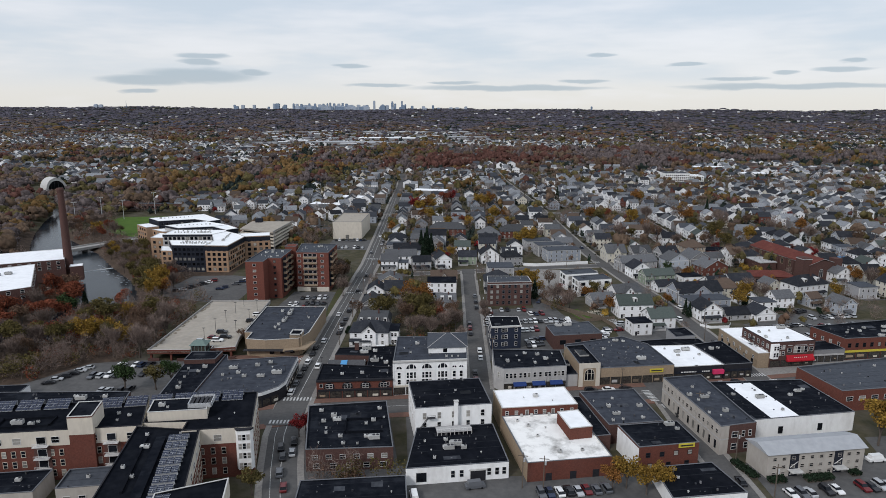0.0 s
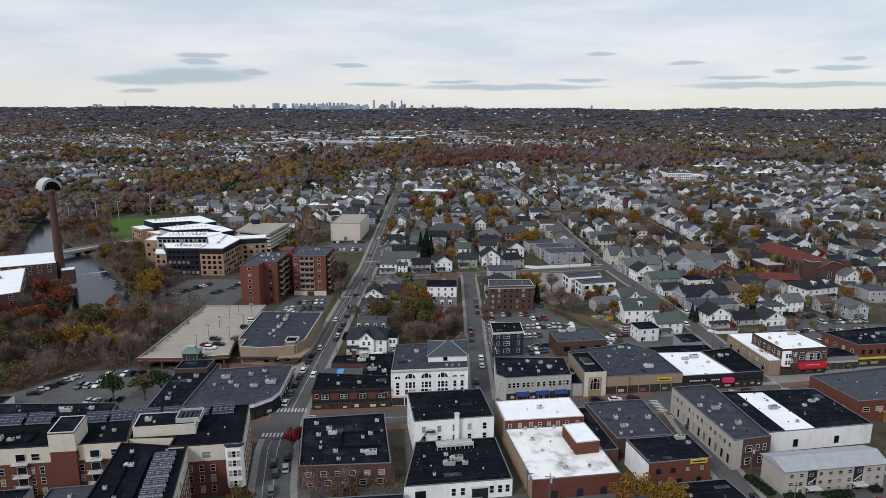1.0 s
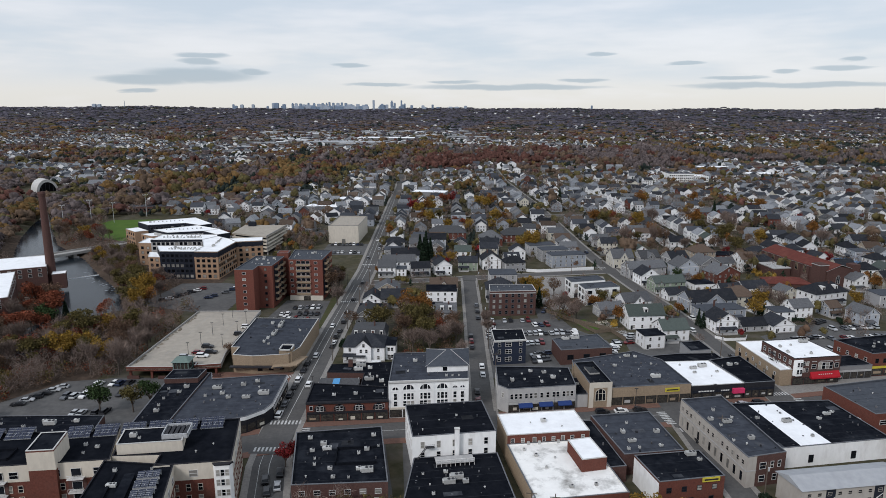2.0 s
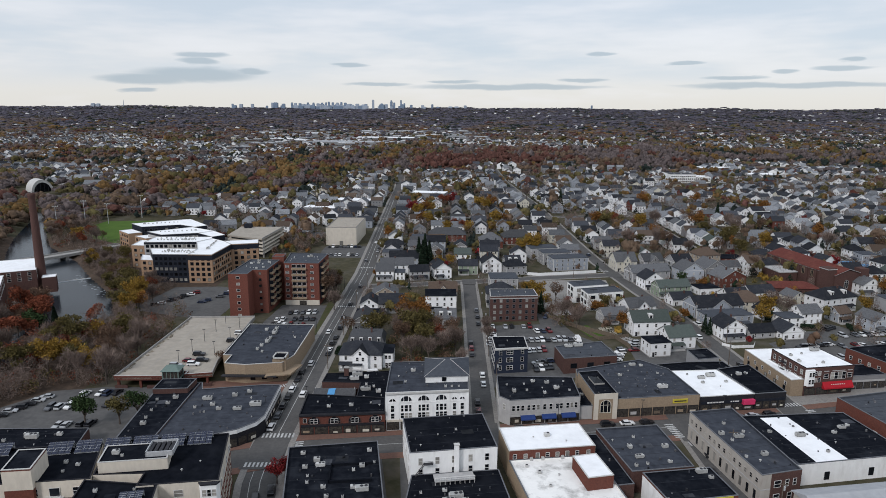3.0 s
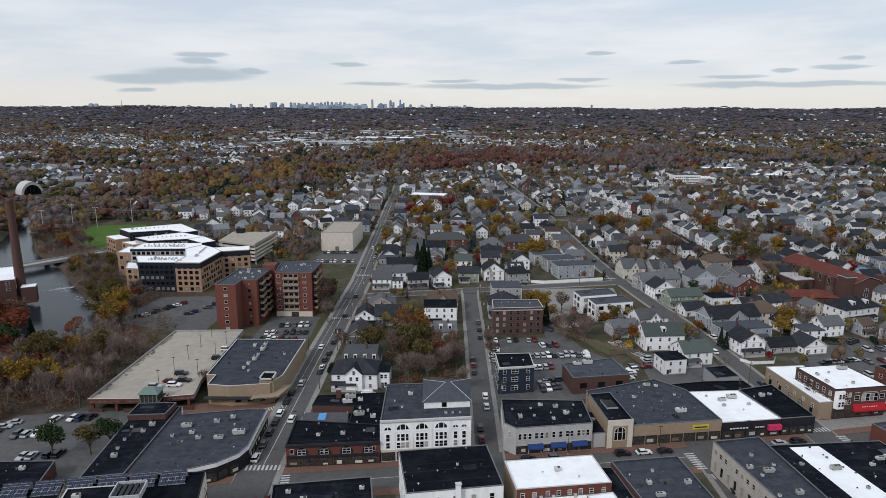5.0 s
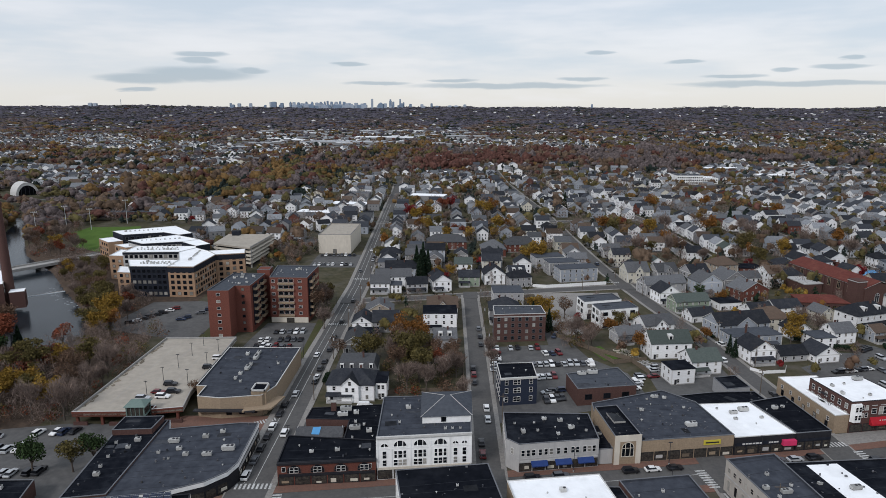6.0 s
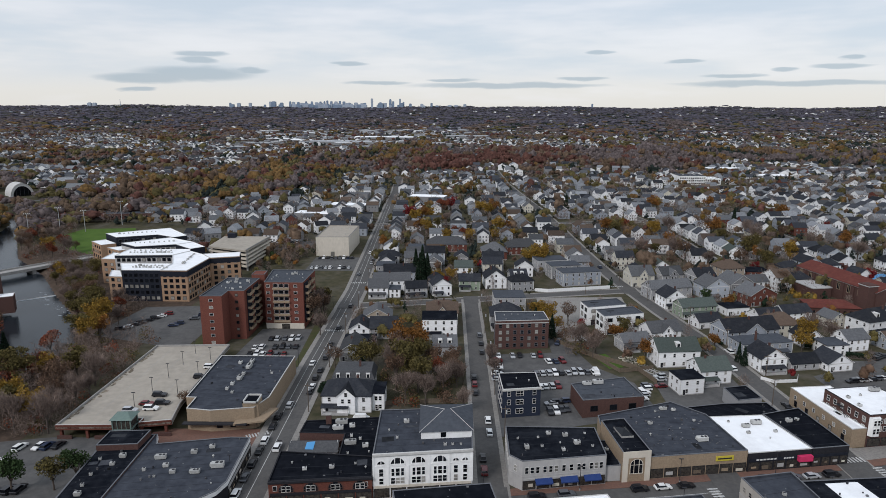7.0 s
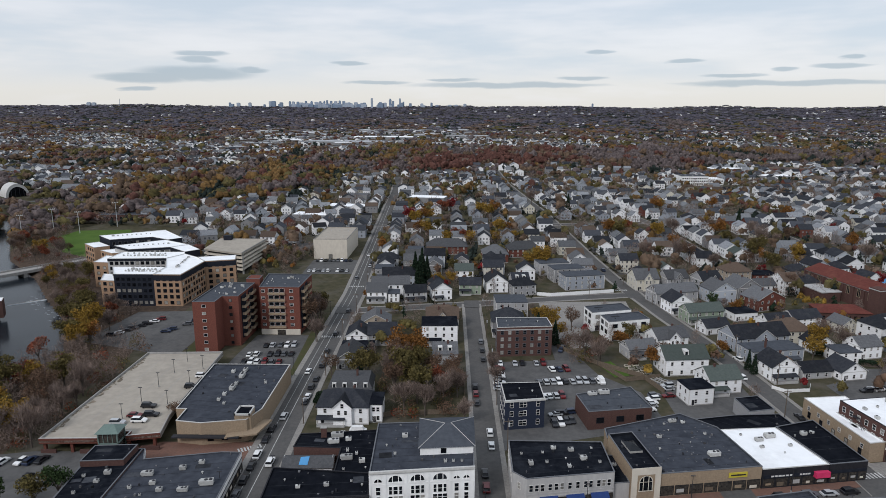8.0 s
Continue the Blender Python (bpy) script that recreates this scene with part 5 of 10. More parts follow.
# brick and red-fronted corner building across the side street
P = [(126.8, 241.2), (145.6, 244.4), (141.5, 262.5), (123.6, 259.6)]
th, cx, cy = block("red_corner_building", "dark red brick corner building with a white roof", "building", P, 10.2, "brick_dark", "roof_clean", 0.35, "trim_dark",
                   rows=[(3, 6, 7.6, 1.1, 1.6), (3, 6, 4.9, 1.1, 1.6)])
shopfront(th, cx, cy, P[0], P[1], 0.4, 2.8, 4, 0)


def red_front(u, dz=0.0, out=0.012):
    c = Vector(P[0]).lerp(Vector(P[1]), u)
    return (c.x - cx + out * 0.168, c.y - cy - out * 0.986, dz)


for u, z, w_, h_, gl in ((0.21, 7.5, 0.9, 1.5, "glass"), (0.29, 7.5, 0.9, 1.5, "blind"), (0.21, 5.0, 0.9, 1.5, "blind"), (0.29, 5.0, 0.9, 1.5, "glass"), (0.43, 6.2, 1.7, 1.6, "glass"), (0.92, 6.2, 1.7, 1.6, "glass"), (0.56, 5.8, 1.35, 2.5, "blind"), (0.64, 5.8, 1.35, 2.5, "glass"), (0.72, 5.8, 1.35, 2.5, "blind"), (0.80, 5.8, 1.35, 2.5, "glass")):
    part("window", window_mesh(w_, h_, "trim", gl, 1), None, th, loc=red_front(u, z), rz=0.168)
for u in (0.43, 0.68, 0.92):
    part("stone_panel", MB().box(-1.0 if u != 0.68 else -2.6, 1.0 if u != 0.68 else 2.6, -0.05, 0, 8.75, 9.0), M["stone"], th, loc=red_front(u, 0, 0), rz=0.168)
awn = part("awning", MB().face([(-5.9, -1.3, 3.0), (5.9, -1.3, 3.0), (5.9, -0.05, 4.9), (-5.9, -0.05, 4.9)]).face([(-5.9, -1.3, 2.5), (5.9, -1.3, 2.5), (5.9, -1.3, 3.0), (-5.9, -1.3, 3.0)]).face([(-5.9, -1.3, 2.5), (-5.9, -1.3, 3.0), (-5.9, -0.05, 4.9), (-5.9, -0.05, 2.5)]).face([(5.9, -1.3, 3.0), (5.9, -1.3, 2.5), (5.9, -0.05, 2.5), (5.9, -0.05, 4.9)]), M["awning_red"], th, "bright red sloping awning", loc=red_front(0.675, 0, 0), rz=0.168)
for i in range(7):
    part("letter_bar", MB().box(-0.26, 0.26, -0.02, 0.0, -0.24, 0.24), M["trim"], awn, loc=(-2.6 + i * 0.85, -0.72, 3.93), rz=0)
part("bay_window", MB().prism([(-1.8, 0), (-1.2, -1.1), (1.2, -1.1), (1.8, 0)], 4.0, 9.9), M["stucco_white"], th, "white two-storey bay window", loc=red_front(0.085, 0, 0), rz=0.168)
for z in (4.9, 7.6):
    for x in (-0.6, 0.6):
        part("bay_pane", window_mesh(0.85, 1.6, "stucco_white", "glass", 1, 0.06), None, th, loc=(red_front(0.085)[0] + x * 0.986 + 0.187, red_front(0.085)[1] + x * 0.168 - 1.1, z), rz=0.168)
flat_area("pavement", [(122.7, 233.6), (145, 238.4), (160, 241.6), (205, 250.7), (205, 256.3), (160.8, 249.8), (145.7, 246.3), (145.6, 244.3), (126.8, 241.1), (122.2, 240.4)], "pave", "concrete pavement before the shops", "pavement", 0.125)
fire_stair(124.9, 252.2, 3.0, 8.6, -1.40, 2)
scatter_units(23, P, 10.2, ["long", "box", "small", "vent", "box", "small"])
P = [(121.8, 240.8), (126.7, 241.6), (123.4, 259.7), (134, 261.5), (133, 272), (118.6, 270.4)]
block("tan_side_shop", "low tan brick shop along the side street with a white roof", "building", P, 5.8, "brick_tan", "roof_clean", 0.4, "coping_white", rows=[(5, 6, 3.2, 1.0, 1.2), (5, 5, 0.8, 1.2, 1.9, "trim_dark")])
P = [(145.9, 246.5), (160.4, 248.6), (158.4, 258), (144, 256)]
th, cx, cy = block("low_grey_shops", "low grey shops with wide glazed fronts", "building", P, 5.0, "grey", "roof_dark", 0.4, "coping")
shopfront(th, cx, cy, P[0], P[1], 0.4, 2.8, 5, 0.7, "stone")
P = [(160.8, 250), (205, 256.5), (203, 277), (155, 265)]
th, cx, cy = block("brick_block", "two-storey red brick block with a yellow shop band", "building", P, 8.6, "brick", "roof_dark", 0.7, "coping", rows=[(0, 13, 5.4, 1.2, 1.6, "trim_dark"), (3, 4, 5.4, 1.0, 1.4)])
shopfront(th, cx, cy, P[0], P[1], 0.4, 3.0, 8, 0.9, "sign_yellow")
scatter_units(29, P, 8.6, ["long", "box", "long", "small", "box", "box", "vent", "long", "small", "small"])

# navy triple-decker, brick flats, red-walled garage
P = [(18.6, 258.6), (31.3, 260.6), (31.2, 273), (18.2, 272)]
th, cx, cy = block("navy_triple_decker", "navy three-storey flat-roofed house with white trim", "house", P, 9.8, "navy", "roof_black", 0.3, "coping_white")
for z in (1.4, 4.6, 7.6):
    row(th, P[0], P[1], 3, z, window_mesh(1.0, 1.7), cx=cx, cy=cy)
    c = Vector(P[0]).lerp(Vector(P[1]), 0.45)
    part("window", window_mesh(2.4, 1.6), None, th, loc=(c.x - cx, c.y - cy - 0.02, z), rz=0.15)
    row(th, P[3], P[0], 4, z, window_mesh(0.9, 1.6), cx=cx, cy=cy)
part("cornice", MB().box(-6.6, 6.6, -0.5, 0, 9.6, 10.3), M["coping_white"], th, loc=(25 - cx, 259.6 - cy, 0), rz=0.155)
U("vent", 24, 268, 9.8), U("vent", 28, 266, 9.8)
P = [(20.6, 320.2), (43.2, 322.2), (42.6, 333.5), (21, 333)]
block("brick_flats", "four-storey red brick flats with a pale cornice", "apartment building", P, 12.2, "brick_dark", "roof_grey", 0.4, "coping_white",
      rows=[(0, 7, z, 1.2, 1.5, "coping") for z in (1.0, 3.9, 6.7, 9.5)] + [(3, 4, z, 1.0, 1.4, "coping") for z in (1.0, 3.9, 6.7, 9.5)], band=("stone", 11.2, 11.6))
for x, y in ((25, 329), (31, 330), (38, 328.5)):
    U("vent", x, y, 12.2)
P = [(45, 259), (66, 262.5), (63.4, 278), (43.4, 272)]
block("red_garage", "low red brick garage with a dark roof", "garage", P, 6.0, "brick_dark", "roof_grey", 0.35, "coping", rows=[(0, 3, 2.2, 2.4, 1.8, "trim_dark", 0)])
U("long", 49, 272, 6.0), U("long", 53, 273, 6.0)
for x0, y0 in ((66, 351.5), (70.5, 338.5)):
    P = [(x0, y0), (x0 + 19, y0 + 5), (x0 + 17, y0 + 15), (x0 - 1.6, y0 + 9.8)]
    th, cx, cy = block("modern_townhouse", "white modern townhouse with grey panels and a flat roof", "house", P, 8.6, "stucco_white", "roof_grey", 0.35, "coping",
                       rows=[(0, 4, 6.0, 2.2, 1.6, "trim_dark", 0), (0, 3, 2.8, 2.4, 1.7, "trim_dark", 0), (3, 2, 6.0, 2.4, 1.8, "trim_dark", 0), (3, 2, 2.8, 2.4, 1.8, "trim_dark", 0)])
    part("panel", MB().box(-3.4, 3.4, -0.1, 0, 0.2, 2.6), M["black_panel"], th, "charcoal panel cladding", loc=(x0 + 5 - cx, y0 + 1.3 - cy, 0), rz=0.257)

# ---- the plaza, the parking deck and the brick store west of the long street ----
P = [(-81.4, 249.6), (-73.5, 248.2), (-60.4, 250.6), (-57.6, 258), (-57.2, 293.5), (-85.2, 293.5), (-84.6, 257.6), (-81.4, 257.4)]
th, cx, cy = block("tan_brick_store", "tan brick store with a dark roof and pale coping", "store", P, 6.8, "brick_tan", "roof_slate", 0.5, "coping_white", rows=[(1, 3, 1.2, 1.6, 1.4, "trim_dark"), (2, 1, 1.0, 2.2, 1.4, "trim_dark")])
tw = part("entrance_tower", MB().prism([(-64, 250.6), (-59.4, 251.6), (-59.4, 256.4), (-64, 256.4)], 0, 8.6), M["brick_tan"], th, loc=(-cx, -cy, 0))
part("tower_rim", MB().box(-64.1, -59.3, 250.5, 250.9, 8.6, 9.1).box(-64.1, -59.3, 256.1, 256.5, 8.6, 9.1).box(-64.1, -63.7, 250.5, 256.5, 8.6, 9.1).box(-59.7, -59.3, 250.5, 256.5, 8.6, 9.1), M["coping_white"], tw)
# flat black sheet stands for the shaded inside of the open tower top
part("tower_well", MB().box(-63.7, -59.7, 250.9, 256.1, 8.605, 8.65), M["roof_black"], tw)
part("canopy", MB().prism([(-66, 246.4), (-57, 249), (-54.8, 258), (-57.6, 258), (-60.4, 250.6), (-66, 249.4)], 3.0, 3.5), M["brick_tan"], th, loc=(-cx, -cy, 0))
part("side_canopy", MB().box(-82, -62, 246.6, 248.4, 3.0, 3.4), M["dark_metal"], th, loc=(-cx, -cy, 0))
for k, x, y in (("long", -72, 288), ("long", -71.6, 283), ("box", -71.8, 277), ("long", -71.8, 273), ("box", -73, 268.5), ("box", -73.5, 264.5), ("box", -71, 262), ("vent", -63, 280), ("small", -62, 278), ("box", -76, 287)):
    U(k, x, y, 6.8, 1.57)


def parking_deck():
    th = thing("parking_deck", -102, 276, 0, 0, "pale concrete parking deck with a brick edge", "parking deck")
    p = [(-17, -33.5), (0, -33), (17, -29.5), (15, -18), (13.6, 36), (-15.6, 34.5)]
    core = p
    p = [(-17, -33.5), (0.2, -33), (0.2, -28.8), (7.6, -28.8), (7.6, -31.5), (17, -29.5), (15, -18), (13.6, 36), (-15.6, 34.5)]
    part("slab", MB().prism(p, 3.6, 4.2), M["deck"], th)
    n = len(p)
    out, inn = p, grow(p, -0.35)
    for i in range(n):
        j = (i + 1) % n
        q = [out[i], out[j], inn[j], inn[i]]
        part("parapet", MB().prism(q, 3.2, 4.9), M["brick" if i < 5 else "concrete"], th)
        if i < 5:
            part("coping", MB().prism([out[i], out[j], inn[j], inn[i]], 4.9, 5.0), M["coping_white"], th)
    # charcoal block added under the slab for the shade of the open undercroft
    part("lower_wall", MB().prism(grow(core, -6), -0.2, 3.6), M["black_panel"], th)
    for x0, x1 in ((-17, -12.5), (-5.5, -1.5), (11.5, 17)):
        part("low_wall", MB().box(x0, x1, -33.2 + max(0, x0) * 0.2, -32.7 + max(0, x0) * 0.2, -0.2, 1.2), M["brick_dark"], th)
    for x in (-16, -8, 0, 8, 15):
        part("column", MB().box(x - 0.4, x + 0.4, -32.6 + max(0, x) * 0.2, -31.8 + max(0, x) * 0.2, -0.2, 3.6), M["brick"], th)
    for x in (-8.4, -1.2, 6.2):
        part("bay_line", MB().box(x - 0.06, x + 0.06, -26, 30, 4.2, 4.206), M["concrete"], th)
    mb, r = MB(), random.Random(6)
    for i in range(90):
        u = r.uniform(0.04, 0.96)
        x, y = -16.4 + 1.4 * u + r.random() ** 2 * 1.6, -32.5 + 66 * u
        q, e = r.uniform(0.15, 0.8), r.uniform(0.5, 2.2)
        mb.face([(x + q * math.cos(k * 0.9) * r.uniform(0.6, 1.2), y + q * e * math.sin(k * 0.9) * r.uniform(0.6, 1.2), 4.206 + 0.0006 * i) for k in range(7)])
    tagged(part("leaf_litter", mb, M["leaf_litter"], th), kind="stuff")
    s = thing("stair_kiosk", -98.1, 243.8, 0, 0.05, "glazed stair kiosk with a green metal roof", "stair kiosk")
    part("frame", MB().box(-2.6, 2.6, -2.4, 2.4, 0, 0.3).box(-2.6, 2.6, -2.4, 2.4, 3.4, 3.8).box(-2.6, -2.3, -2.4, -2.1, 0.3, 6.6).box(2.3, 2.6, -2.4, -2.1, 0.3, 6.6).box(-2.6, -2.3, 2.1, 2.4, 0.3, 6.6).box(2.3, 2.6, 2.1, 2.4, 0.3, 6.6), M["green_copper"], s)
    part("glazing", MB().box(-2.4, 2.4, -2.2, 2.2, 0.3, 6.4), M["shopglass"], s)
    for x in (-1.2, 0, 1.2):
        part("mullion", MB().box(x - 0.08, x + 0.08, -2.3, -2.2, 0.3, 6.5), M["green_copper"], s)
    s.scale = (1.1, 1.1, 1.12)
    e = [(-3.1, -2.9, 6.6), (3.1, -2.9, 6.6), (3.1, 2.9, 6.6), (-3.1, 2.9, 6.6)]
    part("roof", MB().face([e[0], e[1], (1, 0, 8), (-1, 0, 8)]).face([e[1], e[2], (1, 0, 8)]).face([e[2], e[3], (-1, 0, 8), (1, 0, 8)]).face([e[3], e[0], (-1, 0, 8)]).face(e[::-1]), M["green_copper"], s)


parking_deck()


def lamp_post(x, y, z, h=5.2):
    th = thing("lamp_post", x, y, z, 0, "slim dark lamp post", "street lamp", "lamp posts")
    part("pole", MB().tube((0, 0, 0), (0, 0, h), 0.1, 0.07, 6), M["dark_metal"], th)
    part("base", MB().tube((0, 0, 0), (0, 0, 0.5), 0.22, 0.2, 8), M["concrete"], th)
    part("head", MB().box(-0.6, 0.6, -0.14, 0.14, h, h + 0.16), M["dark_metal"], th)
    return th


lp = lamp_post(-101, 256, 4.2)
for x, y in ((-100.5, 268), (-100, 280), (-99.5, 292), (-99, 303), (-91, 266), (-90, 282), (-90.5, 296)):
    copy_thing(lp, pose(x, y, 4.2))
# dark-roofed shop at the plaza with a rounded pale front
P = [(-95, 193.5), (-72, 197.5), (-62, 202.6), (-57.6, 207.4), (-56.2, 212), (-57.0, 234.5), (-62.5, 234.6), (-82.5, 230.6), (-84.6, 236), (-98.6, 235)]
# walls below the white band are coloured dark for the shade of the recess
th, cx, cy = block("plaza_shop", "low dark-roofed shop with a pale rounded corner", "store", P, 5.4, "trim_dark", "roof_slate", 0.3, "coping", band=("stucco_white", 4.4, 5.55))
shopfront(th, cx, cy, (-56.2, 212), (-57.0, 234.5), 0.4, 2.9, 7, 0.8, "stone")
shopfront(th, cx, cy, (-62, 202.6), (-57.6, 207.4), 0.4, 2.9, 2, 0.0)
shopfront(th, cx, cy, (-72, 197.5), (-62, 202.6), 0.4, 2.9, 3, 0.0)
P2 = [(-94.8, 194.5), (-84.2, 196.5), (-85, 235.6), (-98.2, 234.6)]
block("plaza_hall", "strip of raised dark roof over the shop", "building", P2, 5.8, "brick_dark", "roof_dark", 0.12, "coping")
block("plaza_plant_room", "raised brick end of the plaza shop with a dark roof", "building", [(-97.4, 226), (-86.2, 227), (-86, 235), (-97.6, 234.2)], 7.4, "brick_dark", "roof_dark", 0.2, "coping")
for i, (k, x, y) in enumerate((("box", -88.5, 223), ("box", -89.4, 219), ("small", -94, 221.5), ("box", -91, 205), ("small", -92.5, 214), ("small", -92, 209))):
    U(k, x, y, 5.8)
for k, x, y in (("long", -78, 223), ("box", -75, 219), ("box", -72, 216), ("long", -66, 216), ("long", -61, 219), ("box", -70, 226), ("small", -76, 214), ("vent", -64, 224), ("small", -80, 217), ("box", -66, 229), ("vent", -60, 211)):
    U(k, x, y, 5.4)

P = [(-170, 181), (-103.5, 185), (-107.5, 205), (-150, 203.5), (-170, 201)]
block("low_dark_shop", "low dark-roofed shop behind the apartments", "building", P, 4.2, "brick_dark", "roof_dark", 0.3, "coping")
for k, x, y in (("long", -121, 199), ("box", -124, 201), ("small", -128, 197), ("box", -114, 201), ("vent", -118, 195), ("small", -136, 199)):
    U(k, x, y, 4.2)
P = [(-163, 203.5), (-146, 205), (-146.5, 212), (-163, 210.5)]
block("white_shed", "low white walled shed with a dark roof", "shed", P, 3.2, "stucco_white", "roof_dark", 0.3, "coping")
# ---- the brick and white apartments in the foreground ----
def apartments():
    B5 = lambda side, n, skip=(): [(side, n, z, 1.0, 1.75, "stucco_cream", 1, 0.6, skip) for z in (1.3, 4.3, 7.3)] + [(side, n // 2, 11.1, 1.9, 1.7, "trim", 1, 0.6, tuple(i // 2 for i in skip))]
    P = [(-160, 150.5), (-82.6, 161.6), (-88, 177.5), (-163, 168)]
    block("brick_apartments", "brick apartments with a white top storey and black roof", "apartment building", P, 14.2, "brick", "roof_black", 0.5, "trim_dark", rows=B5(0, 32, (20, 21, 24, 25, 28, 29)), band=("stucco_cream", 10.2, 14.57))
    bal = MB().box(-1.9, 1.9, -1.4, 0, -0.18, 0).box(-1.9, 1.9, -1.4, -1.34, 0.95, 1.05)
    for i in range(13):
        bal.box(-1.88 + i * 0.31, -1.84 + i * 0.31, -1.39, -1.35, 0, 0.95)
    bal = bal.mesh("balcony", [M["trim"]])
    door = window_mesh(2.2, 2.2, "trim", "glass", 0)
    for u in (0.67, 0.898):
        c = Vector(P[0]).lerp(Vector(P[1]), u)
        st = thing("balcony_stack", c.x, c.y, 0, math.atan2(11.1, 77.4), "white railed balconies stacked up a brick wall", "balconies")
        part("back_panel", MB().box(-2.1, 2.1, -0.14, -0.08, 0, 10.2), M["brick_dark"], st)
        for z in (0.6, 3.8, 7.0, 10.6):
            part("balcony", bal, None, st, loc=(0, -0.1, z))
            part("balcony_door", door, None, st, loc=(0, -0.16, z + 0.1))
    P = [(-70.6, 158.8), (-52.6, 161.6), (-57.4, 183.6), (-86.5, 179), (-82.8, 163.2), (-71.2, 164)]
    block("brick_apartments", "brick apartments with a white top storey beside the street", "apartment building", P, 14.2, "brick", "roof_black", 0.5, "trim_dark", rows=B5(0, 6, (4, 5)) + B5(1, 8), band=("stucco_cream", 10.2, 14.57))
    P = [(-76.6, 120), (-56.6, 122), (-66, 159.5), (-83.8, 161.2)]
    block("brick_apartments", "wing of brick apartments with a black roof and solar panels", "apartment building", P, 14.2, "brick", "roof_black", 0.4, "trim_dark", rows=B5(1, 14), band=("stucco_cream", 10.2, 14.57))
    bay = thing("bay_window_stack", -54.6, 161.1, 0, math.atan2(2.8, 18), "white four-storey bay window at the street corner", "bay window")
    part("shaft", MB().prism([(-2.3, 0), (-1.7, -1.0), (1.7, -1.0), (2.3, 0)], 2.6, 14.2), M["stucco_white"], bay)
    part("cap", MB().prism([(-2.5, 0), (-1.8, -1.2), (1.8, -1.2), (2.5, 0)], 14.2, 14.55), M["trim_dark"], bay)
    for z in (3.6, 6.6, 9.4, 12.0):
        for x in (-1.1, 0, 1.1):
            part("window", window_mesh(0.8, 1.6, "trim", "blind" if x else "glass", 1, 0.07), None, bay, loc=(x, -1.012, z - 0.6))
    P = [(-64.4, 128.6), (-62, 117), (-47, 119), (-50, 135)]
    block("brick_apartments", "nearer wing of brick apartments with a black roof", "apartment building", P, 15.2, "brick", "roof_black", 0.4, "coping_white", band=("stucco_cream", 11.2, 15.4))
    P = [(-100.4, 157.8), (-94.2, 158.6), (-96, 167.6), (-102.2, 166.8)]
    block("stair_tower", "brick stair tower with a white head", "stair tower", P, 18.6, "brick", "roof_dark", 0.3, "coping_white", band=("stucco_cream", 13.6, 18.4))
    P = [(-82.2, 164.4), (-66.6, 166.8), (-68.6, 174.4), (-83.8, 172.2)]
    block("roof_penthouse", "cream roof penthouse with a dark flat roof", "penthouse", P, 16.8, "stucco_cream", "roof_dark", 0.3, "coping_white")
    P = [(-128, 141), (-103, 144.6), (-104, 155), (-130, 151)]
    block("low_annex", "low stone annex beside the apartments", "building", P, 4.8, "beige", "roof_dark", 0.5, "coping", rows=[(0, 4, 1.4, 1.6, 1.4)])
    P = [(-98.2, 146), (-86, 148), (-88, 157), (-99.6, 155)]
    block("low_annex", "low stone annex with roof units", "building", P, 4.8, "beige", "roof_grey", 0.5, "coping", rows=[(0, 3, 1.4, 1.6, 1.4)])
    for (xa, ya), (xb, yb), n in (((-160, 166.6), (-108, 173.8), 7), ((-100, 173.8), (-60, 180.8), 6)):
        for i in range(n):
            u0, u1 = i / n, (i + 0.88) / n
            solar_row(xa + (xb - xa) * u0, ya + (yb - ya) * u0, xa + (xb - xa) * u1, ya + (yb - ya) * u1, 14.2, 4, 0.36, (math.hypot(xb - xa, yb - ya) * 0.88 / n) / 4, 4.0)
    for i in range(8):
        cx_, cy_ = -62.4 - 0.93 * i, 127 + 3.9 * i
        solar_row(cx_ - 3.2, cy_ - 0.4, cx_ + 1.8, cy_ + 0.6, 14.2, 3, 0.16, 1.66, 2.5)
    w = thing("roof_curb", -115, 163, 14.2, 0.14, "black raised roof curb with units inside", "roof curb")
    part("curb", MB().box(-7, 7, -2.6, -2.3, 0, 0.6).box(-7, 7, 2.3, 2.6, 0, 0.6).box(-7, -6.7, -2.6, 2.6, 0, 0.6).box(6.7, 7, -2.6, 2.6, 0, 0.6), M["roof_black"], w)
    w = thing("roof_ridge", -71.2, 141, 14.2, 0.215 + math.pi / 2, "long black raised roof duct", "duct")
    part("duct", MB().box(-14, 14, -0.9, 0.9, 0, 0.9), M["roof_black"], w)
    part("cap", MB().box(-14, 14, -1.2, 1.2, 0.9, 1.0), M["roof_dark"], w)
    w = thing("roof_ridge", -75.6, 143, 14.2, 0.215 + math.pi / 2, "long black raised roof duct", "duct")
    part("duct", MB().box(-13, 13, -0.3, 0.3, 0, 0.6), M["roof_black"], w)
    for k, x, y, z in (("long", -117, 162.5, 14.2), ("small", -112, 163.5, 14.2), ("box", -113, 162, 14.2), ("small", -121, 160, 14.2), ("small", -91, 165, 14.2), ("box", -89, 168, 14.2), ("small", -92.5, 169, 14.2), ("long", -76.5, 150.5, 14.2), ("small", -79, 157, 14.2), ("small", -70.6, 158, 14.2), ("small", -77.6, 141, 14.2), ("small", -73.5, 137, 14.2), ("vent", -70, 148, 14.2), ("box", -110, 150, 4.8), ("small", -93, 152, 4.8), ("vent", -60, 170, 14.2), ("vent", -63, 166, 14.2), ("small", -78, 168, 16.8), ("box", -80, 169, 16.8)):
        U(k, x, y, z)
    w = thing("unit_enclosure", -69.5, 171, 16.8, 0.15, "open louvred enclosure with roof units", "enclosure")
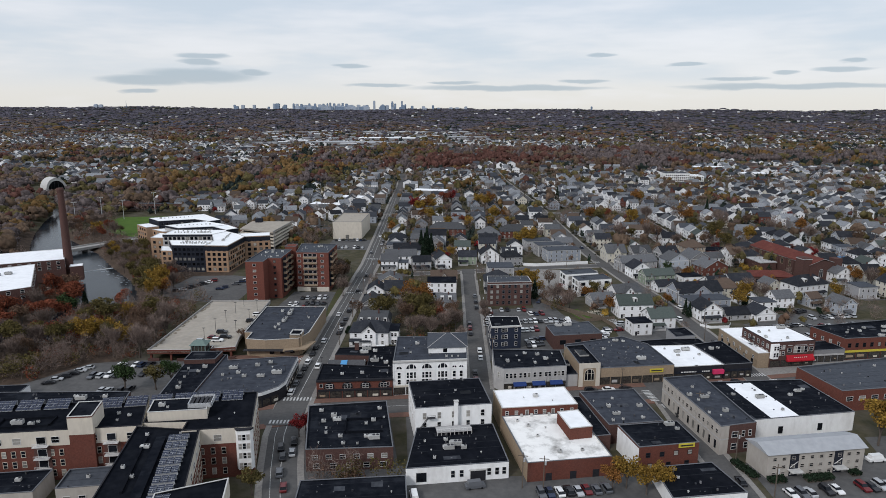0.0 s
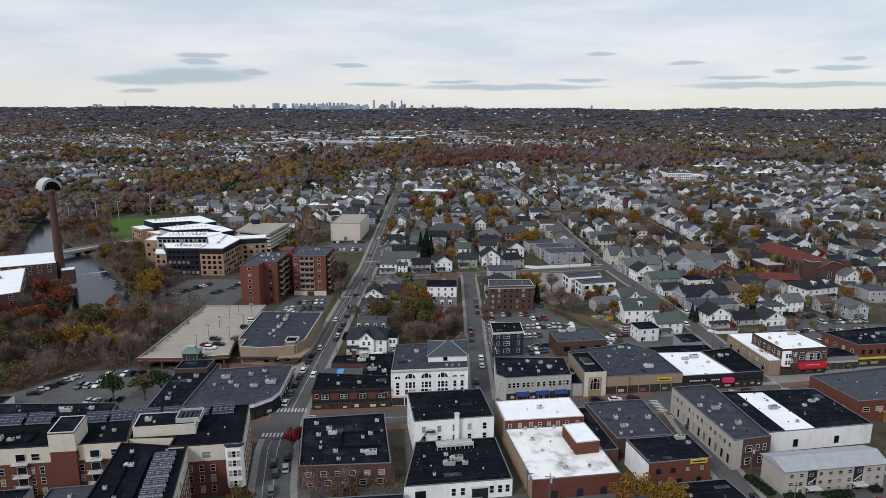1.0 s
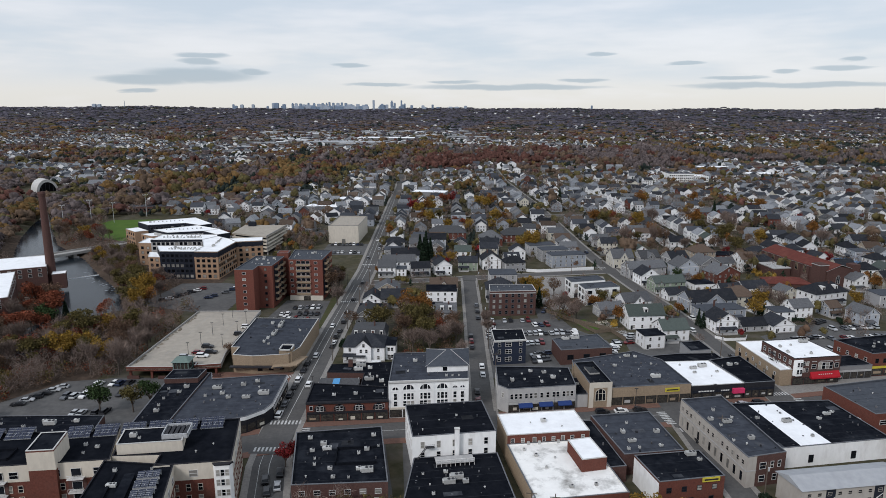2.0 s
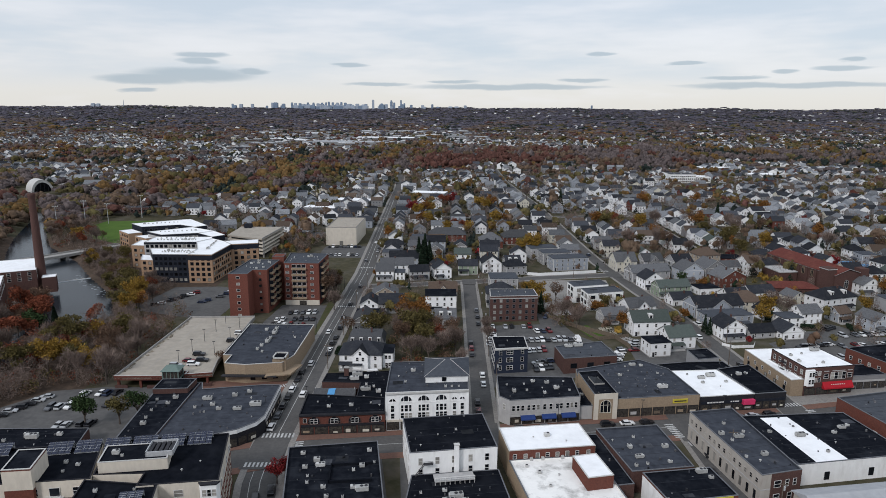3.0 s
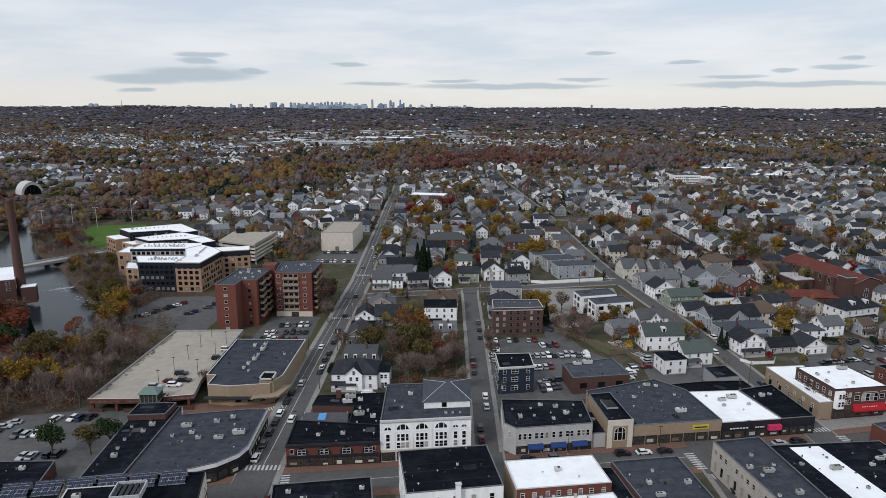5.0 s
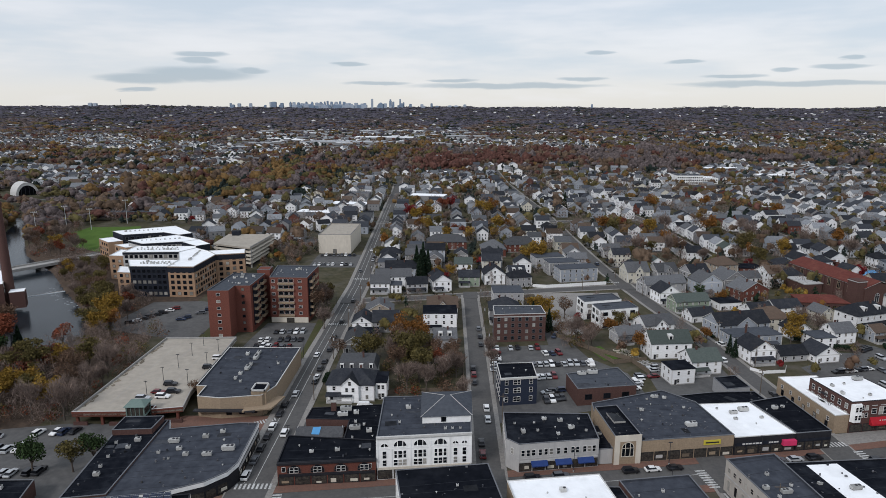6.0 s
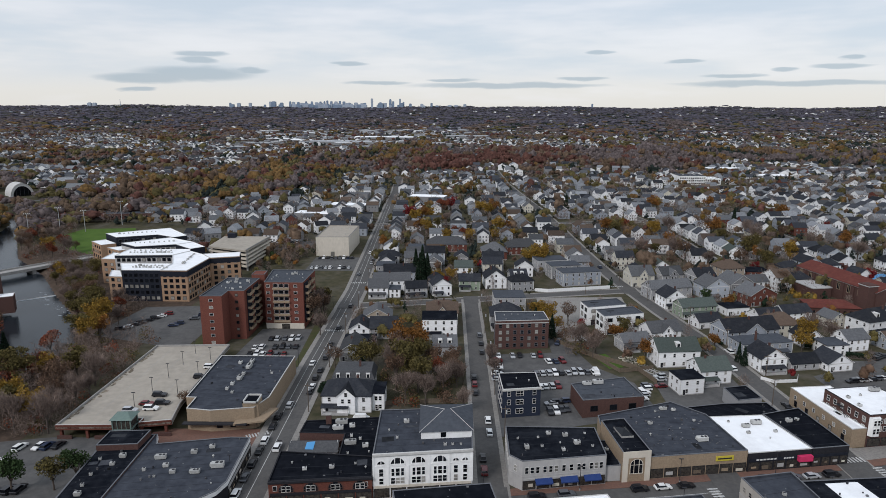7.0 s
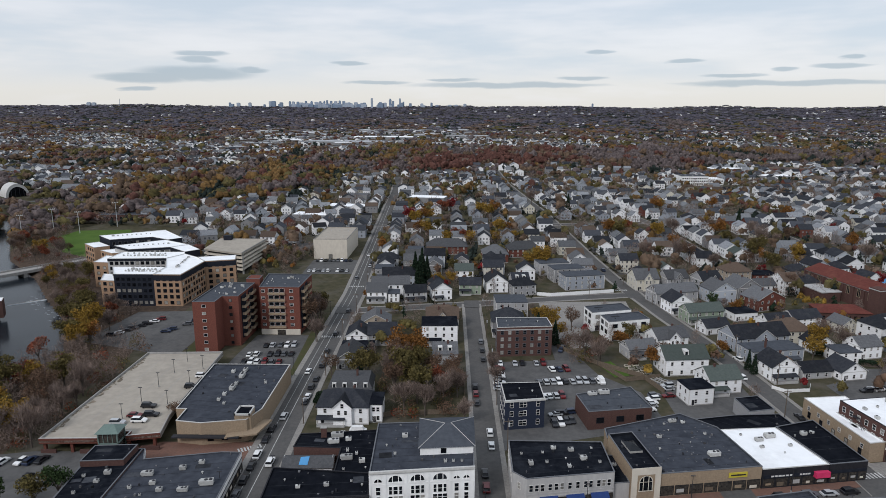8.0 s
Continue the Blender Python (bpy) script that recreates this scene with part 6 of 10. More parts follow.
    part("frame", MB().box(-3.2, 3.2, -3, -2.8, 0, 1.3).box(-3.2, 3.2, 2.8, 3, 0, 1.3).box(-3.2, -3, -3, 3, 0, 1.3).box(3, 3.2, -3, 3, 0, 1.3), M["steel"], w)
    for i in range(5):
        part("grille", MB().box(-2.8 + i * 1.2, -2.0 + i * 1.2, -2.5, 2.5, 0.2, 0.9), M["dark_metal"], w)


apartments()


# ---- brick towers ----
def towers():
    zs = [0.9 + 3.1 * i for i in range(7)]
    P = [(-103.6, 322.8), (-94.4, 323), (-94.2, 331), (-87.4, 331.2), (-86.4, 352), (-101.6, 353)]
    th, cx, cy = block("brick_tower", "seven-storey orange-red brick apartment tower", "apartment tower", P, 21.6, "brick_tower", "roof_grey", 0.4, "coping",
                       rows=[(0, 1, z, 1.5, 1.1, "trim", 0, 5.2) for z in zs] + [(2, 1, z, 1.1, 1.1, "trim_dark", 0, 1) for z in zs])
    me = MB().box(-0.1, 1.5, -3.0, 3.0, 0, 0.2).box(1.38, 1.5, -3.0, 3.0, 0.2, 1.15).box(-0.1, 1.4, -3.0, -2.88, 0.2, 1.15).box(-0.1, 1.4, 2.88, 3.0, 0.2, 1.15).mesh("balcony", [M["brick_tan"]])
    dm = window_mesh(2.4, 2.1, "trim_dark", "glass", 0)
    for yy, xx in ((337, -87.1), (346, -86.7)):
        bay = part("balcony_bay", MB().box(-0.05, 0.25, -3.2, 3.2, 2.6, 21.0), M["black_panel"], th, loc=(xx - cx, yy - cy, 0))
        for i in range(6):
            part("balcony", me, None, bay, loc=(0.2, 0, 3.4 + 3.1 * i))
    P = [(-82.6, 345.4), (-65, 345.2), (-64, 367.6), (-84.6, 368.4)]
    th, cx, cy = block("brick_tower", "seven-storey brick apartment tower with pale balcony bays", "apartment tower", P, 21.6, "brick_tower", "roof_grey", 0.4, "coping",
                       rows=[(0, 5, z, 1.4, 1.3, "trim", 0, 0.4) for z in ()])
    for z in zs[1:]:
        for u in (0.09, 0.8):
            c = Vector(P[0]).lerp(Vector(P[1]), u)
            part("window", window_mesh(1.5, 1.2), None, th, loc=(c.x - cx, c.y - cy - 0.012, z), rz=-0.01)
        c = Vector(P[0]).lerp(Vector(P[1]), 0.43)
        part("balcony", MB().box(-3.8, 3.8, -0.9, 0.0, z - 0.9, z - 0.7).box(-3.8, 3.8, -0.9, -0.8, z - 0.7, z + 0.1), M["brick_tan"], th, loc=(c.x - cx, c.y - cy, 0))
        for s in (-2.5, 0, 2.5):
            part("window", window_mesh(2.0, 1.5, "trim", "glass", 0, 0.08), None, th, loc=(c.x + s - cx, c.y - cy - 0.012, z + 0.1))
    part("ground_storey", MB().box(-8.7, 8.7, -0.35, 0, -0.2, 2.5), M["stucco_cream"], th, loc=(-73.8 - cx, 345.3 - cy, 0), rz=-0.01)
    c = Vector((-73.5, 344.9))
    part("entrance", window_mesh(3.4, 2.1, "trim_dark", "shopglass", 0), None, th, loc=(c.x - cx, c.y - cy, 0.1))
    for yy in (350, 358.5):
        xx = -64.8
        bay = part("balcony_bay", MB().box(-0.05, 0.45, -3.2, 3.2, 2.6, 21.0), M["black_panel"], th, loc=(xx - cx, yy - cy, 0))
        for i in range(6):
            part("balcony", me, None, bay, loc=(0.4, 0, 3.4 + 3.1 * i))
    P = [(-90.6, 353.4), (-84.6, 353.4), (-84.9, 360), (-90.6, 360)]
    block("lift_tower", "windowless brick lift tower between two blocks", "lift tower", P, 23.4, "brick_tower", "brick_tower", 0.1, "coping")
    r = random.Random(41)
    for i in range(13):
        U(r.choice(("vent", "vent", "small", "box")), r.uniform(-100, -89), r.uniform(333, 350), 21.6)
        U(r.choice(("vent", "vent", "small", "box")), r.uniform(-82, -66.5), r.uniform(348, 366), 21.6)


towers()


# ---- charcoal and orange brick apartments with snaking white roofs, and their parking structure ----
def snake():
    zs = [1.0, 4.1, 7.2, 10.3, 13.2]
    n5 = lambda side, n, m="trim_dark": [(side, n, z, 1.7, 1.7, m, 0) for z in zs]
    K = dict(parapet=0.3, coping="coping_white")
    A = ("dark_apartments", "five-storey charcoal and orange brick apartments with white roofs", "apartment building")
    g1 = "white-roofed apartment blocks"
    block(*A, [(-168, 386), (-148, 386), (-148, 401), (-176, 401)], 16.4, "black_panel", "roof_clean", rows=n5(0, 7), group=g1, **K)
    block(*A, [(-147.9, 386), (-134, 385.8), (-132.4, 414.5), (-140, 424), (-150, 432), (-156, 421), (-147.9, 401)], 16.4, "brick_orange", "roof_clean", rows=n5(0, 4) + n5(1, 9), band=("black_panel", 13.4, 16.2), group=g1, **K)
    block(*A, [(-132.2, 414.6), (-117, 419), (-120, 430), (-139.8, 424.2)], 16.4, "brick_orange", "roof_clean", rows=n5(0, 4) + n5(1, 3), band=("black_panel", 13.4, 16.2), group=g1, **K)
    block(*A, [(-188, 419), (-156.2, 421.2), (-150.2, 432.2), (-152, 437), (-188, 436)], 16.4, "stone", "roof_clean", band=("black_panel", 15.2, 16.5), rows=n5(0, 11, "trim_dark"), group=g1, **K)
    block(*A, [(-201, 453), (-187.6, 443), (-166, 450), (-158, 457.5), (-178, 471)], 16.4, "stone", "roof_clean", band=("black_panel", 15.2, 16.5), rows=n5(1, 8, "trim_dark"), group=g1, **K)
    block(*A, [(-166, 449.8), (-152.2, 437.4), (-146, 444), (-157.8, 457.3)], 16.4, "black_panel", "roof_clean", group=g1, **K)
    block(*A, [(-226, 483), (-213, 470.5), (-190, 480), (-176.5, 471.6), (-170, 478), (-192, 504)], 16.4, "black_panel", "roof_clean", rows=n5(1, 7, "coping"), group=g1, **K)
    block(*A, [(-176, 388), (-168.2, 387), (-175.8, 400), (-181, 401)], 12.6, "brick_orange", "roof_clean", rows=[(0, 2, z, 1.6, 1.6, "trim_dark", 0) for z in zs[:4]], group=g1, **K)
    block(*A, [(-197, 421), (-188.2, 420), (-188.2, 435), (-198, 437)], 14.0, "brick_orange", "roof_clean", rows=[(0, 2, z, 1.6, 1.6, "trim_dark", 0) for z in zs[:4]], group=g1, **K)
    block(*A, [(-211, 455), (-200, 447), (-192, 451), (-202, 461)], 13.0, "brick_orange", "roof_clean", rows=[(0, 3, z, 1.6, 1.6, "trim_dark", 0) for z in zs[:4]], group=g1, **K)
    block(*A, [(-231, 474), (-219, 462.5), (-212, 468), (-225, 480)], 13.0, "brick_orange", "roof_clean", rows=[(0, 4, z, 1.6, 1.6, "trim_dark", 0) for z in zs[:4]] + [(3, 2, z, 1.6, 1.6, "trim_dark", 0) for z in zs[:4]], group=g1, **K)
    r = random.Random(77)
    for a, b, n in (((-166, 393), (-146, 392), 11), ((-166, 396), (-150, 396), 8), ((-142, 400), (-145, 425), 11), ((-184, 427), (-158, 428), 12), ((-184, 432), (-160, 433), 8), ((-194, 453), (-170, 460), 9), ((-218, 482), (-195, 492), 9)):
        for i in range(n):
            u = (i + 0.5) / n
            U(r.choice(("small", "small", "box")), a[0] + (b[0] - a[0]) * u, a[1] + (b[1] - a[1]) * u + r.uniform(-0.6, 0.6), 16.4)
    # open parking structure
    P = [(-123, 449), (-119.4, 493.5), (-151, 494), (-150.6, 462)]
    th = thing("parking_structure", -136, 474, 0, 0, "open concrete parking structure with banded levels", "parking structure")
    loc = [(x + 136, y - 474) for x, y in ccw(P)]
    # near-black block stands for the shade inside the open levels
    part("core", MB().prism(grow(loc, -2.2), -0.2, 11.6), M["trim_dark"], th)
    for i in range(5):
        part("deck", MB().prism(loc, 2.4 + 2.4 * i, 3.4 + 2.4 * i), M["deck" if i == 4 else "stucco_cream"], th)
    part("top_parapet", MB().prism([loc[0], loc[1], grow(loc, -0.3)[1], grow(loc, -0.3)[0]], 13.0, 13.7), M["concrete"], th)
    part("stair_head", MB().box(-11, -6, 14, 18, 13.0, 16), M["black_panel"], th)
    part("column", MB().prism([(12.5, -24), (13.4, -24), (13.4, -23), (12.5, -23)], 0, 12.7), M["concrete"], th)


snake()

# plain tan box
P = [(-88.6, 491.5), (-66.4, 491.8), (-65, 535), (-87.6, 536)]
block("plain_box_building", "windowless cream box building with a brown roof", "building", P, 12.8, "stucco_cream", "deck", 0.5, "coping", rows=[(0, 1, 0.2, 2.4, 2.8, "trim_dark", 0, 9)])
for x in (-82, -76, -70):
    for y in (502, 522):
        U("vent", x, y, 12.8)

# white flat-roofed block and its wing among the far houses
P = [(301, 908), (336, 909), (336, 938), (301, 937)]
block("white_office", "white three-storey flat-roofed office among the houses", "office building", P, 11.2, "stucco_white", "roof_grey", 0.5, "coping_white", rows=[(0, 12, z, 1.6, 1.5, "trim_dark", 0) for z in (1.2, 4.8, 8.2)])
P = [(336.3, 914), (358, 914.6), (358, 940), (336.3, 939)]
block("white_office", "low white flat-roofed wing of an office", "office building", P, 7.2, "stucco_white", "roof_clean", 0.5, "coping_white", rows=[(0, 7, z, 1.6, 1.5, "trim_dark", 0) for z in (1.2, 4.4)])
for k, x, y, z in (("long", 312, 926, 11.2), ("box", 320, 922, 11.2), ("long", 328, 930, 11.2), ("box", 345, 926, 7.2)):
    U(k, x, y, z)

# low school beyond the field, its lot, and the field's light masts
P = [(-322, 628), (-262, 634), (-263, 648), (-323, 642)]
block("low_school", "long low dark brick building beside the playing field", "school", P, 5.0, "brick_dark", "roof_grey", 0.4, "coping", rows=[(0, 16, 1.6, 1.6, 1.6, "trim_dark", 0)])
flat_area("parking_lot", [(-214, 514), (-150, 506), (-98, 514), (-98, 542), (-150, 541), (-208, 538)], "lot", "grey asphalt lot behind the dark apartments", "parking lot", 0.045)
flat_area("parking_lot", [(-440, 742), (-380, 728), (-352, 742), (-360, 772), (-432, 790)], "lot", "grey asphalt lot beside the domed hall", "parking lot", 0.045)


def light_mast(x, y, h):
    th = thing("floodlight_mast", x, y, 0, 0.4, "tall grey floodlight mast beside the playing field", "floodlight", "field floodlights")
    part("pole", MB().tube((0, 0, -0.3), (0, 0, h), 0.28, 0.14, 8), M["steel"], th)
    bar = part("crossbar", MB().box(-2.2, 2.2, -0.1, 0.1, h - 0.2, h), M["steel"], th)
    for i in range(4):
        part("lamp_head", MB().box(-2.0 + i * 1.2, -1.4 + i * 1.2, -0.35, 0.1, h, h + 0.6), M["coping_white"], bar)
    return th


for x, y, h in ((-318, 545, 19), (-304, 562, 21), (-291, 574, 17), (-276, 604, 20)):
    light_mast(x, y, h)

# ---- mill and chimney by the river ----
P = [(-300, 326), (-222, 365), (-238.5, 393), (-316, 352)]
block("brick_mill", "long brick mill with a white roof by the river", "mill", P, 12.2, "brick_dark", "roof_clean", 0.3, "coping_white", rows=[(0, 18, z, 1.6, 1.7, "trim", 1, 1) for z in (7, 9.8)] + [(1, 5, z, 1.6, 1.7, "trim", 1, 1) for z in (7, 9.8)])
P = [(-250, 268), (-204.6, 306.6), (-232, 353.6), (-280, 314)]
block("brick_mill", "brick mill wing with a white roof and roof plant", "mill", P, 12.0, "brick_dark", "roof_clean", 0.3, "coping_white", rows=[(0, 10, z, 1.6, 1.7, "trim", 1, 1) for z in (7, 9.8)] + [(1, 8, z, 1.6, 1.7, "trim", 1, 1) for z in (7, 9.8)])
U("long", -232, 331, 12), U("long", -236, 328, 12), U("long", -240, 325, 12)
w = thing("mill_chimney", -224, 372, 0, 0, "tall tapering brown brick mill chimney", "chimney")
part("shaft", MB().tube((0, 0, 0), (0, 0, 50.5), 2.6, 1.65, 20), M["brick_dark"], w)
part("plinth", MB().box(-3.2, 3.2, -3.2, 3.2, 0, 6), M["brick_dark"], w)
part("crown", MB().tube((0, 0, 50.5), (0, 0, 52), 1.75, 2.0, 20).tube((0, 0, 52), (0, 0, 53), 2.0, 1.8, 20), M["brick_dark"], w)
P = [(-219, 364), (-213, 367), (-216, 373), (-222, 370)]
block("mill_annex", "small white-roofed annex at the mill corner", "annex", P, 8.0, "brick_dark", "roof_clean", 0.2, "coping_white")


# ---- red-tiled brick church hall ----
def gable_roof(poly, z0, z1, over=0.5, hip=0.0):
    """A pitched roof over four corners; the ridge runs from the middle of side 3 to that of side 1. hip: the share of the length that the hips take."""
    ev = grow(poly, over)
    a, b = Vector(ev[0]).lerp(Vector(ev[3]), 0.5), Vector(ev[1]).lerp(Vector(ev[2]), 0.5)
    a, b = a.lerp(b, hip), b.lerp(a, hip)
    mb = MB()
    th = 0.22
    for dz in (0, -th):
        f = [[(*ev[0], z0 + dz), (*ev[1], z0 + dz), (*b, z1 + dz), (*a, z1 + dz)], [(*ev[2], z0 + dz), (*ev[3], z0 + dz), (*a, z1 + dz), (*b, z1 + dz)]]
        if hip:
            f += [[(*ev[3], z0 + dz), (*ev[0], z0 + dz), (*a, z1 + dz)], [(*ev[1], z0 + dz), (*ev[2], z0 + dz), (*b, z1 + dz)]]
        for q in f:
            mb.face(q if dz == 0 else q[::-1])
    for i in range(4):
        j = (i + 1) % 4
        if hip or i in (0, 2):
            mb.face([(*ev[i], z0 - th), (*ev[j], z0 - th), (*ev[j], z0), (*ev[i], z0)])
        else:
            r = b if i == 1 else a
            mb.face([(*ev[i], z0 - th), (*r, z1 - th), (*r, z1), (*ev[i], z0)], 1).face([(*r, z1 - th), (*ev[j], z0 - th), (*ev[j], z0), (*r, z1)], 1)
    return mb


def gable_walls(poly, h, top):
    mb = MB()
    a, b = Vector(poly[0]).lerp(Vector(poly[3]), 0.5), Vector(poly[1]).lerp(Vector(poly[2]), 0.5)
    for i in range(4):
        j = (i + 1) % 4
        q = [(*poly[i], -0.3), (*poly[j], -0.3), (*poly[j], h), (*poly[i], h)]
        if i in (1, 3):
            q.insert(3, (*(b if i == 1 else a), top))
        mb.face(q)
    return mb


w = thing("brick_church", 0, 0, 0, 0, "large dark brick church with red tiled roofs", "church")
A = [(213.5, 373.5), (231, 378), (222, 434), (203.5, 429)]
Q = [A[1], A[2], A[3], A[0]]
part("wall", gable_walls(Q, 10.2, 12.4), M["brick_dark"], w)
part("roof", gable_roof(Q, 10.3, 13.4, 0.6), [M["tile_red"], M["stone"]], w, "red clay tile roof")
for i in range(8):
    c = Vector(Q[2]).lerp(Vector(Q[3]), (i + 0.5) / 8)
    e = (Vector(Q[3]) - Vector(Q[2])).normalized()
    part("arched_window", arched_mesh(1.9, 4.0, "brick_tan"), None, w, loc=(c.x + e.y * 0.012, c.y - e.x * 0.012, 5.4), rz=math.atan2(e.y, e.x))
    c = Vector(Q[2]).lerp(Vector(Q[3]), i / 8)
    part("buttress", MB().box(-0.45, 0.45, -0.6, 0, 0, 9.4).box(-0.5, 0.5, -0.65, 0, 9.4, 9.7), M["brick_dark"], w, loc=(c.x, c.y, 0), rz=math.atan2(e.y, e.x))
ln = (Vector(Q[3]) - Vector(Q[2])).length
c = Vector(Q[2]).lerp(Vector(Q[3]), 0.5)
part("cornice", MB().box(-ln / 2, ln / 2, -0.35, 0, 9.75, 10.1), M["stone"], w, loc=(c.x, c.y, 0), rz=math.atan2(e.y, e.x))
part("arched_window", arched_mesh(2.4, 4.6, "stone"), None, w, loc=(221.2, 375.4, 2.4), rz=0.25)
part("corner_tower", MB().prism([(209, 373), (214.5, 374.4), (213, 380.4), (207.6, 379)], -0.3, 14.0, 0).prism(grow([(209, 373), (214.5, 374.4), (213, 380.4), (207.6, 379)], 0.25), 13.2, 13.6, 1), [M["brick_dark"], M["stone"]], w)
part("corner_tower", MB().prism([(229.5, 376), (234, 377), (232.8, 382.4), (228.4, 381.4)], -0.3, 13.2), M["brick_dark"], w)
Q = [(178, 366.5), (201, 364.6), (201.4, 379), (179.6, 380)]
part("side_wall", MB().prism(Q, -0.3, 4.8), M["brick_dark"], w)
part("side_roof", gable_roof(Q, 4.9, 7.2, 0.5, 0.3), M["tile_red"], w, "red clay tile roof")
row(w, Q[0], Q[1], 8, 1.4, window_mesh(1.3, 1.9, "brick_dark", "glass", 1))
Q = [(195.5, 397), (206.5, 399), (202, 427), (191.5, 425)]
part("aisle", MB().prism(Q, -0.3, 5.4), M["brick_dark"], w)
part("aisle_roof", MB().prism(grow(Q, 0.3), 5.4, 5.9), M["stone"], w)
w = thing("covered_pool", 262, 440, 0, 0.2, "blue covered pool beside the church", "pool cover")
part("cover", MB().prism([(-16, -8), (16, -8), (17, 8), (-15, 9)], 0, 0.5), M["tarp_blue"], w)
part("rim", MB().prism([(-17, -9), (17, -9), (18, 9), (-16, 10)], -0.2, 0.12), M["concrete"], w)

# domed sports hall beyond the river
w = thing("domed_hall", -482, 786, 0, 0.85, "white barrel-vaulted hall with a glazed arched end", "hall")
mb, n = MB(), 16
for i in range(n):
    a0, a1 = math.pi * i / n, math.pi * (i + 1) / n
    mb.face([(-11.5 * math.cos(a0), -14, 14.5 * math.sin(a0)), (-11.5 * math.cos(a1), -14, 14.5 * math.sin(a1)), (-11.5 * math.cos(a1), 8, 14.5 * math.sin(a1)), (-11.5 * math.cos(a0), 8, 14.5 * math.sin(a0))])
part("vault", mb, M["coping_white"], w)
part("back_wall", MB().face([(-11.5 * math.cos(math.pi * i / n), 7.9, 14.5 * math.sin(math.pi * i / n)) for i in range(n + 1)]), M["coping_white"], w)
part("end_wall", MB().face([(11.5 * math.cos(math.pi * i / n), -13.5, 14.5 * math.sin(math.pi * i / n)) for i in range(n + 1)]), M["coping_white"], w)
part("glazing", MB().face([(9 * math.cos(math.pi * i / n), -13.9, 11.2 * math.sin(math.pi * i / n)) for i in range(n + 1)]), M["glass"], w)
for x in (-6, -2, 2, 6):
    part("mullion", MB().box(x - 0.2, x + 0.2, -14.2, -13.9, 0, 11.1 * math.sqrt(1 - (x / 9) ** 2)), M["trim_dark"], w)


# ---- houses ----
TAKEN = []  # x, y, radius of what stands on the ground


def free(x, y, r):
    return all((x - a) ** 2 + (y - b) ** 2 > (r + c) ** 2 for a, b, c in TAKEN)


for ob in list(scene.objects):
    if ob.type == "EMPTY" and ob.location.z < 1 and ob.children and ob.children[0].name.startswith("wall"):
        pts = [v.co for v in ob.children[0].data.vertices]
        x0, x1, y0, y1 = min(p.x for p in pts), max(p.x for p in pts), min(p.y for p in pts), max(p.y for p in pts)
        nxx, nyy = max(1, round((x1 - x0) / 9)), max(1, round((y1 - y0) / 9))
        for i in range(nxx):
            for j in range(nyy):
                TAKEN.append((ob.location.x + x0 + (i + 0.5) * (x1 - x0) / nxx, ob.location.y + y0 + (j + 0.5) * (y1 - y0) / nyy, 5.5))


def house_walls(poly, h, apex=None, gables=()):
    """Walls of a house in one skin: a foundation course, siding between proud corner boards, a frieze, and gables up to apex."""
    mb, ring = MB(), []
    n = len(poly)
    for i in range(n):
        a, c, b = (Vector(poly[j % n]) for j in (i - 1, i, i + 1))
        e, f = (c - a).normalized(), (b - c).normalized()
        p, q = Vector((e.y, -e.x)) * 0.05, Vector((f.y, -f.x)) * 0.05
        ring += [c - e * 0.22, c - e * 0.22 + p, c + p + q, c + f * 0.22 + q, c + f * 0.22]
    m = len(ring)
    for z in (-0.3, 0.42, h - 0.32, h):
        mb.v += [(v.x, v.y, z) for v in ring]
    for level in range(3):
        for i in range(m):
            j = (i + 1) % m
            mb.f.append((level * m + i, level * m + j, (level + 1) * m + j, (level + 1) * m + i))
            mb.k.append(2 if level == 0 else 1 if level == 2 or i % 5 != 4 else 0)
    mb.f.append(tuple(3 * m + i for i in range(m)))
    mb.k.append(0)
    for g in gables:
        c = (Vector(poly[g]) + Vector(poly[(g + 1) % n])) / 2
        mb.v.append((c.x, c.y, apex))
        mb.f.append((3 * m + g * 5 + 4, 3 * m + ((g + 1) % n) * 5, len(mb.v) - 1))
        mb.k.append(0)
    return mb


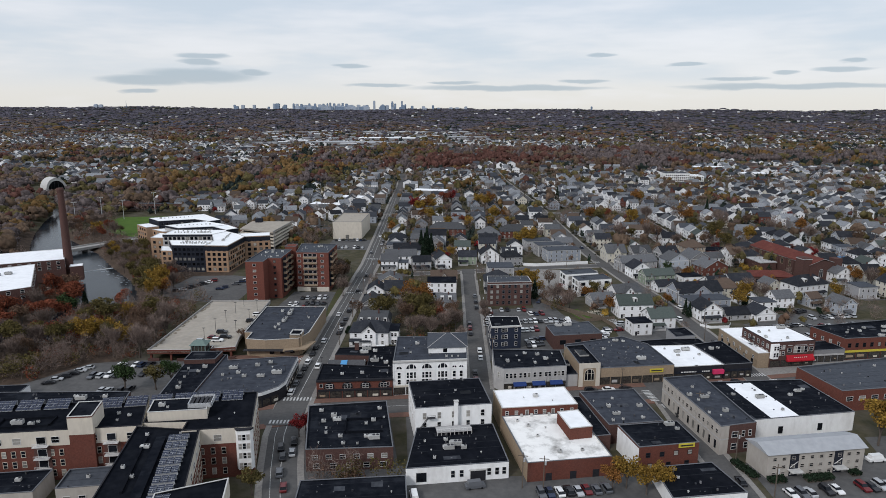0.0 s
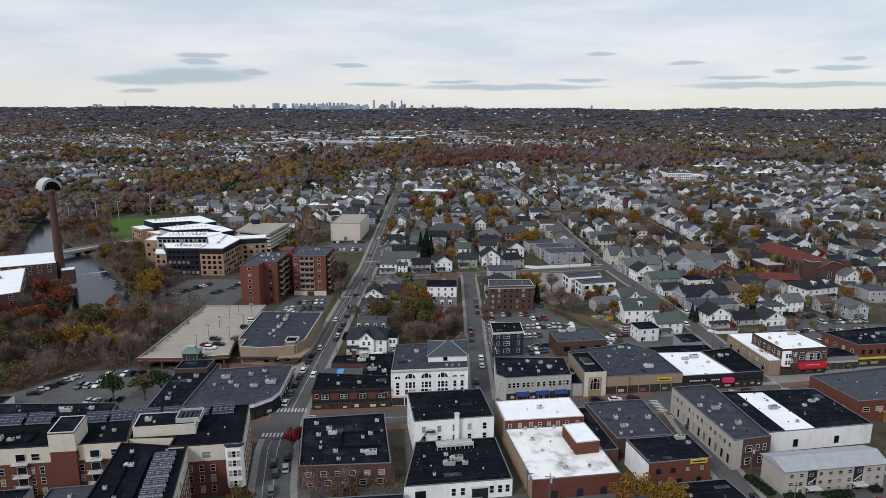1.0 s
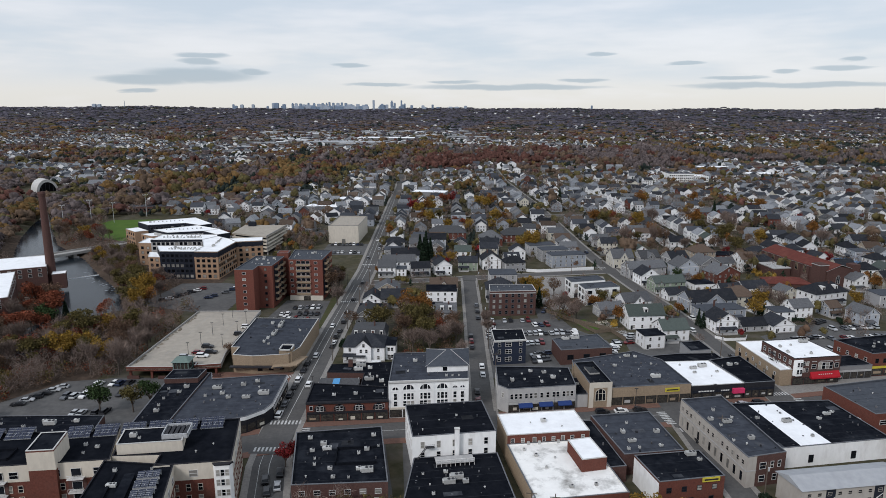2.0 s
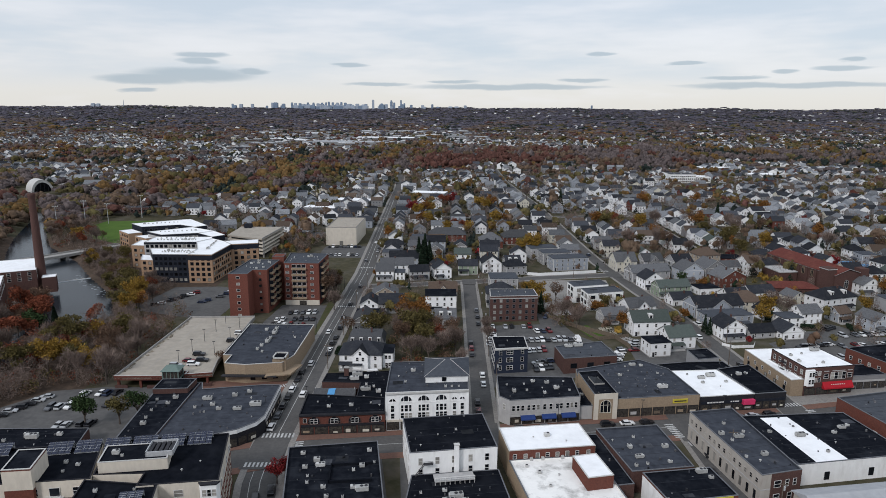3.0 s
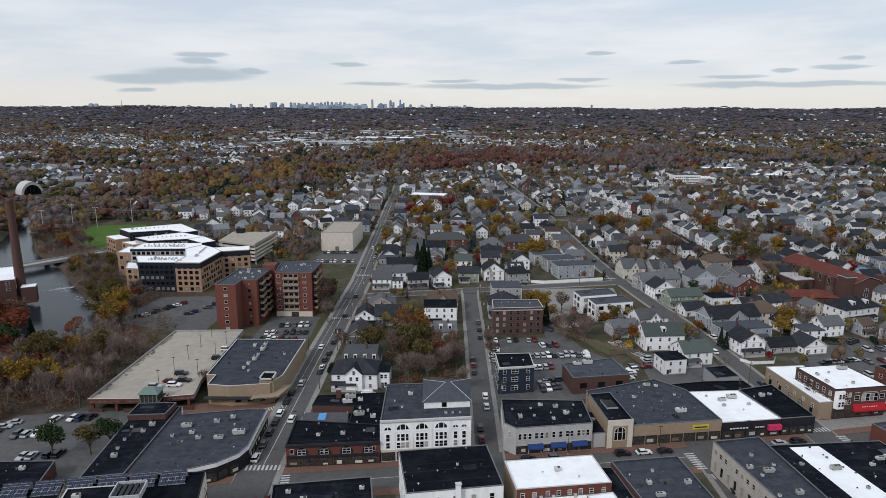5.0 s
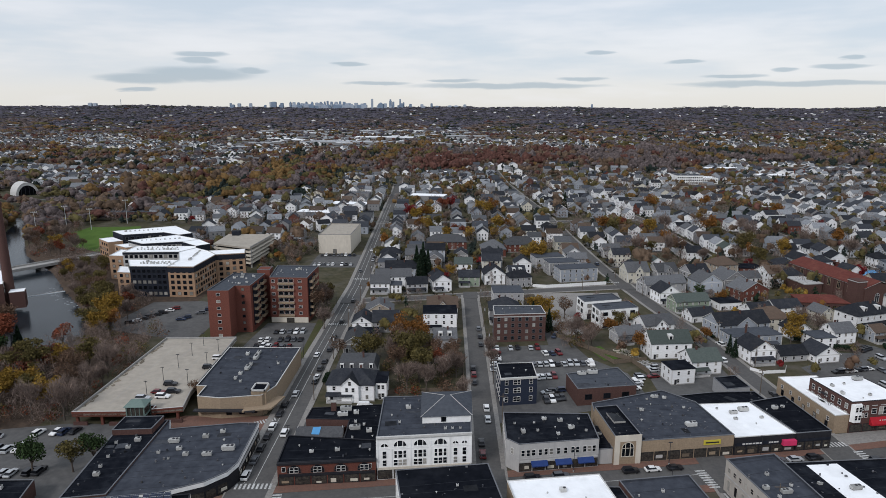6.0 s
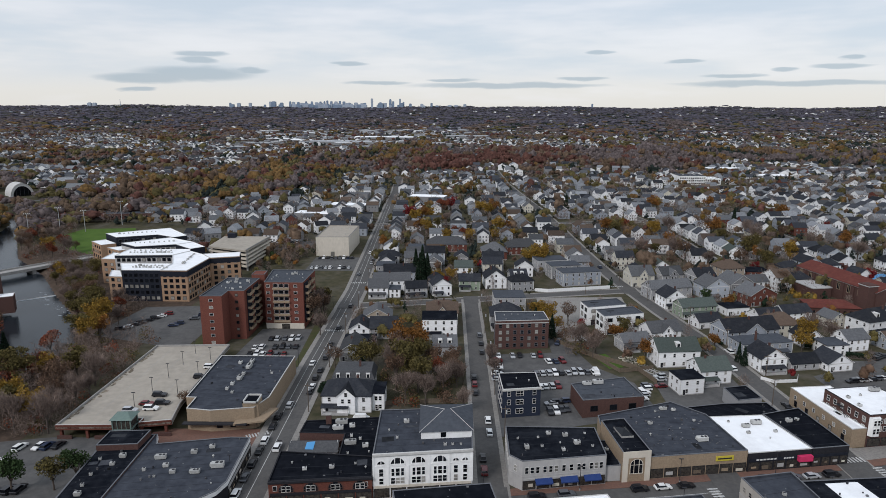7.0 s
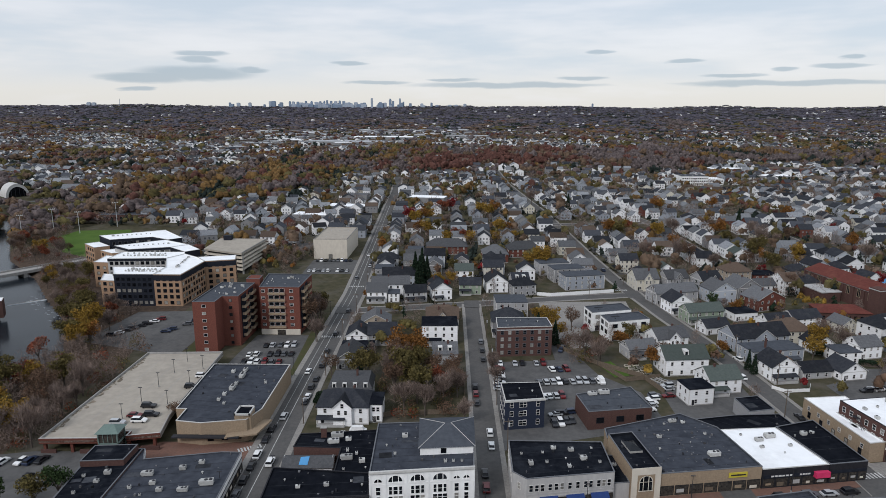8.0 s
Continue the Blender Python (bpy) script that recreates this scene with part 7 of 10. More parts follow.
def house_parts(th, w, d, h, roof, wall, tile, rise=None, porch=True, chimney=True, dormer=0, detailed=True, cross=False, seed=0):
    """Parts of a house whose front faces -y, with its middle at the thing's origin."""
    r = random.Random(seed)
    poly = [(-w / 2, -d / 2), (w / 2, -d / 2), (w / 2, d / 2), (-w / 2, d / 2)]
    rise = rise or min(w, d) * 0.36
    Q = poly if roof in ("x", "hip", "mansard", "flat") else poly[1:] + poly[:1]
    skins = [M[wall], M["trim" if not wall.startswith("brick") else wall], M["concrete"]]
    if roof == "flat":
        part("wall", house_walls(poly, h + 0.25), skins, th)
        part("roof", MB().prism(grow(poly, 0.25), h + 0.25, h + 0.5), M[tile], th)
    elif roof == "mansard":
        part("wall", house_walls(poly, h), skins, th)
        a, b = grow(poly, 0.45), grow(poly, -0.9)
        mb = MB()
        for i in range(4):
            j = (i + 1) % 4
            mb.face([(*a[i], h), (*a[j], h), (*b[j], h + 2.6), (*b[i], h + 2.6)])
        mb.face([(*p, h + 2.6) for p in b]).face([(*p, h - 0.02) for p in reversed(a)])
        part("roof", mb, M[tile], th)
        for x in np.linspace(-w / 2 + 2, w / 2 - 2, 4):
            part("dormer", MB().box(x - 0.7, x + 0.7, -d / 2 - 0.1, -d / 2 + 1.2, h + 0.3, h + 2.2, 0).face([(x - 0.45, -d / 2 - 0.12, h + 0.6), (x + 0.45, -d / 2 - 0.12, h + 0.6), (x + 0.45, -d / 2 - 0.12, h + 1.9), (x - 0.45, -d / 2 - 0.12, h + 1.9)], 1), [M["trim"], M["glass"]], th)
    elif roof == "hip":
        part("wall", house_walls(poly, h), skins, th)
        part("roof", gable_roof(poly, h, h + rise, 0.5, min(0.48, d / w * 0.46)), M[tile], th)
    else:
        part("wall", house_walls(poly, h, h + rise - 0.22, (1, 3) if roof == "x" else (0, 2)), skins, th)
        part("roof", gable_roof(Q, h, h + rise, 0.45), [M[tile], M["trim"]], th)
    if cross and roof in ("x", "hip"):
        cq = [(w * 0.18, -d / 2 - 1.2), (w * 0.18, 0), (-w * 0.18, 0), (-w * 0.18, -d / 2 - 1.2)]
        part("gable_wall", gable_walls(cq, h, h + rise * 0.8), M[wall], th)
        part("gable_roof", gable_roof(cq, h + 0.02, h + rise * 0.85, 0.4), [M[tile], M["trim"]], th)
    fl = max(1, round(h / 2.9))
    sides = [(poly[0], poly[1]), (poly[1], poly[2]), (poly[3], poly[0]), (poly[2], poly[3])]
    ww, wh = 0.85, 1.35
    if detailed:
        me = window_mesh(ww, wh)
        pair = (me, window_mesh(ww, wh, "trim", "blind"))
        for p, q in sides[:3]:
            ln = (Vector(q) - Vector(p)).length
            n = max(2, round(ln / 3.9))
            for f in range(fl):
                row(th, p, q, n, 0.95 + f * (h / fl), pair, margin=0.6, skip=(0,) if f == 0 and porch and p == poly[0] else ())
        if roof == "x" and not cross:
            part("window", me, None, th, loc=(w / 2 + 0.012, 0, h + rise * 0.2), rz=math.pi / 2)
            part("window", me, None, th, loc=(-w / 2 - 0.012, 0, h + rise * 0.2), rz=-math.pi / 2)
        elif roof == "y":
            part("window", me, None, th, loc=(0, -d / 2 - 0.012, h + rise * 0.2))
        elif cross:
            part("window", me, None, th, loc=(0, -d / 2 - 1.212, h + 0.1))
            for s in (-1.1, 1.1):
                part("window", me, None, th, loc=(s, -d / 2 - 1.212, h - 2.2))
        part("door", window_mesh(0.95, 2.05, "trim", "trim_dark", 0), None, th, loc=(-w / 2 + 1.6, -d / 2 - 0.012, 0.15))
    else:
        mb = MB()
        for p, q in sides:
            p, q = Vector(p), Vector(q)
            dd = (q - p)
            ln = dd.length
            dd.normalize()
            o = Vector((dd.y, -dd.x)) * 0.04
            n = max(2, round(ln / 3.2))
            for f in range(fl):
                for i in range(n):
                    c = p + dd * (ln * (i + 0.5) / n) + o
                    z = 0.95 + f * (h / fl)
                    a, b = c - dd * 0.42, c + dd * 0.42
                    mb.face([(*a, z), (*b, z), (*b, z + 1.3), (*a, z + 1.3)], 2 if (i * 7 + f * 3 + int(ln * 5)) % 10 < 3 else 0)
                    a, b = c - dd * 0.56 - o * 0.5, c + dd * 0.56 - o * 0.5
                    mb.face([(*a, z - 0.14), (*b, z - 0.14), (*b, z + 1.44), (*a, z + 1.44)], 1)
        tagged(part("glazing", mb, [M["glass"], M["trim"], M["blind"]], th), kind="stuff")
    if porch:
        pw = w * r.choice((0.55, 0.9))
        x0 = -w / 2
        proof = part("porch_roof", MB().face([(x0 - 0.2, -d / 2 - 2.2, 2.7), (x0 + pw, -d / 2 - 2.2, 2.7), (x0 + pw, -d / 2, 3.3), (x0 - 0.2, -d / 2, 3.3)]).face([(x0 - 0.2, -d / 2 - 2.2, 2.5), (x0 + pw, -d / 2 - 2.2, 2.5), (x0 + pw, -d / 2 - 2.2, 2.7), (x0 - 0.2, -d / 2 - 2.2, 2.7)]).face([(x0 - 0.2, -d / 2, 2.5), (x0 + pw, -d / 2, 2.5), (x0 + pw, -d / 2 - 2.2, 2.5), (x0 - 0.2, -d / 2 - 2.2, 2.5)]), M[tile], th)
        if detailed:
            part("porch_floor", MB().box(x0, x0 + pw - 0.1, -d / 2 - 2.1, -d / 2, -0.2, 0.5), M["stone"], th)
        for i in range(2 if detailed else 0):
            x = x0 + 0.15 + (pw - 0.4) * i
            part("porch_post", MB().box(x - 0.09, x + 0.09, -d / 2 - 2.05, -d / 2 - 1.87, 0.5, 2.5), M["trim"], proof)
    if chimney and detailed:
        x, y = r.uniform(-w * 0.2, w * 0.2), r.uniform(-d * 0.15, d * 0.15)
        part("chimney", MB().box(x - 0.34, x + 0.34, y - 0.3, y + 0.3, h - 0.5, h + rise + 0.7).box(x - 0.4, x + 0.4, y - 0.36, y + 0.36, h + rise + 0.55, h + rise + 0.68), M["brick_dark"], th)
    for i in range(dormer):
        x = (i + 0.5 - dormer / 2) * w / dormer * 0.8
        y0 = -d / 2 + d * 0.12
        part("dormer", MB().box(x - 0.9, x + 0.9, y0, y0 + d * 0.25, h + rise * 0.1, h + rise * 0.72, 0).face([(x - 0.5, y0 - 0.02, h + rise * 0.25), (x + 0.5, y0 - 0.02, h + rise * 0.25), (x + 0.5, y0 - 0.02, h + rise * 0.62), (x - 0.5, y0 - 0.02, h + rise * 0.62)], 1), [M["trim"], M["glass"]], th)


COLOUR = dict(white="white", grey="grey", blue="pale blue-grey", cream="cream", tan="tan", green="sage green", brick="red brick", brick_dark="dark brick")
TILES = dict(shingle_dark="dark shingled", shingle_grey="grey shingled", shingle_brown="brown shingled", shingle_green="green-grey shingled", roof_dark="dark flat", roof_grey="grey flat")
FORM = dict(x="gabled", y="front-gabled", hip="hipped", mansard="mansard", flat="flat-roofed")


def house(fl, fr, d, h, roof, wall, tile, **kw):
    fl, fr = Vector(fl), Vector(fr)
    e = fr - fl
    w = e.length
    e.normalize()
    c = (fl + fr) / 2 + Vector((-e.y, e.x)) * d / 2
    storeys = {1: "single-storey", 2: "two-storey", 3: "three-storey"}[min(3, max(1, round(h / 2.9)))]
    side = "siding" if not wall.startswith("brick") else "walls"
    th = thing("house", c.x, c.y, 0, math.atan2(e.y, e.x), f"{storeys} {FORM[roof]} house, {COLOUR[wall]} {side}, {TILES[tile]} roof", "house")
    house_parts(th, w, d, h, roof, wall, tile, seed=int(c.x * 7 + c.y), **kw)
    for u in (0.25, 0.75):
        q = fl.lerp(fr, u) + Vector((-e.y, e.x)) * d / 2
        TAKEN.append((q.x, q.y, max(w, d) * 0.42))
    return th


house((-41.2, 261.8), (-24.8, 261.6), 12, 6.2, "hip", "white", "shingle_dark", cross=True, porch=True, rise=3.6)
house((-24.6, 263.2), (-20.6, 263.2), 9, 6.0, "flat", "white", "roof_dark", porch=False, chimney=False)
house((-40.3, 277), (-25.6, 277.2), 11, 5.2, "mansard", "white", "shingle_grey", porch=True)
house((-42.6, 306), (-33, 306.2), 14, 4.2, "y", "grey", "shingle_grey", porch=False)
house((-42.5, 331), (-33.5, 331.2), 12, 4.6, "y", "white", "shingle_dark", porch=False)
house((-43.2, 322), (-30, 322.4), 7, 2.9, "flat", "brick_dark", "roof_dark", porch=False, chimney=False)
house((-33.2, 331.5), (-21.6, 332), 11, 5.0, "x", "grey", "shingle_dark", porch=False)
house((-38, 345.5), (-25, 346.5), 11, 5.4, "y", "tan", "shingle_grey", porch=False)
house((-41.4, 393.6), (-31, 394), 11, 5.8, "x", "white", "shingle_grey", porch=True, chimney=False)
house((-40, 406), (-20, 407.5), 10, 6.2, "x", "white", "shingle_grey", porch=False)
house((-30.4, 394.2), (-24.6, 394.4), 8, 4.4, "flat", "white", "roof_grey", porch=False, chimney=False)
house((-10.4, 333), (4.8, 333.4), 12, 8.4, "flat", "white", "roof_dark", porch=True, chimney=False)
house((-9, 351), (5.4, 351.6), 11, 5.8, "x", "tan", "shingle_brown", porch=True, cross=True)
house((-5.2, 311), (4.4, 311.4), 10, 4.6, "x", "grey", "shingle_grey", dormer=2, porch=False)
house((-9, 367), (5, 367.4), 8, 3.4, "hip", "brick", "shingle_brown", porch=False)
house((20.4, 344.6), (34.8, 344.4), 13, 6.8, "hip", "grey", "shingle_dark", porch=True)
house((23.7, 366), (38.6, 366.4), 13, 8.6, "flat", "grey", "roof_grey", porch=False, chimney=False)
house((7, 409), (18.6, 409), 9, 5.6, "x", "green", "shingle_dark", porch=True, chimney=False)
house((21.7, 412), (33.6, 413), 13, 6.0, "y", "white", "shingle_dark", porch=False, rise=4.6)
house((36.5, 418), (46, 419), 11, 5.6, "x", "grey", "shingle_dark", dormer=2)
house((-9.6, 406.5), (-0.6, 407.3), 11, 5.4, "y", "blue", "shingle_dark", porch=True)
TAKEN.append((-17, 422, 9))
house((-36, 425), (-18, 427), 11, 6.0, "x", "blue", "shingle_dark", porch=False)
house((66, 418), (88.4, 422.6), 11, 7.6, "flat", "blue", "roof_grey", porch=False, chimney=False)
house((62, 434), (80, 437.6), 11, 7.6, "flat", "grey", "roof_grey", porch=False, chimney=False)
house((56, 450), (74, 453.6), 11, 7.2, "flat", "grey", "roof_grey", porch=False, chimney=False)
house((83, 301.2), (99.9, 302.8), 11, 6.8, "x", "white", "shingle_green", porch=False, dormer=1)
house((83, 276.4), (92, 278), 8, 5.8, "flat", "white", "roof_dark", porch=False, chimney=False)
house((93.5, 285), (105.6, 287.2), 10, 5.6, "x", "white", "shingle_green", porch=True)
house((88, 326), (102, 330), 10, 5.6, "x", "white", "shingle_grey", cross=True, porch=False)
house((74, 318), (86, 321), 8, 4.2, "x", "grey", "shingle_grey", porch=True)
house((113.9, 362.3), (131.8, 366), 9, 5.6, "x", "green", "shingle_green", porch=True)
house((110.5, 376), (121.5, 378), 11, 6.2, "y", "white", "shingle_dark", porch=True)
house((108, 392.4), (131.6, 398.4), 10, 6.0, "x", "grey", "shingle_grey", porch=False, chimney=False)
house((104.8, 418), (118, 419.5), 13, 6.6, "x", "cream", "shingle_grey", cross=True, porch=False)
house((123, 421), (136, 424), 11, 6.2, "x", "grey", "shingle_grey", cross=True)
house((116.2, 346.7), (128, 350), 8, 3.6, "x", "white", "shingle_dark", porch=False)
house((120.5, 326.4), (145.6, 332.4), 12, 5.8, "x", "blue", "shingle_dark", cross=True, porch=False)
house((120.7, 311.6), (142.8, 315.6), 10, 5.6, "flat", "blue", "roof_grey", porch=True, chimney=True)
house((121, 296.4), (131.6, 298), 11, 5.8, "y", "white", "shingle_dark", porch=True)
house((134, 299), (146, 301), 8, 3.0, "x", "grey", "shingle_dark", porch=False, chimney=False)
house((147.5, 297.5), (158, 299.6), 10, 3.6, "y", "white", "shingle_dark", porch=False, chimney=False)
house((144, 336.5), (158, 337.6), 12, 5.8, "hip", "cream", "shingle_brown", porch=False)
house((147, 353), (159, 355.6), 9, 4.0, "x", "white", "shingle_dark", porch=False, chimney=False)
house((160.5, 357), (175, 360.4), 9, 4.4, "x", "white", "shingle_dark", porch=False, chimney=False)
house((137, 366), (149, 368.4), 9, 3.8, "flat", "white", "roof_dark", porch=False, chimney=False)
house((155, 381), (171, 386.6), 12, 6.0, "y", "brick", "shingle_grey", porch=False)
house((137.4, 393), (150.6, 396), 12, 7.2, "y", "blue", "shingle_grey", porch=True)
house((152.5, 398.6), (166, 402), 13, 7.2, "y", "grey", "shingle_grey", porch=False)
house((140, 414), (152, 417), 12, 6.8, "x", "grey", "shingle_dark", cross=True)
house((160, 428), (174, 431), 12, 8.4, "hip", "tan", "shingle_brown", porch=True)
house((176, 432), (190, 432), 12, 5.4, "flat", "brick", "roof_dark", porch=False, chimney=False)
house((188, 337.6), (208, 344.6), 12, 7.0, "hip", "white", "shingle_dark", dormer=2, porch=True)
house((186, 321.4), (193, 323.4), 8, 4.8, "x", "blue", "shingle_brown", porch=True, chimney=False)
house((194.4, 307.6), (202.6, 309.8), 11, 5.8, "y", "blue", "shingle_grey", porch=True, chimney=False)
house((167, 318.6), (177.6, 321), 9, 5.6, "x", "white", "shingle_grey", porch=False)
house((156, 313.6), (165.6, 315), 9, 4.6, "flat", "white", "roof_grey", porch=False, chimney=False)
house((152, 324), (161, 326), 9, 4.4, "y", "white", "shingle_dark", porch=False)
house((178, 349), (186, 351), 9, 4.4, "y", "cream", "shingle_grey", porch=False)

house((-44.8, 231.2), (-31.4, 231.6), 6, 3.0, "x", "white", "shingle_grey", porch=False, chimney=False, rise=1.7)
w = thing("tarpaulin", -39.2, 232.9, 4.1, 0.03, "crumpled blue tarpaulin on a shed roof", "tarpaulin")
part("sheet", MB().face([(-1.3, -1.1, -0.56), (1.1, -1.2, -0.62), (1.4, 1.1, 0.7), (-1.0, 0.9, 0.6)]).face([(-1.3, -1.1, -0.6), (-1.0, 0.9, 0.56), (1.4, 1.1, 0.66), (1.1, -1.2, -0.66)]), M["tarp_blue"], w)
house((-14, 505), (14, 506), 13, 5.6, "hip", "brick", "shingle_grey", porch=False, chimney=False)
house((24, 482), (40, 483), 15, 5.6, "hip", "brick", "shingle_grey", porch=False, chimney=False)
house((42, 497), (64, 500), 13, 5.6, "hip", "brick", "shingle_grey", porch=False, chimney=False)

PROTO, rnd = {}, random.Random(12)
KINDS = [("white", "shingle_dark", "x"), ("white", "shingle_green", "y"), ("white", "shingle_dark", "y"), ("white", "shingle_grey", "x"), ("grey", "shingle_grey", "y"), ("blue", "shingle_grey", "x"), ("white", "shingle_grey", "y"), ("cream", "shingle_dark", "y"),
         ("white", "shingle_dark", "hip"), ("grey", "shingle_dark", "x"), ("tan", "shingle_brown", "y"), ("green", "shingle_grey", "y"), ("white", "shingle_brown", "x"), ("blue", "shingle_dark", "y"), ("grey", "roof_grey", "flat")]
FARKINDS = KINDS + [("grey", "shingle_dark", "hip")]


LOTS, MEASURED = [], sum(1 for o in scene.objects if o.name.split(".")[0] == "house")


def fill_house(x, y, a, detailed):
    LOTS.append((x, y, a))
    TAKEN.append((x, y, 6.6))


def settle(x, y, a, detailed):
    i = rnd.randrange(len(FARKINDS))
    wall, tile, roof = FARKINDS[i]
    key = (i, detailed)
    if key not in PROTO:
        q = random.Random(i + 40)
        w, d, h = q.uniform(8.5, 11), q.uniform(10, 13), q.choice((5.6, 6.0, 6.4, 8.2))
        if roof in ("x", "hip"):
            w, d = d, w
        th = thing("house", x, y, 0, a, f"{'two' if h < 8 else 'three'}-storey {FORM[roof]} house, {COLOUR[wall]} siding, {TILES[tile]} roof", "house", "houses of the side streets")
        house_parts(th, w, d, h, roof, wall, tile, porch=q.random() < 0.7, chimney=q.random() < 0.6, cross=roof == "x" and q.random() < 0.5, dormer=0, detailed=detailed, seed=i)
        PROTO[key] = th
    else:
        copy_thing(PROTO[key], pose(x, y, 0, 0, 0, math.degrees(a)))


def near_road(x, y, w):
    for pts in (PINE, CUSHING, ADAMS, CROSS, FAR1, FAR2, FAR3, FARX, FARY, MOODY, RIVERSIDE):
        for p, q in zip(pts, pts[1:]):
            dx, dy = q[0] - p[0], q[1] - p[1]
            u = min(1, max(0, ((x - p[0]) * dx + (y - p[1]) * dy) / (dx * dx + dy * dy)))
            if math.hypot(x - p[0] - u * dx, y - p[1] - u * dy) < w:
                return True
    return False


def line_houses(pts, side, y0, y1, step, setback, near_limit=470):
    """Houses along one side of a street, from y0 to y1."""
    for p, q in zip(pts, pts[1:]):
        p, q = Vector(p[:2]), Vector(q[:2])
        e = (q - p).normalized()
        s = step * 0.5
        while s < (q - p).length:
            c = p + e * s + Vector((e.y, -e.x)) * side * (setback + rnd.uniform(-0.8, 0.8))
            s += step + rnd.uniform(-1, 1.2)
            if not (y0 < c.y < y1) or rnd.random() < (0.42 if setback > 20 else 0.14) or not free(c.x, c.y, 6.2) or near_road(c.x, c.y, 8.5):
                continue
            face = math.atan2(e.y, e.x) + (math.pi if side > 0 else 0)
            if abs(math.cos(face)) < 0.5 and rnd.random() < 0.35:
                face += math.pi / 2
            fill_house(c.x, c.y, face + rnd.uniform(-0.03, 0.03), c.y < near_limit)


line_houses(PINE, 1, 425, 800, 13.5, 14)
line_houses(PINE, 1, 425, 800, 13.5, 31)
line_houses(PINE, -1, 540, 800, 14.5, 15)
line_houses(ADAMS, -1, 425, 1000, 13.5, 14)
line_houses(ADAMS, -1, 440, 1000, 14, 31)
line_houses(ADAMS, 1, 425, 1000, 13.5, 14)
line_houses(ADAMS, 1, 430, 900, 14.5, 31)
MID = [(19, 436), (18, 620), (12, 800)]
for sd in (-1, 1):
    line_houses(MID, sd, 430, 800, 14, 9)
line_houses(MID, -1, 430, 800, 15, 27)
line_houses(MID, 1, 430, 800, 15, 27)
TAKEN.extend([(45, 392, 12), (66, 392, 14), (86, 396, 12), (58, 412, 7)])
line_houses(CROSS, -1, 385, 460, 13.5, 13)
line_houses(CROSS, 1, 385, 440, 13.5, 12)
for st in (FAR1, FAR2, FAR3):
    for sd in (-1, 1):
        line_houses(st, sd, 435, 1000, 14, 14)
        line_houses(st, sd, 445, 900, 15, 30)
for st in (FARX, FARY):
    for sd in (-1, 1):
        line_houses(st, sd, 500, 1000, 14, 14)
# rows of the quarter west of the long street, up to the wooded belt
for k in range(8):
    yy = 546 + k * 25
    x = -84 - rnd.uniform(0, 6)
    while x > -300 + k * 14:
        if free(x, yy, 7.0) and rnd.random() < 0.88 and not (x < -196 and yy < 604):
            fill_house(x, yy + rnd.uniform(-8, 8), rnd.choice((0, 0.3, math.pi / 2)) + rnd.uniform(-0.2, 0.2), False)
        x -= rnd.uniform(12.5, 18)
# and east to the picture's edge
for k in range(9):
    yy = 345 + k * 27
    x = 225 + k * 6
    while x < 330 + k * 30:
        if free(x, yy, 6.4) and rnd.random() < 0.9 and not near_road(x, yy, 8):
            fill_house(x, yy + rnd.uniform(-3, 3), rnd.choice((0, 0.1, math.pi / 2)) + 0.1, yy < 470)
        x += rnd.uniform(13, 17)


LOTS.sort(key=lambda c: c[1])
THINGS = 170 - MEASURED
for i, c in enumerate(LOTS[:THINGS]):
    settle(*c, i < 16)
REST = LOTS[THINGS:]


# ---- trees ----
def leaf_quads(rs, c, n, size, flat=0.0):
    """n loose leaf clumps of about that size round the centres c, as vertices of quads."""
    k = len(c)
    a = rs.normal(size=(k, 3))
    a /= np.linalg.norm(a, axis=1)[:, None]
    b = np.cross(a, rs.normal(size=(k, 3)))
    b /= np.linalg.norm(b, axis=1)[:, None]
    s = (size * rs.uniform(0.6, 1.35, k))[:, None]
    t = s * rs.uniform(0.5, 0.9, k)[:, None]
    return np.stack([c - a * s, c - b * t, c + a * s, c + b * t], 1).reshape(-1, 3)


def mesh_quads(name, v, m):
    me = bpy.data.meshes.new(name)
    n = len(v) // 4
    me.vertices.add(len(v))
    me.vertices.foreach_set("co", np.asarray(v, np.float32).ravel())
    me.loops.add(len(v))
    me.loops.foreach_set("vertex_index", np.arange(len(v), dtype=np.int32))
    me.polygons.add(n)
    me.polygons.foreach_set("loop_start", np.arange(0, len(v), 4, dtype=np.int32))
    me.polygons.foreach_set("loop_total", np.full(n, 4, dtype=np.int32))
    me.materials.append(m)
    me.update(calc_edges=True)
    return me


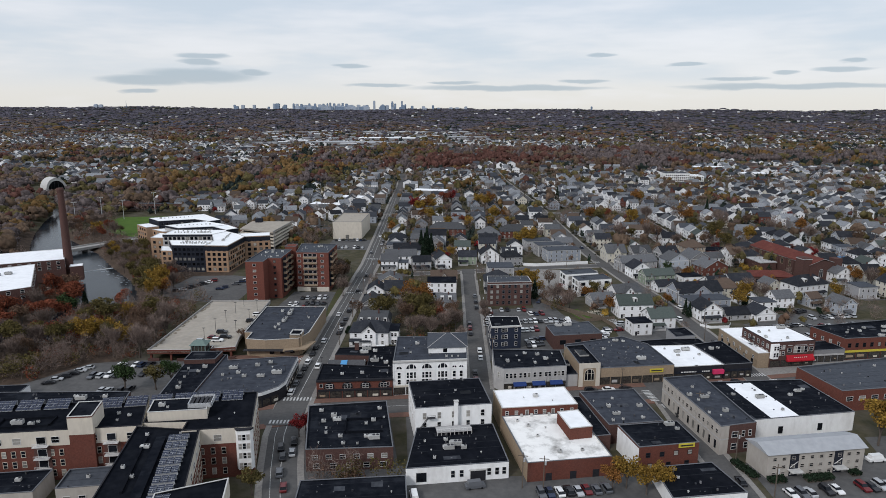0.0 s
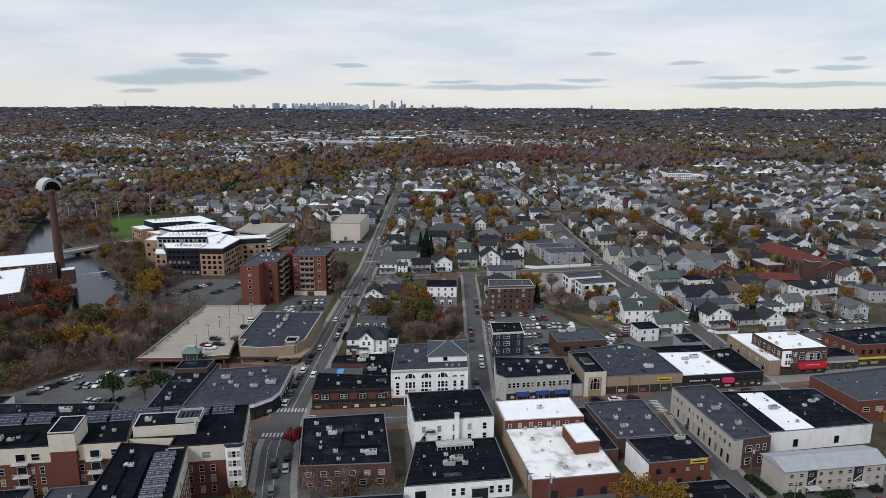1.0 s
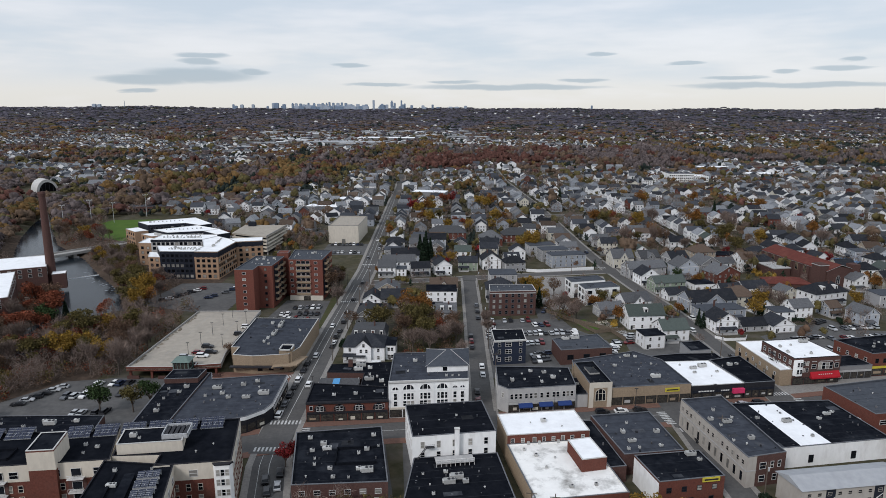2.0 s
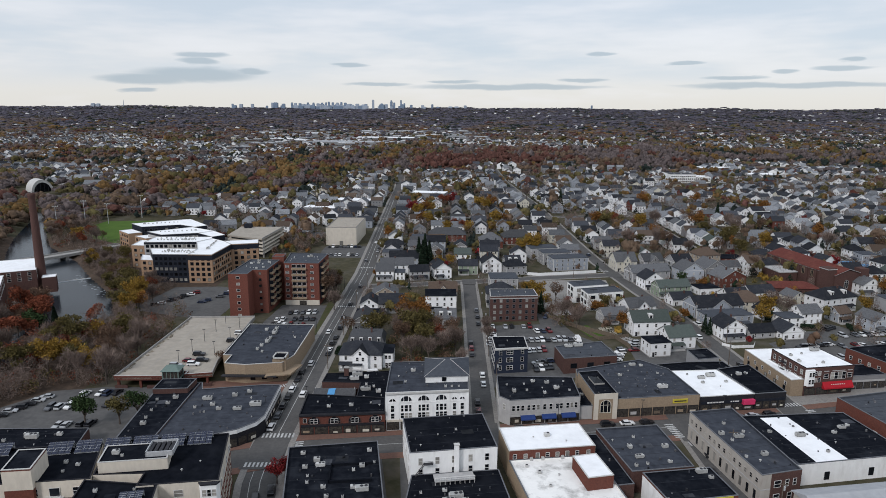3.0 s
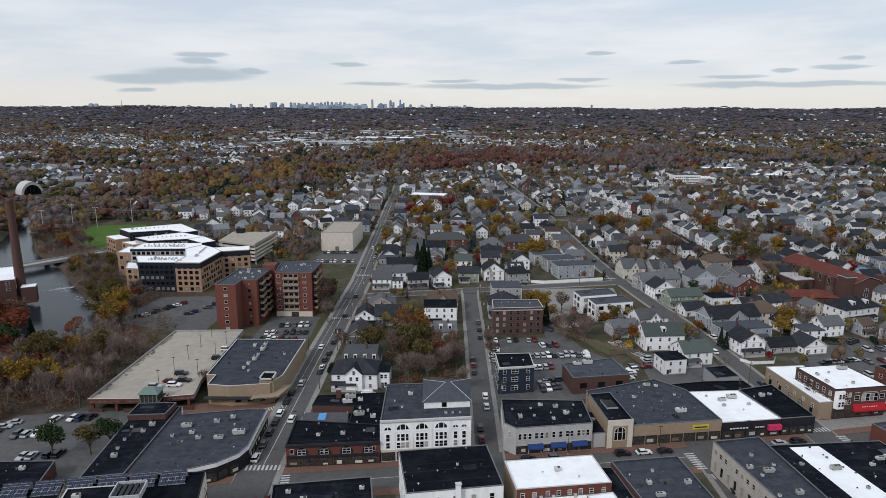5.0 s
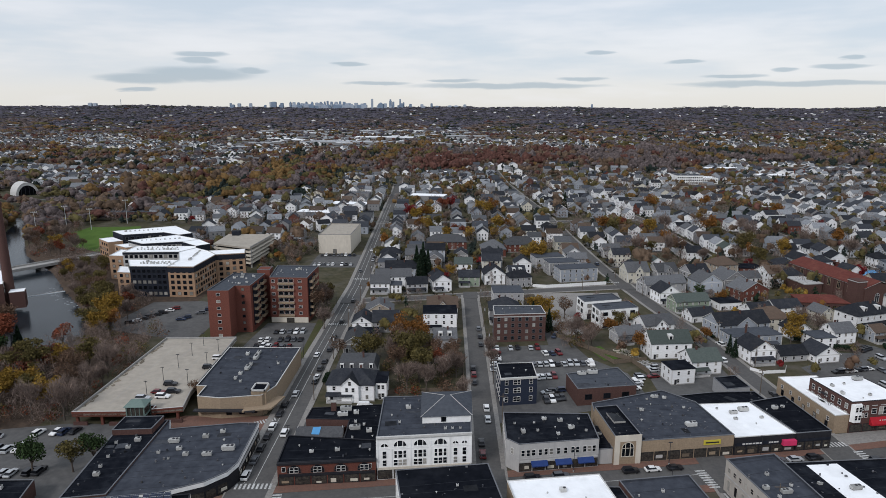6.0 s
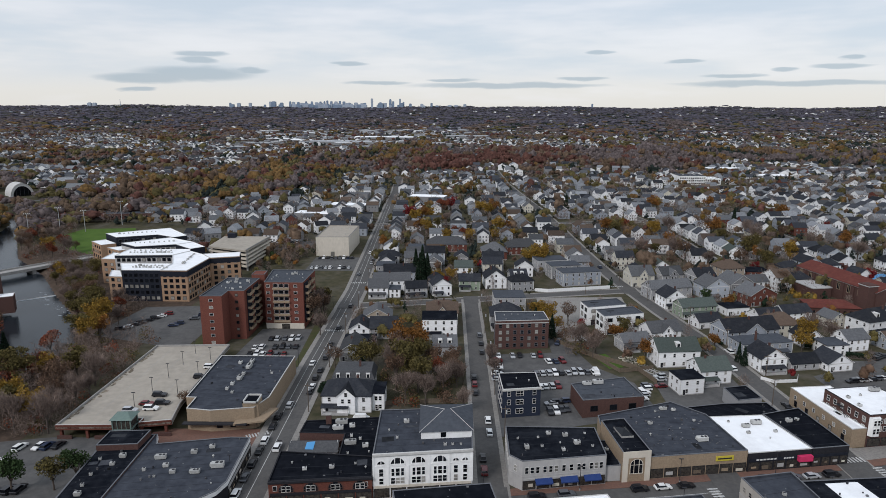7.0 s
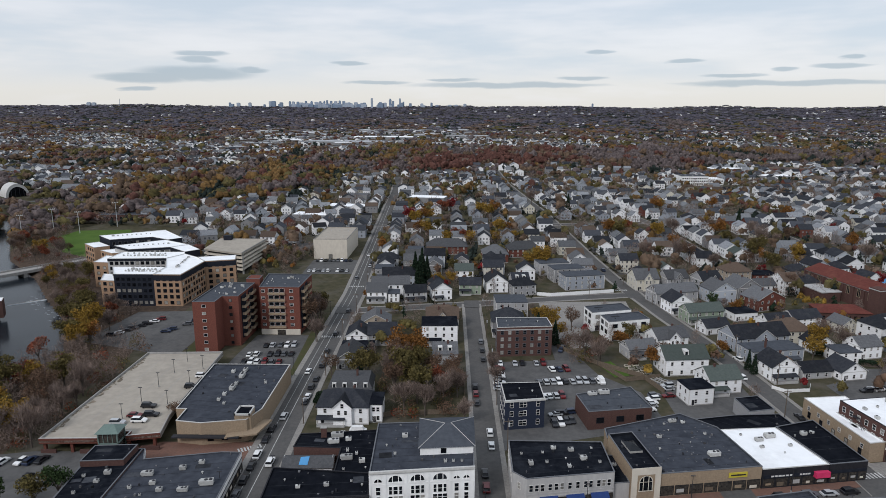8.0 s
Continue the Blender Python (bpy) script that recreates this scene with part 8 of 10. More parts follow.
def tree(kind, seed, h=11.0, r=4.2, leaves=1100):
    rs = np.random.RandomState(seed)
    words = dict(yellow="yellow autumn tree in full leaf", orange="orange autumn tree in full leaf", rust="rust-brown autumn tree with thinning leaves", red="deep red autumn tree", olive="olive green tree turning yellow", bare="bare grey-brown tree with fine twigs", green="green tree still in leaf", conifer="dark green pointed conifer tree", brown="brown tree with thin withered leaves")
    th = thing("tree", 0, 0, 0, 0, words[kind], "tree", kind + " trees")
    mb = MB()
    if kind == "conifer":
        mb.tube((0, 0, -0.3), (0, 0, h * 0.95), 0.28, 0.04, 6)
        z = h * (0.1 + 0.9 * rs.uniform(0, 1, leaves) ** 1.3)
        rr_ = r * 0.8 * (1 - z / h * 0.97) * rs.uniform(0.3, 1.08, leaves) ** 0.6
        a = rs.uniform(0, 2 * np.pi, leaves) + np.floor(z) * 0.7
        c = np.stack([rr_ * np.cos(a), rr_ * np.sin(a), z - rr_ * 0.25], 1)
        v = leaf_quads(rs, c, leaves, 0.34)
    else:
        mb.tube((0, 0, -0.3), (0.1, 0.05, h * 0.36), 0.30, 0.22, 7)
        ends = []
        for i in range(7):
            a = i * 2.4 + rs.uniform(-0.3, 0.3)
            q = Vector((math.cos(a) * r * rs.uniform(0.3, 0.62), math.sin(a) * r * rs.uniform(0.3, 0.62), h * rs.uniform(0.55, 0.86)))
            base = Vector((0.1, 0.05, h * rs.uniform(0.26, 0.36)))
            mid = base.lerp(q, 0.5) + Vector((0, 0, 0.4))
            mb.tube(base, mid, 0.15, 0.10, 5).tube(mid, q, 0.10, 0.04, 5)
            ends.append(q)
            for j in range(3):
                e = q + Vector((rs.uniform(-1.4, 1.4), rs.uniform(-1.4, 1.4), rs.uniform(-0.2, 1.6)))
                mb.tube(mid.lerp(q, 0.3 + 0.3 * j), e, 0.06, 0.02, 4)
                ends.append(e)
        lobes = [(np.array(e), rs.uniform(0.28, 0.46) * r) for e in ends]
        lobes.append((np.array((0, 0, h * 0.66)), r * 0.62))
        pick = rs.randint(0, len(lobes), leaves)
        d = rs.normal(size=(leaves, 3))
        d /= np.linalg.norm(d, axis=1)[:, None]
        rad = rs.uniform(0.25, 1.0, leaves) ** 0.45
        c = np.array([lobes[k][0] for k in pick]) + d * np.array([lobes[k][1] for k in pick])[:, None] * rad[:, None] * np.array([1, 1, 0.85])
        if kind == "bare":
            o = c - np.array((0, 0, h * 0.35))
            o /= np.linalg.norm(o, axis=1)[:, None]
            o = o + rs.normal(size=o.shape) * 0.35
            o /= np.linalg.norm(o, axis=1)[:, None]
            s = np.cross(o, rs.normal(size=o.shape))
            s = s / np.linalg.norm(s, axis=1)[:, None] * 0.055
            ln = rs.uniform(0.5, 1.2, leaves)[:, None]
            v = np.stack([c - o * ln - s, c - o * ln + s, c + o * ln + s * 0.3, c + o * ln - s * 0.3], 1).reshape(-1, 3)
        else:
            v = leaf_quads(rs, c, leaves, 0.33 if kind != "brown" else 0.22)
    part("trunk", mb, M["bark"], th)
    part("crown", mesh_quads("crown", v, LEAF[kind]), None, th)
    return th


FOREST = {}
tcount = 0


def plant(kind, x, y, s=1.0, seed=0):
    """A tree of that kind at x, y, s times the usual size."""
    global tcount
    v = seed % (3 if kind in ("bare", "rust", "brown", "yellow", "orange") else 2)
    key = (kind, v)
    z = float(land(x, y))
    if key not in FOREST:
        n = dict(bare=1400, brown=1500, conifer=1500).get(kind, 1550)
        FOREST[key] = tree(kind, 100 + v * 17 + sum(map(ord, kind)), 11 if kind != "conifer" else 13, 4.3 if kind != "conifer" else 3.6, n)
        FOREST[key].location, FOREST[key].scale = (x, y, z), (s, s, s)
    else:
        ob = copy_thing(FOREST[key], pose(x, y, z, 0, 0, rnd.uniform(0, 360)))
        ob.scale = (s, s, s * rnd.uniform(0.9, 1.12))
    TAKEN.append((x, y, 2.2 * s))
    tcount += 1


TREES_A = [("orange", -14, 306, 1.25), ("orange", -11, 316, 1.1), ("olive", -15, 285, 1.4), ("olive", -10, 277, 1.2), ("bare", -19, 292, 1.2), ("brown", -5, 296, 1.0), ("brown", 2, 294, 0.9), ("brown", -17, 300, 1.25), ("brown", -18, 280, 1.2), ("olive", -12, 294, 1.3), ("bare", -14, 270, 1.1), ("brown", 3.6, 288, 0.8), ("brown", -3, 289, 0.9), ("orange", -18, 313, 1.2), ("bare", -1, 278, 0.9), ("brown", 3, 300, 0.8), ("rust", -2, 284, 0.9), ("bare", 4, 282, 0.9), ("bare", -7, 268, 1.0), ("olive", -29, 293, 1.05), ("olive", -33, 296, 1.0), ("brown", -43.4, 300, 0.8)]
TREES_B = [("yellow", 46, 347, 1.15), ("yellow", 42.5, 350, 1.05), ("yellow", 48.5, 338, 0.8), ("conifer", 40.5, 343, 0.9), ("conifer", 46.5, 334, 0.85), ("brown", 57, 352, 1.0), ("bare", 56, 318, 1.1), ("bare", 60, 312, 1.0), ("brown", 62, 316, 0.9), ("brown", 84, 312, 0.9), ("orange", 80, 309, 0.8), ("orange", 73.5, 328, 0.8), ("olive", 78, 334, 0.8), ("red", -2, 403, 0.85), ("orange", -42, 397, 0.6), ("conifer", -15, 421, 1.5), ("conifer", -18, 432, 1.4), ("conifer", -11, 424, 1.35), ("conifer", -14, 429, 1.5), ("olive", -12, 430, 0.8), ("yellow", -6, 424, 0.7), ("yellow", 3, 425, 0.8)]
TREES_C = [("yellow", 131, 181, 1.25), ("olive", 137, 184, 1.2), ("yellow", 48.5, 157, 0.85), ("yellow", 53, 154, 0.8), ("yellow", 57.5, 155.5, 0.75), ("orange", 44.5, 156, 0.7), ("red", -45.2, 183, 0.62), ("red", -44, 187, 0.55), ("green", -114, 214, 1.0), ("green", -99.5, 219, 0.9), ("olive", -104, 216, 0.9), ("olive", -50.5, 152, 0.7), ("brown", -86, 262, 0.75), ("bare", -56, 336, 0.9), ("brown", -61, 350, 1.3), ("brown", -60.5, 361, 1.2), ("olive", -61, 371, 1.1), ("bare", -61.5, 356, 1.2), ("bare", -60, 367, 1.1), ("bare", 18, 300, 0.7), ("bare", 17.6, 290, 0.7), ("bare", 18, 310, 0.6)]
TREES_D = [("bare", 6, 262, 0.7), ("green", 133, 384, 0.7), ("orange", 143, 378, 0.75), ("orange", 113.5, 322, 0.65), ("conifer", 118, 304, 0.6), ("conifer", 117.5, 308, 0.6), ("bare", 160, 334, 1.0), ("yellow", 155, 328, 0.95), ("bare", 166, 328, 1.0), ("yellow", 206, 334, 0.8), ("olive", 196, 452, 1.2), ("red", 188, 448, 0.8), ("bare", 198, 420, 1.0), ("brown", 188, 414, 1.0), ("yellow", 221, 446, 0.9), ("red", 243, 424, 0.9), ("red", 235, 430, 0.8), ("orange", 236, 366, 1.0), ("orange", 246, 372, 1.0), ("yellow", 252, 364, 1.0), ("bare", 240, 358, 1.0), ("yellow", 58, 462, 1.3)]
TREES_E = [("yellow", 52, 466, 1.1), ("orange", -45, 510, 1.0), ("yellow", -4, 480, 0.9), ("rust", 6, 545, 1.1), ("rust", 13, 538, 1.0), ("yellow", -16, 560, 1.2), ("orange", -22, 566, 1.2), ("yellow", 40, 560, 1.3), ("orange", 46, 566, 1.2), ("yellow", 50, 548, 0.8), ("yellow", 156, 545, 1.3), ("orange", 160, 520, 1.2), ("yellow", 226, 480, 1.2), ("olive", 120, 470, 1.0)]
for i, (k, x, y, s) in enumerate(TREES_A + TREES_B + TREES_C + TREES_D + TREES_E):
    plant(k, x, y, s, i)

TREES_FAR_A = [("yellow", 36, 640, 1.5), ("orange", 42, 650, 1.4), ("yellow", 30, 652, 1.3), ("orange", 124, 558, 1.5), ("olive", 129, 552, 1.3), ("orange", 208, 560, 1.5), ("brown", 203, 566, 1.5), ("olive", 201, 487, 1.4), ("olive", 207, 493, 1.3), ("yellow", 59.7, 464, 1.35), ("orange", -22, 614, 1.4), ("yellow", -27, 606, 1.3), ("red", -33, 622, 1.4), ("yellow", -16, 626, 1.2), ("rust", -4, 662, 1.4), ("red", 3, 668, 1.3), ("orange", 199, 685, 1.4), ("yellow", 204, 690, 1.3), ("yellow", 148, 318, 0.9), ("bare", 86, 730, 1.4), ("orange", 258, 700, 1.4), ("orange", 300, 640, 1.3)]
TREES_FAR_B = [("brown", 156, 478, 1.2), ("bare", 152, 486, 1.3), ("conifer", 240, 600, 1.3), ("conifer", 116, 690, 1.3), ("bare", 226, 530, 1.4), ("bare", 172, 560, 1.4), ("brown", 250, 540, 1.3), ("orange", 285, 520, 1.3), ("brown", 300, 470, 1.2), ("bare", 270, 480, 1.3)]
for i, (k, x, y, s) in enumerate(TREES_FAR_A + TREES_FAR_B):
    LOTS_NEAR = [c for c in REST if (c[0] - x) ** 2 + (c[1] - y) ** 2 < 42]
    for c in LOTS_NEAR:
        REST.remove(c)
    plant(k, x, y, s, i)

BLEND = dict(woods=[("bare", 66), ("brown", 12), ("rust", 4), ("yellow", 6), ("olive", 12)], bank=[("rust", 26), ("brown", 20), ("bare", 34), ("yellow", 6), ("olive", 9), ("conifer", 5)],
             town=[("bare", 34), ("brown", 20), ("yellow", 14), ("orange", 13), ("olive", 9), ("rust", 6), ("conifer", 5), ("red", 3)])


def pick(blend):
    ks, ws = zip(*BLEND[blend])
    return rnd.choices(ks, ws)[0]


def grove(blend, poly, step, limit, smin, smax, clear=2.0):
    x0, x1, y0, y1 = min(p[0] for p in poly), max(p[0] for p in poly), min(p[1] for p in poly), max(p[1] for p in poly)
    n = 0
    y = y0
    while y < y1 and n < limit:
        x = x0
        while x < x1 and n < limit:
            px, py = x + rnd.uniform(-0.45, 0.45) * step, y + rnd.uniform(-0.45, 0.45) * step
            x += step
            ins = False
            for i in range(len(poly)):
                a, b = poly[i - 1], poly[i]
                if (a[1] > py) != (b[1] > py) and px < (b[0] - a[0]) * (py - a[1]) / (b[1] - a[1]) + a[0]:
                    ins = not ins
            if ins and free(px, py, clear) and not near_road(px, py, 6) and float(river_side(px, py)) > 1.5:
                plant(pick(blend), px, py, rnd.uniform(smin, smax), rnd.randrange(99))
                n += 1
        y += step


for i, (x, y) in enumerate(((-196, 313), (-203, 322), (-194, 322), (-208, 332), (-199, 333), (-188, 311), (-199, 296), (-205, 288), (-196, 284), (-211, 281), (-203, 276), (-190, 292), (-194, 304), (-216, 272), (-222, 280), (-186, 300), (-207, 268), (-197, 272))):
    plant("rust" if i % 4 else "brown", x, y, 1.3 if i % 3 else 1.0, i)
for i, (k, x, y, s) in enumerate((("yellow", -346, 452, 1.2), ("yellow", -354, 466, 1.1), ("orange", -362, 448, 1.1), ("conifer", -184, 316, 0.9), ("conifer", -180, 308, 0.8), ("conifer", -188, 322, 0.8), ("yellow", -158, 342, 1.2), ("yellow", -154, 334, 1.1), ("yellow", -160, 352, 1.0), ("orange", -150, 328, 1.0), ("olive", -170, 362, 1.1), ("olive", -178, 374, 1.1), ("olive", -166, 350, 1.2), ("olive", -174, 354, 1.1), ("brown", -186, 388, 1.1), ("olive", -192, 398, 1.0), ("rust", -160, 366, 0.8), ("yellow", -152, 322, 1.1), ("olive", -160, 330, 1.2), ("rust", -166, 318, 1.0), ("green", -186, 304, 1.2), ("conifer", -190, 312, 1.0), ("olive", -140, 256, 1.0), ("yellow", -145, 262, 0.9))):
    plant(k, x, y, s, i)
grove("woods", [(-150, 248), (-122.5, 246), (-122.5, 312), (-124, 330), (-160, 334), (-172, 312), (-172, 282), (-205, 262), (-195, 236)], 7.8, 34, 0.8, 1.2)
grove("bank", [(-262, 225), (-200, 225), (-160, 236), (-196, 300), (-206, 296), (-246, 262), (-290, 290), (-320, 260)], 9.6, 22, 0.75, 1.15)
grove("bank", [(-200, 292), (-196, 312), (-204, 340), (-222, 358), (-228, 350), (-204, 316)], 8, 8, 0.7, 1.0)
grove("woods", [(-164, 322), (-150, 336), (-153, 376), (-178, 384), (-200, 415), (-207, 442), (-236, 478), (-252, 462), (-238, 434), (-212, 406), (-184, 364)], 8.4, 24, 0.6, 0.95)
grove("bank", [(-300, 470), (-262, 476), (-240, 488), (-272, 512), (-304, 565), (-360, 640), (-340, 560)], 11, 18, 0.7, 1.05)
grove("town", [(-480, 430), (-380, 420), (-310, 440), (-360, 500), (-400, 560), (-520, 600)], 18, 10, 0.8, 1.2)
grove("town", [(-48, 420), (120, 430), (330, 440), (360, 560), (300, 640), (-48, 640)], 22, 24, 0.7, 1.1, 4.5)
grove("town", [(-130, 500), (-92, 500), (-92, 545), (-130, 545)], 10, 4, 0.5, 0.8)


# ---- vehicles ----
def car_parts(th, paint, kind):
    ln, wd = (4.6, 1.8) if kind == "sedan" else (4.7, 1.88) if kind == "suv" else (5.4, 2.0)
    H = 1.42 if kind == "sedan" else 1.7 if kind == "suv" else 2.2
    b = 0.92 if kind == "sedan" else 1.05 if kind == "suv" else 1.2
    prof = [(-ln / 2, 0.35), (ln / 2, 0.35), (ln / 2, b * 0.78), (ln / 2 - 0.9, b), (-ln / 2 + 0.25, b), (-ln / 2, b * 0.82)]
    mb, n = MB(), len(prof)
    for s in (0.5, -0.5):
        mb.face([(x, s * wd, z) for x, z in (prof if s < 0 else prof[::-1])])
    for i in range(n):
        (x0, z0), (x1, z1) = prof[i], prof[(i + 1) % n]
        mb.face([(x0, wd / 2, z0), (x1, wd / 2, z1), (x1, -wd / 2, z1), (x0, -wd / 2, z0)])
    part("body", mb, M[paint], th)
    f0, f1 = (0.95, 0.35) if kind != "van" else (1.9, 1.5)
    r0, r1 = (-1.95, -1.25) if kind == "sedan" else (-2.2, -1.95)
    c, t = wd / 2 - 0.06, wd / 2 - 0.26
    lo, hi = [(r0, -c), (f0, -c), (f0, c), (r0, c)], [(r1, -t), (f1, -t), (f1, t), (r1, t)]
    mb = MB()
    for i in range(4):
        j = (i + 1) % 4
        mb.face([(*lo[i], b), (*lo[j], b), (*hi[j], H - 0.06), (*hi[i], H - 0.06)])
    part("window_band", mb, M["glass"] if kind != "van" else M[paint], th)
    part("roof", MB().prism(grow(hi, 0.03), H - 0.07, H), M[paint], th)
    for x in (-ln * 0.31, ln * 0.31):
        for s in (-1, 1):
            part("wheel", WHEEL, None, th, loc=(x, s * (wd / 2 - 0.1), 0.32))


WHEEL = MB().tube((0, -0.11, 0), (0, 0.11, 0), 0.32, 0.32, 10).mesh("wheel", [M["tyre"]])
CARS = {}


def car(x, y, deg, z=0.06, paint=None, kind=None):
    paint = paint or rnd.choices(("white", "black", "grey", "silver", "red", "blue"), (26, 28, 20, 16, 4, 4))[0]
    kind = kind or rnd.choices(("sedan", "suv"), (5, 5))[0]
    key = (paint, kind)
    m = pose(x, y, z, 0, 0, deg)
    if key not in CARS:
        th = thing("car" if kind != "van" else "van", x, y, z, radians(deg), f"{paint} {kind} with dark windows on asphalt", kind if kind == "van" else "car", "cars")
        car_parts(th, "car_" + paint, kind)
        CARS[key] = th
    else:
        copy_thing(CARS[key], m)


def bays(x0, y0, x1, y1, n, deg, fill=0.8, z=0.06):
    for i in range(n):
        if rnd.random() < fill:
            u = (i + 0.5) / n
            car(x0 + (x1 - x0) * u + rnd.uniform(-0.2, 0.2), y0 + (y1 - y0) * u + rnd.uniform(-0.3, 0.3), deg + rnd.choice((0, 180)) + rnd.uniform(-2, 2), z)


# long street: parked on its east kerb, driving both ways
for y, dx, p in ((155, 1.2, "red"), (162, -0.2, "grey"), (170.5, 0.4, "black"), (176, -0.4, "black"), (173, 3.0, "silver"), (179.5, 3.4, "black")):
    car(-50.2 + (184 - y) * 0.205 + dx, y, 102, paint=p)
for y, p in ((214, "white"), (222, "grey"), (229, "black"), (236, "black"), (242, "white"), (251, "black"), (258, "black")):
    car(-54.9, y, 90, paint=p)
for y, p, dx in ((238, "white", 1.4), (266, "silver", -1.8), (277, "black", 3.2), (289, "black", 2.8), (296, "black", 3.2), (303, "white", -1.6), (309, "black", 3.0), (324, "black", 2.0), (281, "white", 3.2), (345, "black", 2.2), (378, "black", 3.0), (441, "grey", -2), (470, "silver", 3.0), (480, "black", 3.0), (500, "white", -1.8)):
    car(-51.4 + dx * 0.92, y, 90, paint=p, z=0.08)
for y, p, dx in ((226, "red", -1.6), (233, "black", -1.6), (248, "white", 1.2), (256, "white", 1.2), (277, "black", -2.0), (284, "red", -2.0), (290, "black", -2.0), (316, "black", 2.2), (326, "black", 2.3), (336, "grey", 2.2)):
    car(12.6 + dx, y, 90, paint=p)
for x, s, p in ((-8, -3.2, "black"), (24, 3.4, "black"), (32, 3.4, "grey"), (52, 3.5, "black"), (58.5, 3.5, "white"), (65, 3.5, "black"), (88, 3.6, "black"), (96, 3.6, "grey"), (101.5, 3.6, "silver"), (107.5, 3.7, "black"), (125, 0, "black"), (40, -3.2, "black"), (98, -3.4, "grey")):
    car(x, 201.3 + 0.135 * (x + 44) + s, 7.7, paint=p)
for x, y, d in ((111.5, 300, 100), (108.5, 322, 102), (104, 352, 104), (118, 318, 100), (97, 462, 95), (77, 200, 90), (74.6, 190, 90), (80.4, 160, 90), (116.5, 268, 90)):
    car(x, y, d)
# lots
for i, (x, y, d, p) in enumerate(((-101, 253, 0, "silver"), (-95, 254.5, 0, "white"), (-98, 258, 0, "red"), (-93, 258.5, 0, "black"), (-96.5, 264.5, 0, "black"), (-88.4, 279.5, 0, "black"), (-88, 288.6, 0, "white"))):
    car(x, y, d, 4.22, p)
bays(-82, 312, -62, 312, 7, 90, 0.85)
bays(-82, 320, -62, 321, 7, 90, 0.85)
bays(-78, 330, -60, 331, 6, 90, 0.7)
bays(-149, 340, -135, 365, 8, 10, 0.9)
bays(-127, 346, -116, 366, 8, 10, 0.6)
bays(20, 311.5, 40, 313, 7, 90, 0.8)
bays(31, 305, 48, 307, 6, 100, 0.6)
bays(33, 294, 58, 296, 10, 95, 0.9)
bays(33, 282, 42, 283, 4, 95, 1.0)
bays(19.5, 287, 20.5, 308, 8, 0, 0.8)
bays(34, 262, 42, 265, 4, 95, 0.9)
bays(35, 268, 42, 271, 3, 10, 0.9)
bays(46, 322, 50, 331, 3, 70, 0.8)
car(57.5, 295.5, 95, 0.06, "white", "van")
bays(-146, 219, -138, 236, 6, 12, 0.8)
bays(-134, 226, -110, 230, 8, 85, 0.7)
bays(-128, 236.5, -112, 239, 6, 80, 0.7)
bays(-124, 214, -112, 216, 5, 85, 0.6)
bays(-86, 457, -60, 457.5, 9, 90, 0.7)
bays(-86, 484, -62, 484.5, 9, 90, 0.9)
bays(168, 290, 230, 300, 20, 100, 0.8)
bays(160, 276, 232, 284, 24, 100, 0.75)
bays(173, 311, 182, 317, 4, 100, 0.9)
bays(24, 153, 44, 156.2, 8, 100, 0.9)
bays(90, 154, 126, 160, 14, 100, 0.85)
bays(78, 282, 82, 296, 5, 10, 0.8)
bays(68, 271, 74, 285, 5, 10, 0.7)
bays(150, 288, 166, 292, 6, 10, 0.8)
bays(-196, 522, -160, 518, 11, 95, 0.7)
bays(-150, 532, -106, 534, 12, 90, 0.6)
bays(-428, 760, -370, 748, 14, 95, 0.8)
bays(176, 303, 200, 307, 8, 100, 0.7)
bays(-40, 252.5, -30, 252.5, 3, 90, 0.9)
car(8, 156.5, 12, 0.06, "grey", "van"), car(124.5, 172, 8, 0.06, "white", "van"), car(-8, 151, 100, 0.06, "white", "van")
car(-27.5, 256.5, 0, 0.06, "white", "van"), car(-24, 252.5, 0, 0.06, "grey")


# ---- poles, fences, small street things ----
def utility_pole(x, y, h=10.5, arms=1):
    th = thing("utility_pole", x, y, 0, rnd.uniform(-0.1, 0.1), "weathered wooden utility pole with a crossarm", "utility pole", "utility poles")
    part("pole", MB().tube((0, 0, -0.3), (0, 0, h), 0.17, 0.11, 7), M["wood_pole"], th)
    part("crossarm", MB().box(-1.3, 1.3, -0.08, 0.08, h - 1.0, h - 0.85), M["wood_pole"], th)
    part("transformer", MB().tube((0.35, 0, h - 2.6), (0.35, 0, h - 1.6), 0.26, 0.26, 9), M["steel"], th)
    return th


up = utility_pole(83.2, 170)
for x, y in ((82, 196), (18.4, 246), (17.4, 276), (17.4, 306), (17.4, 340), (17.2, 372), (111.6, 268), (119.8, 290), (117.5, 320), (113, 350), (106, 392), (101, 430), (-45.8, 262), (-45.6, 300), (-45, 338), (-44.4, 376), (-44.2, 420), (-46, 460), (-47, 500), (-48, 540), (20.6, 156.5), (26, 155), (85.5, 152), (-6, 383.6), (30, 397), (76, 404)):
    copy_thing(up, pose(x, y, 0, 0, 0, rnd.uniform(-8, 8)))


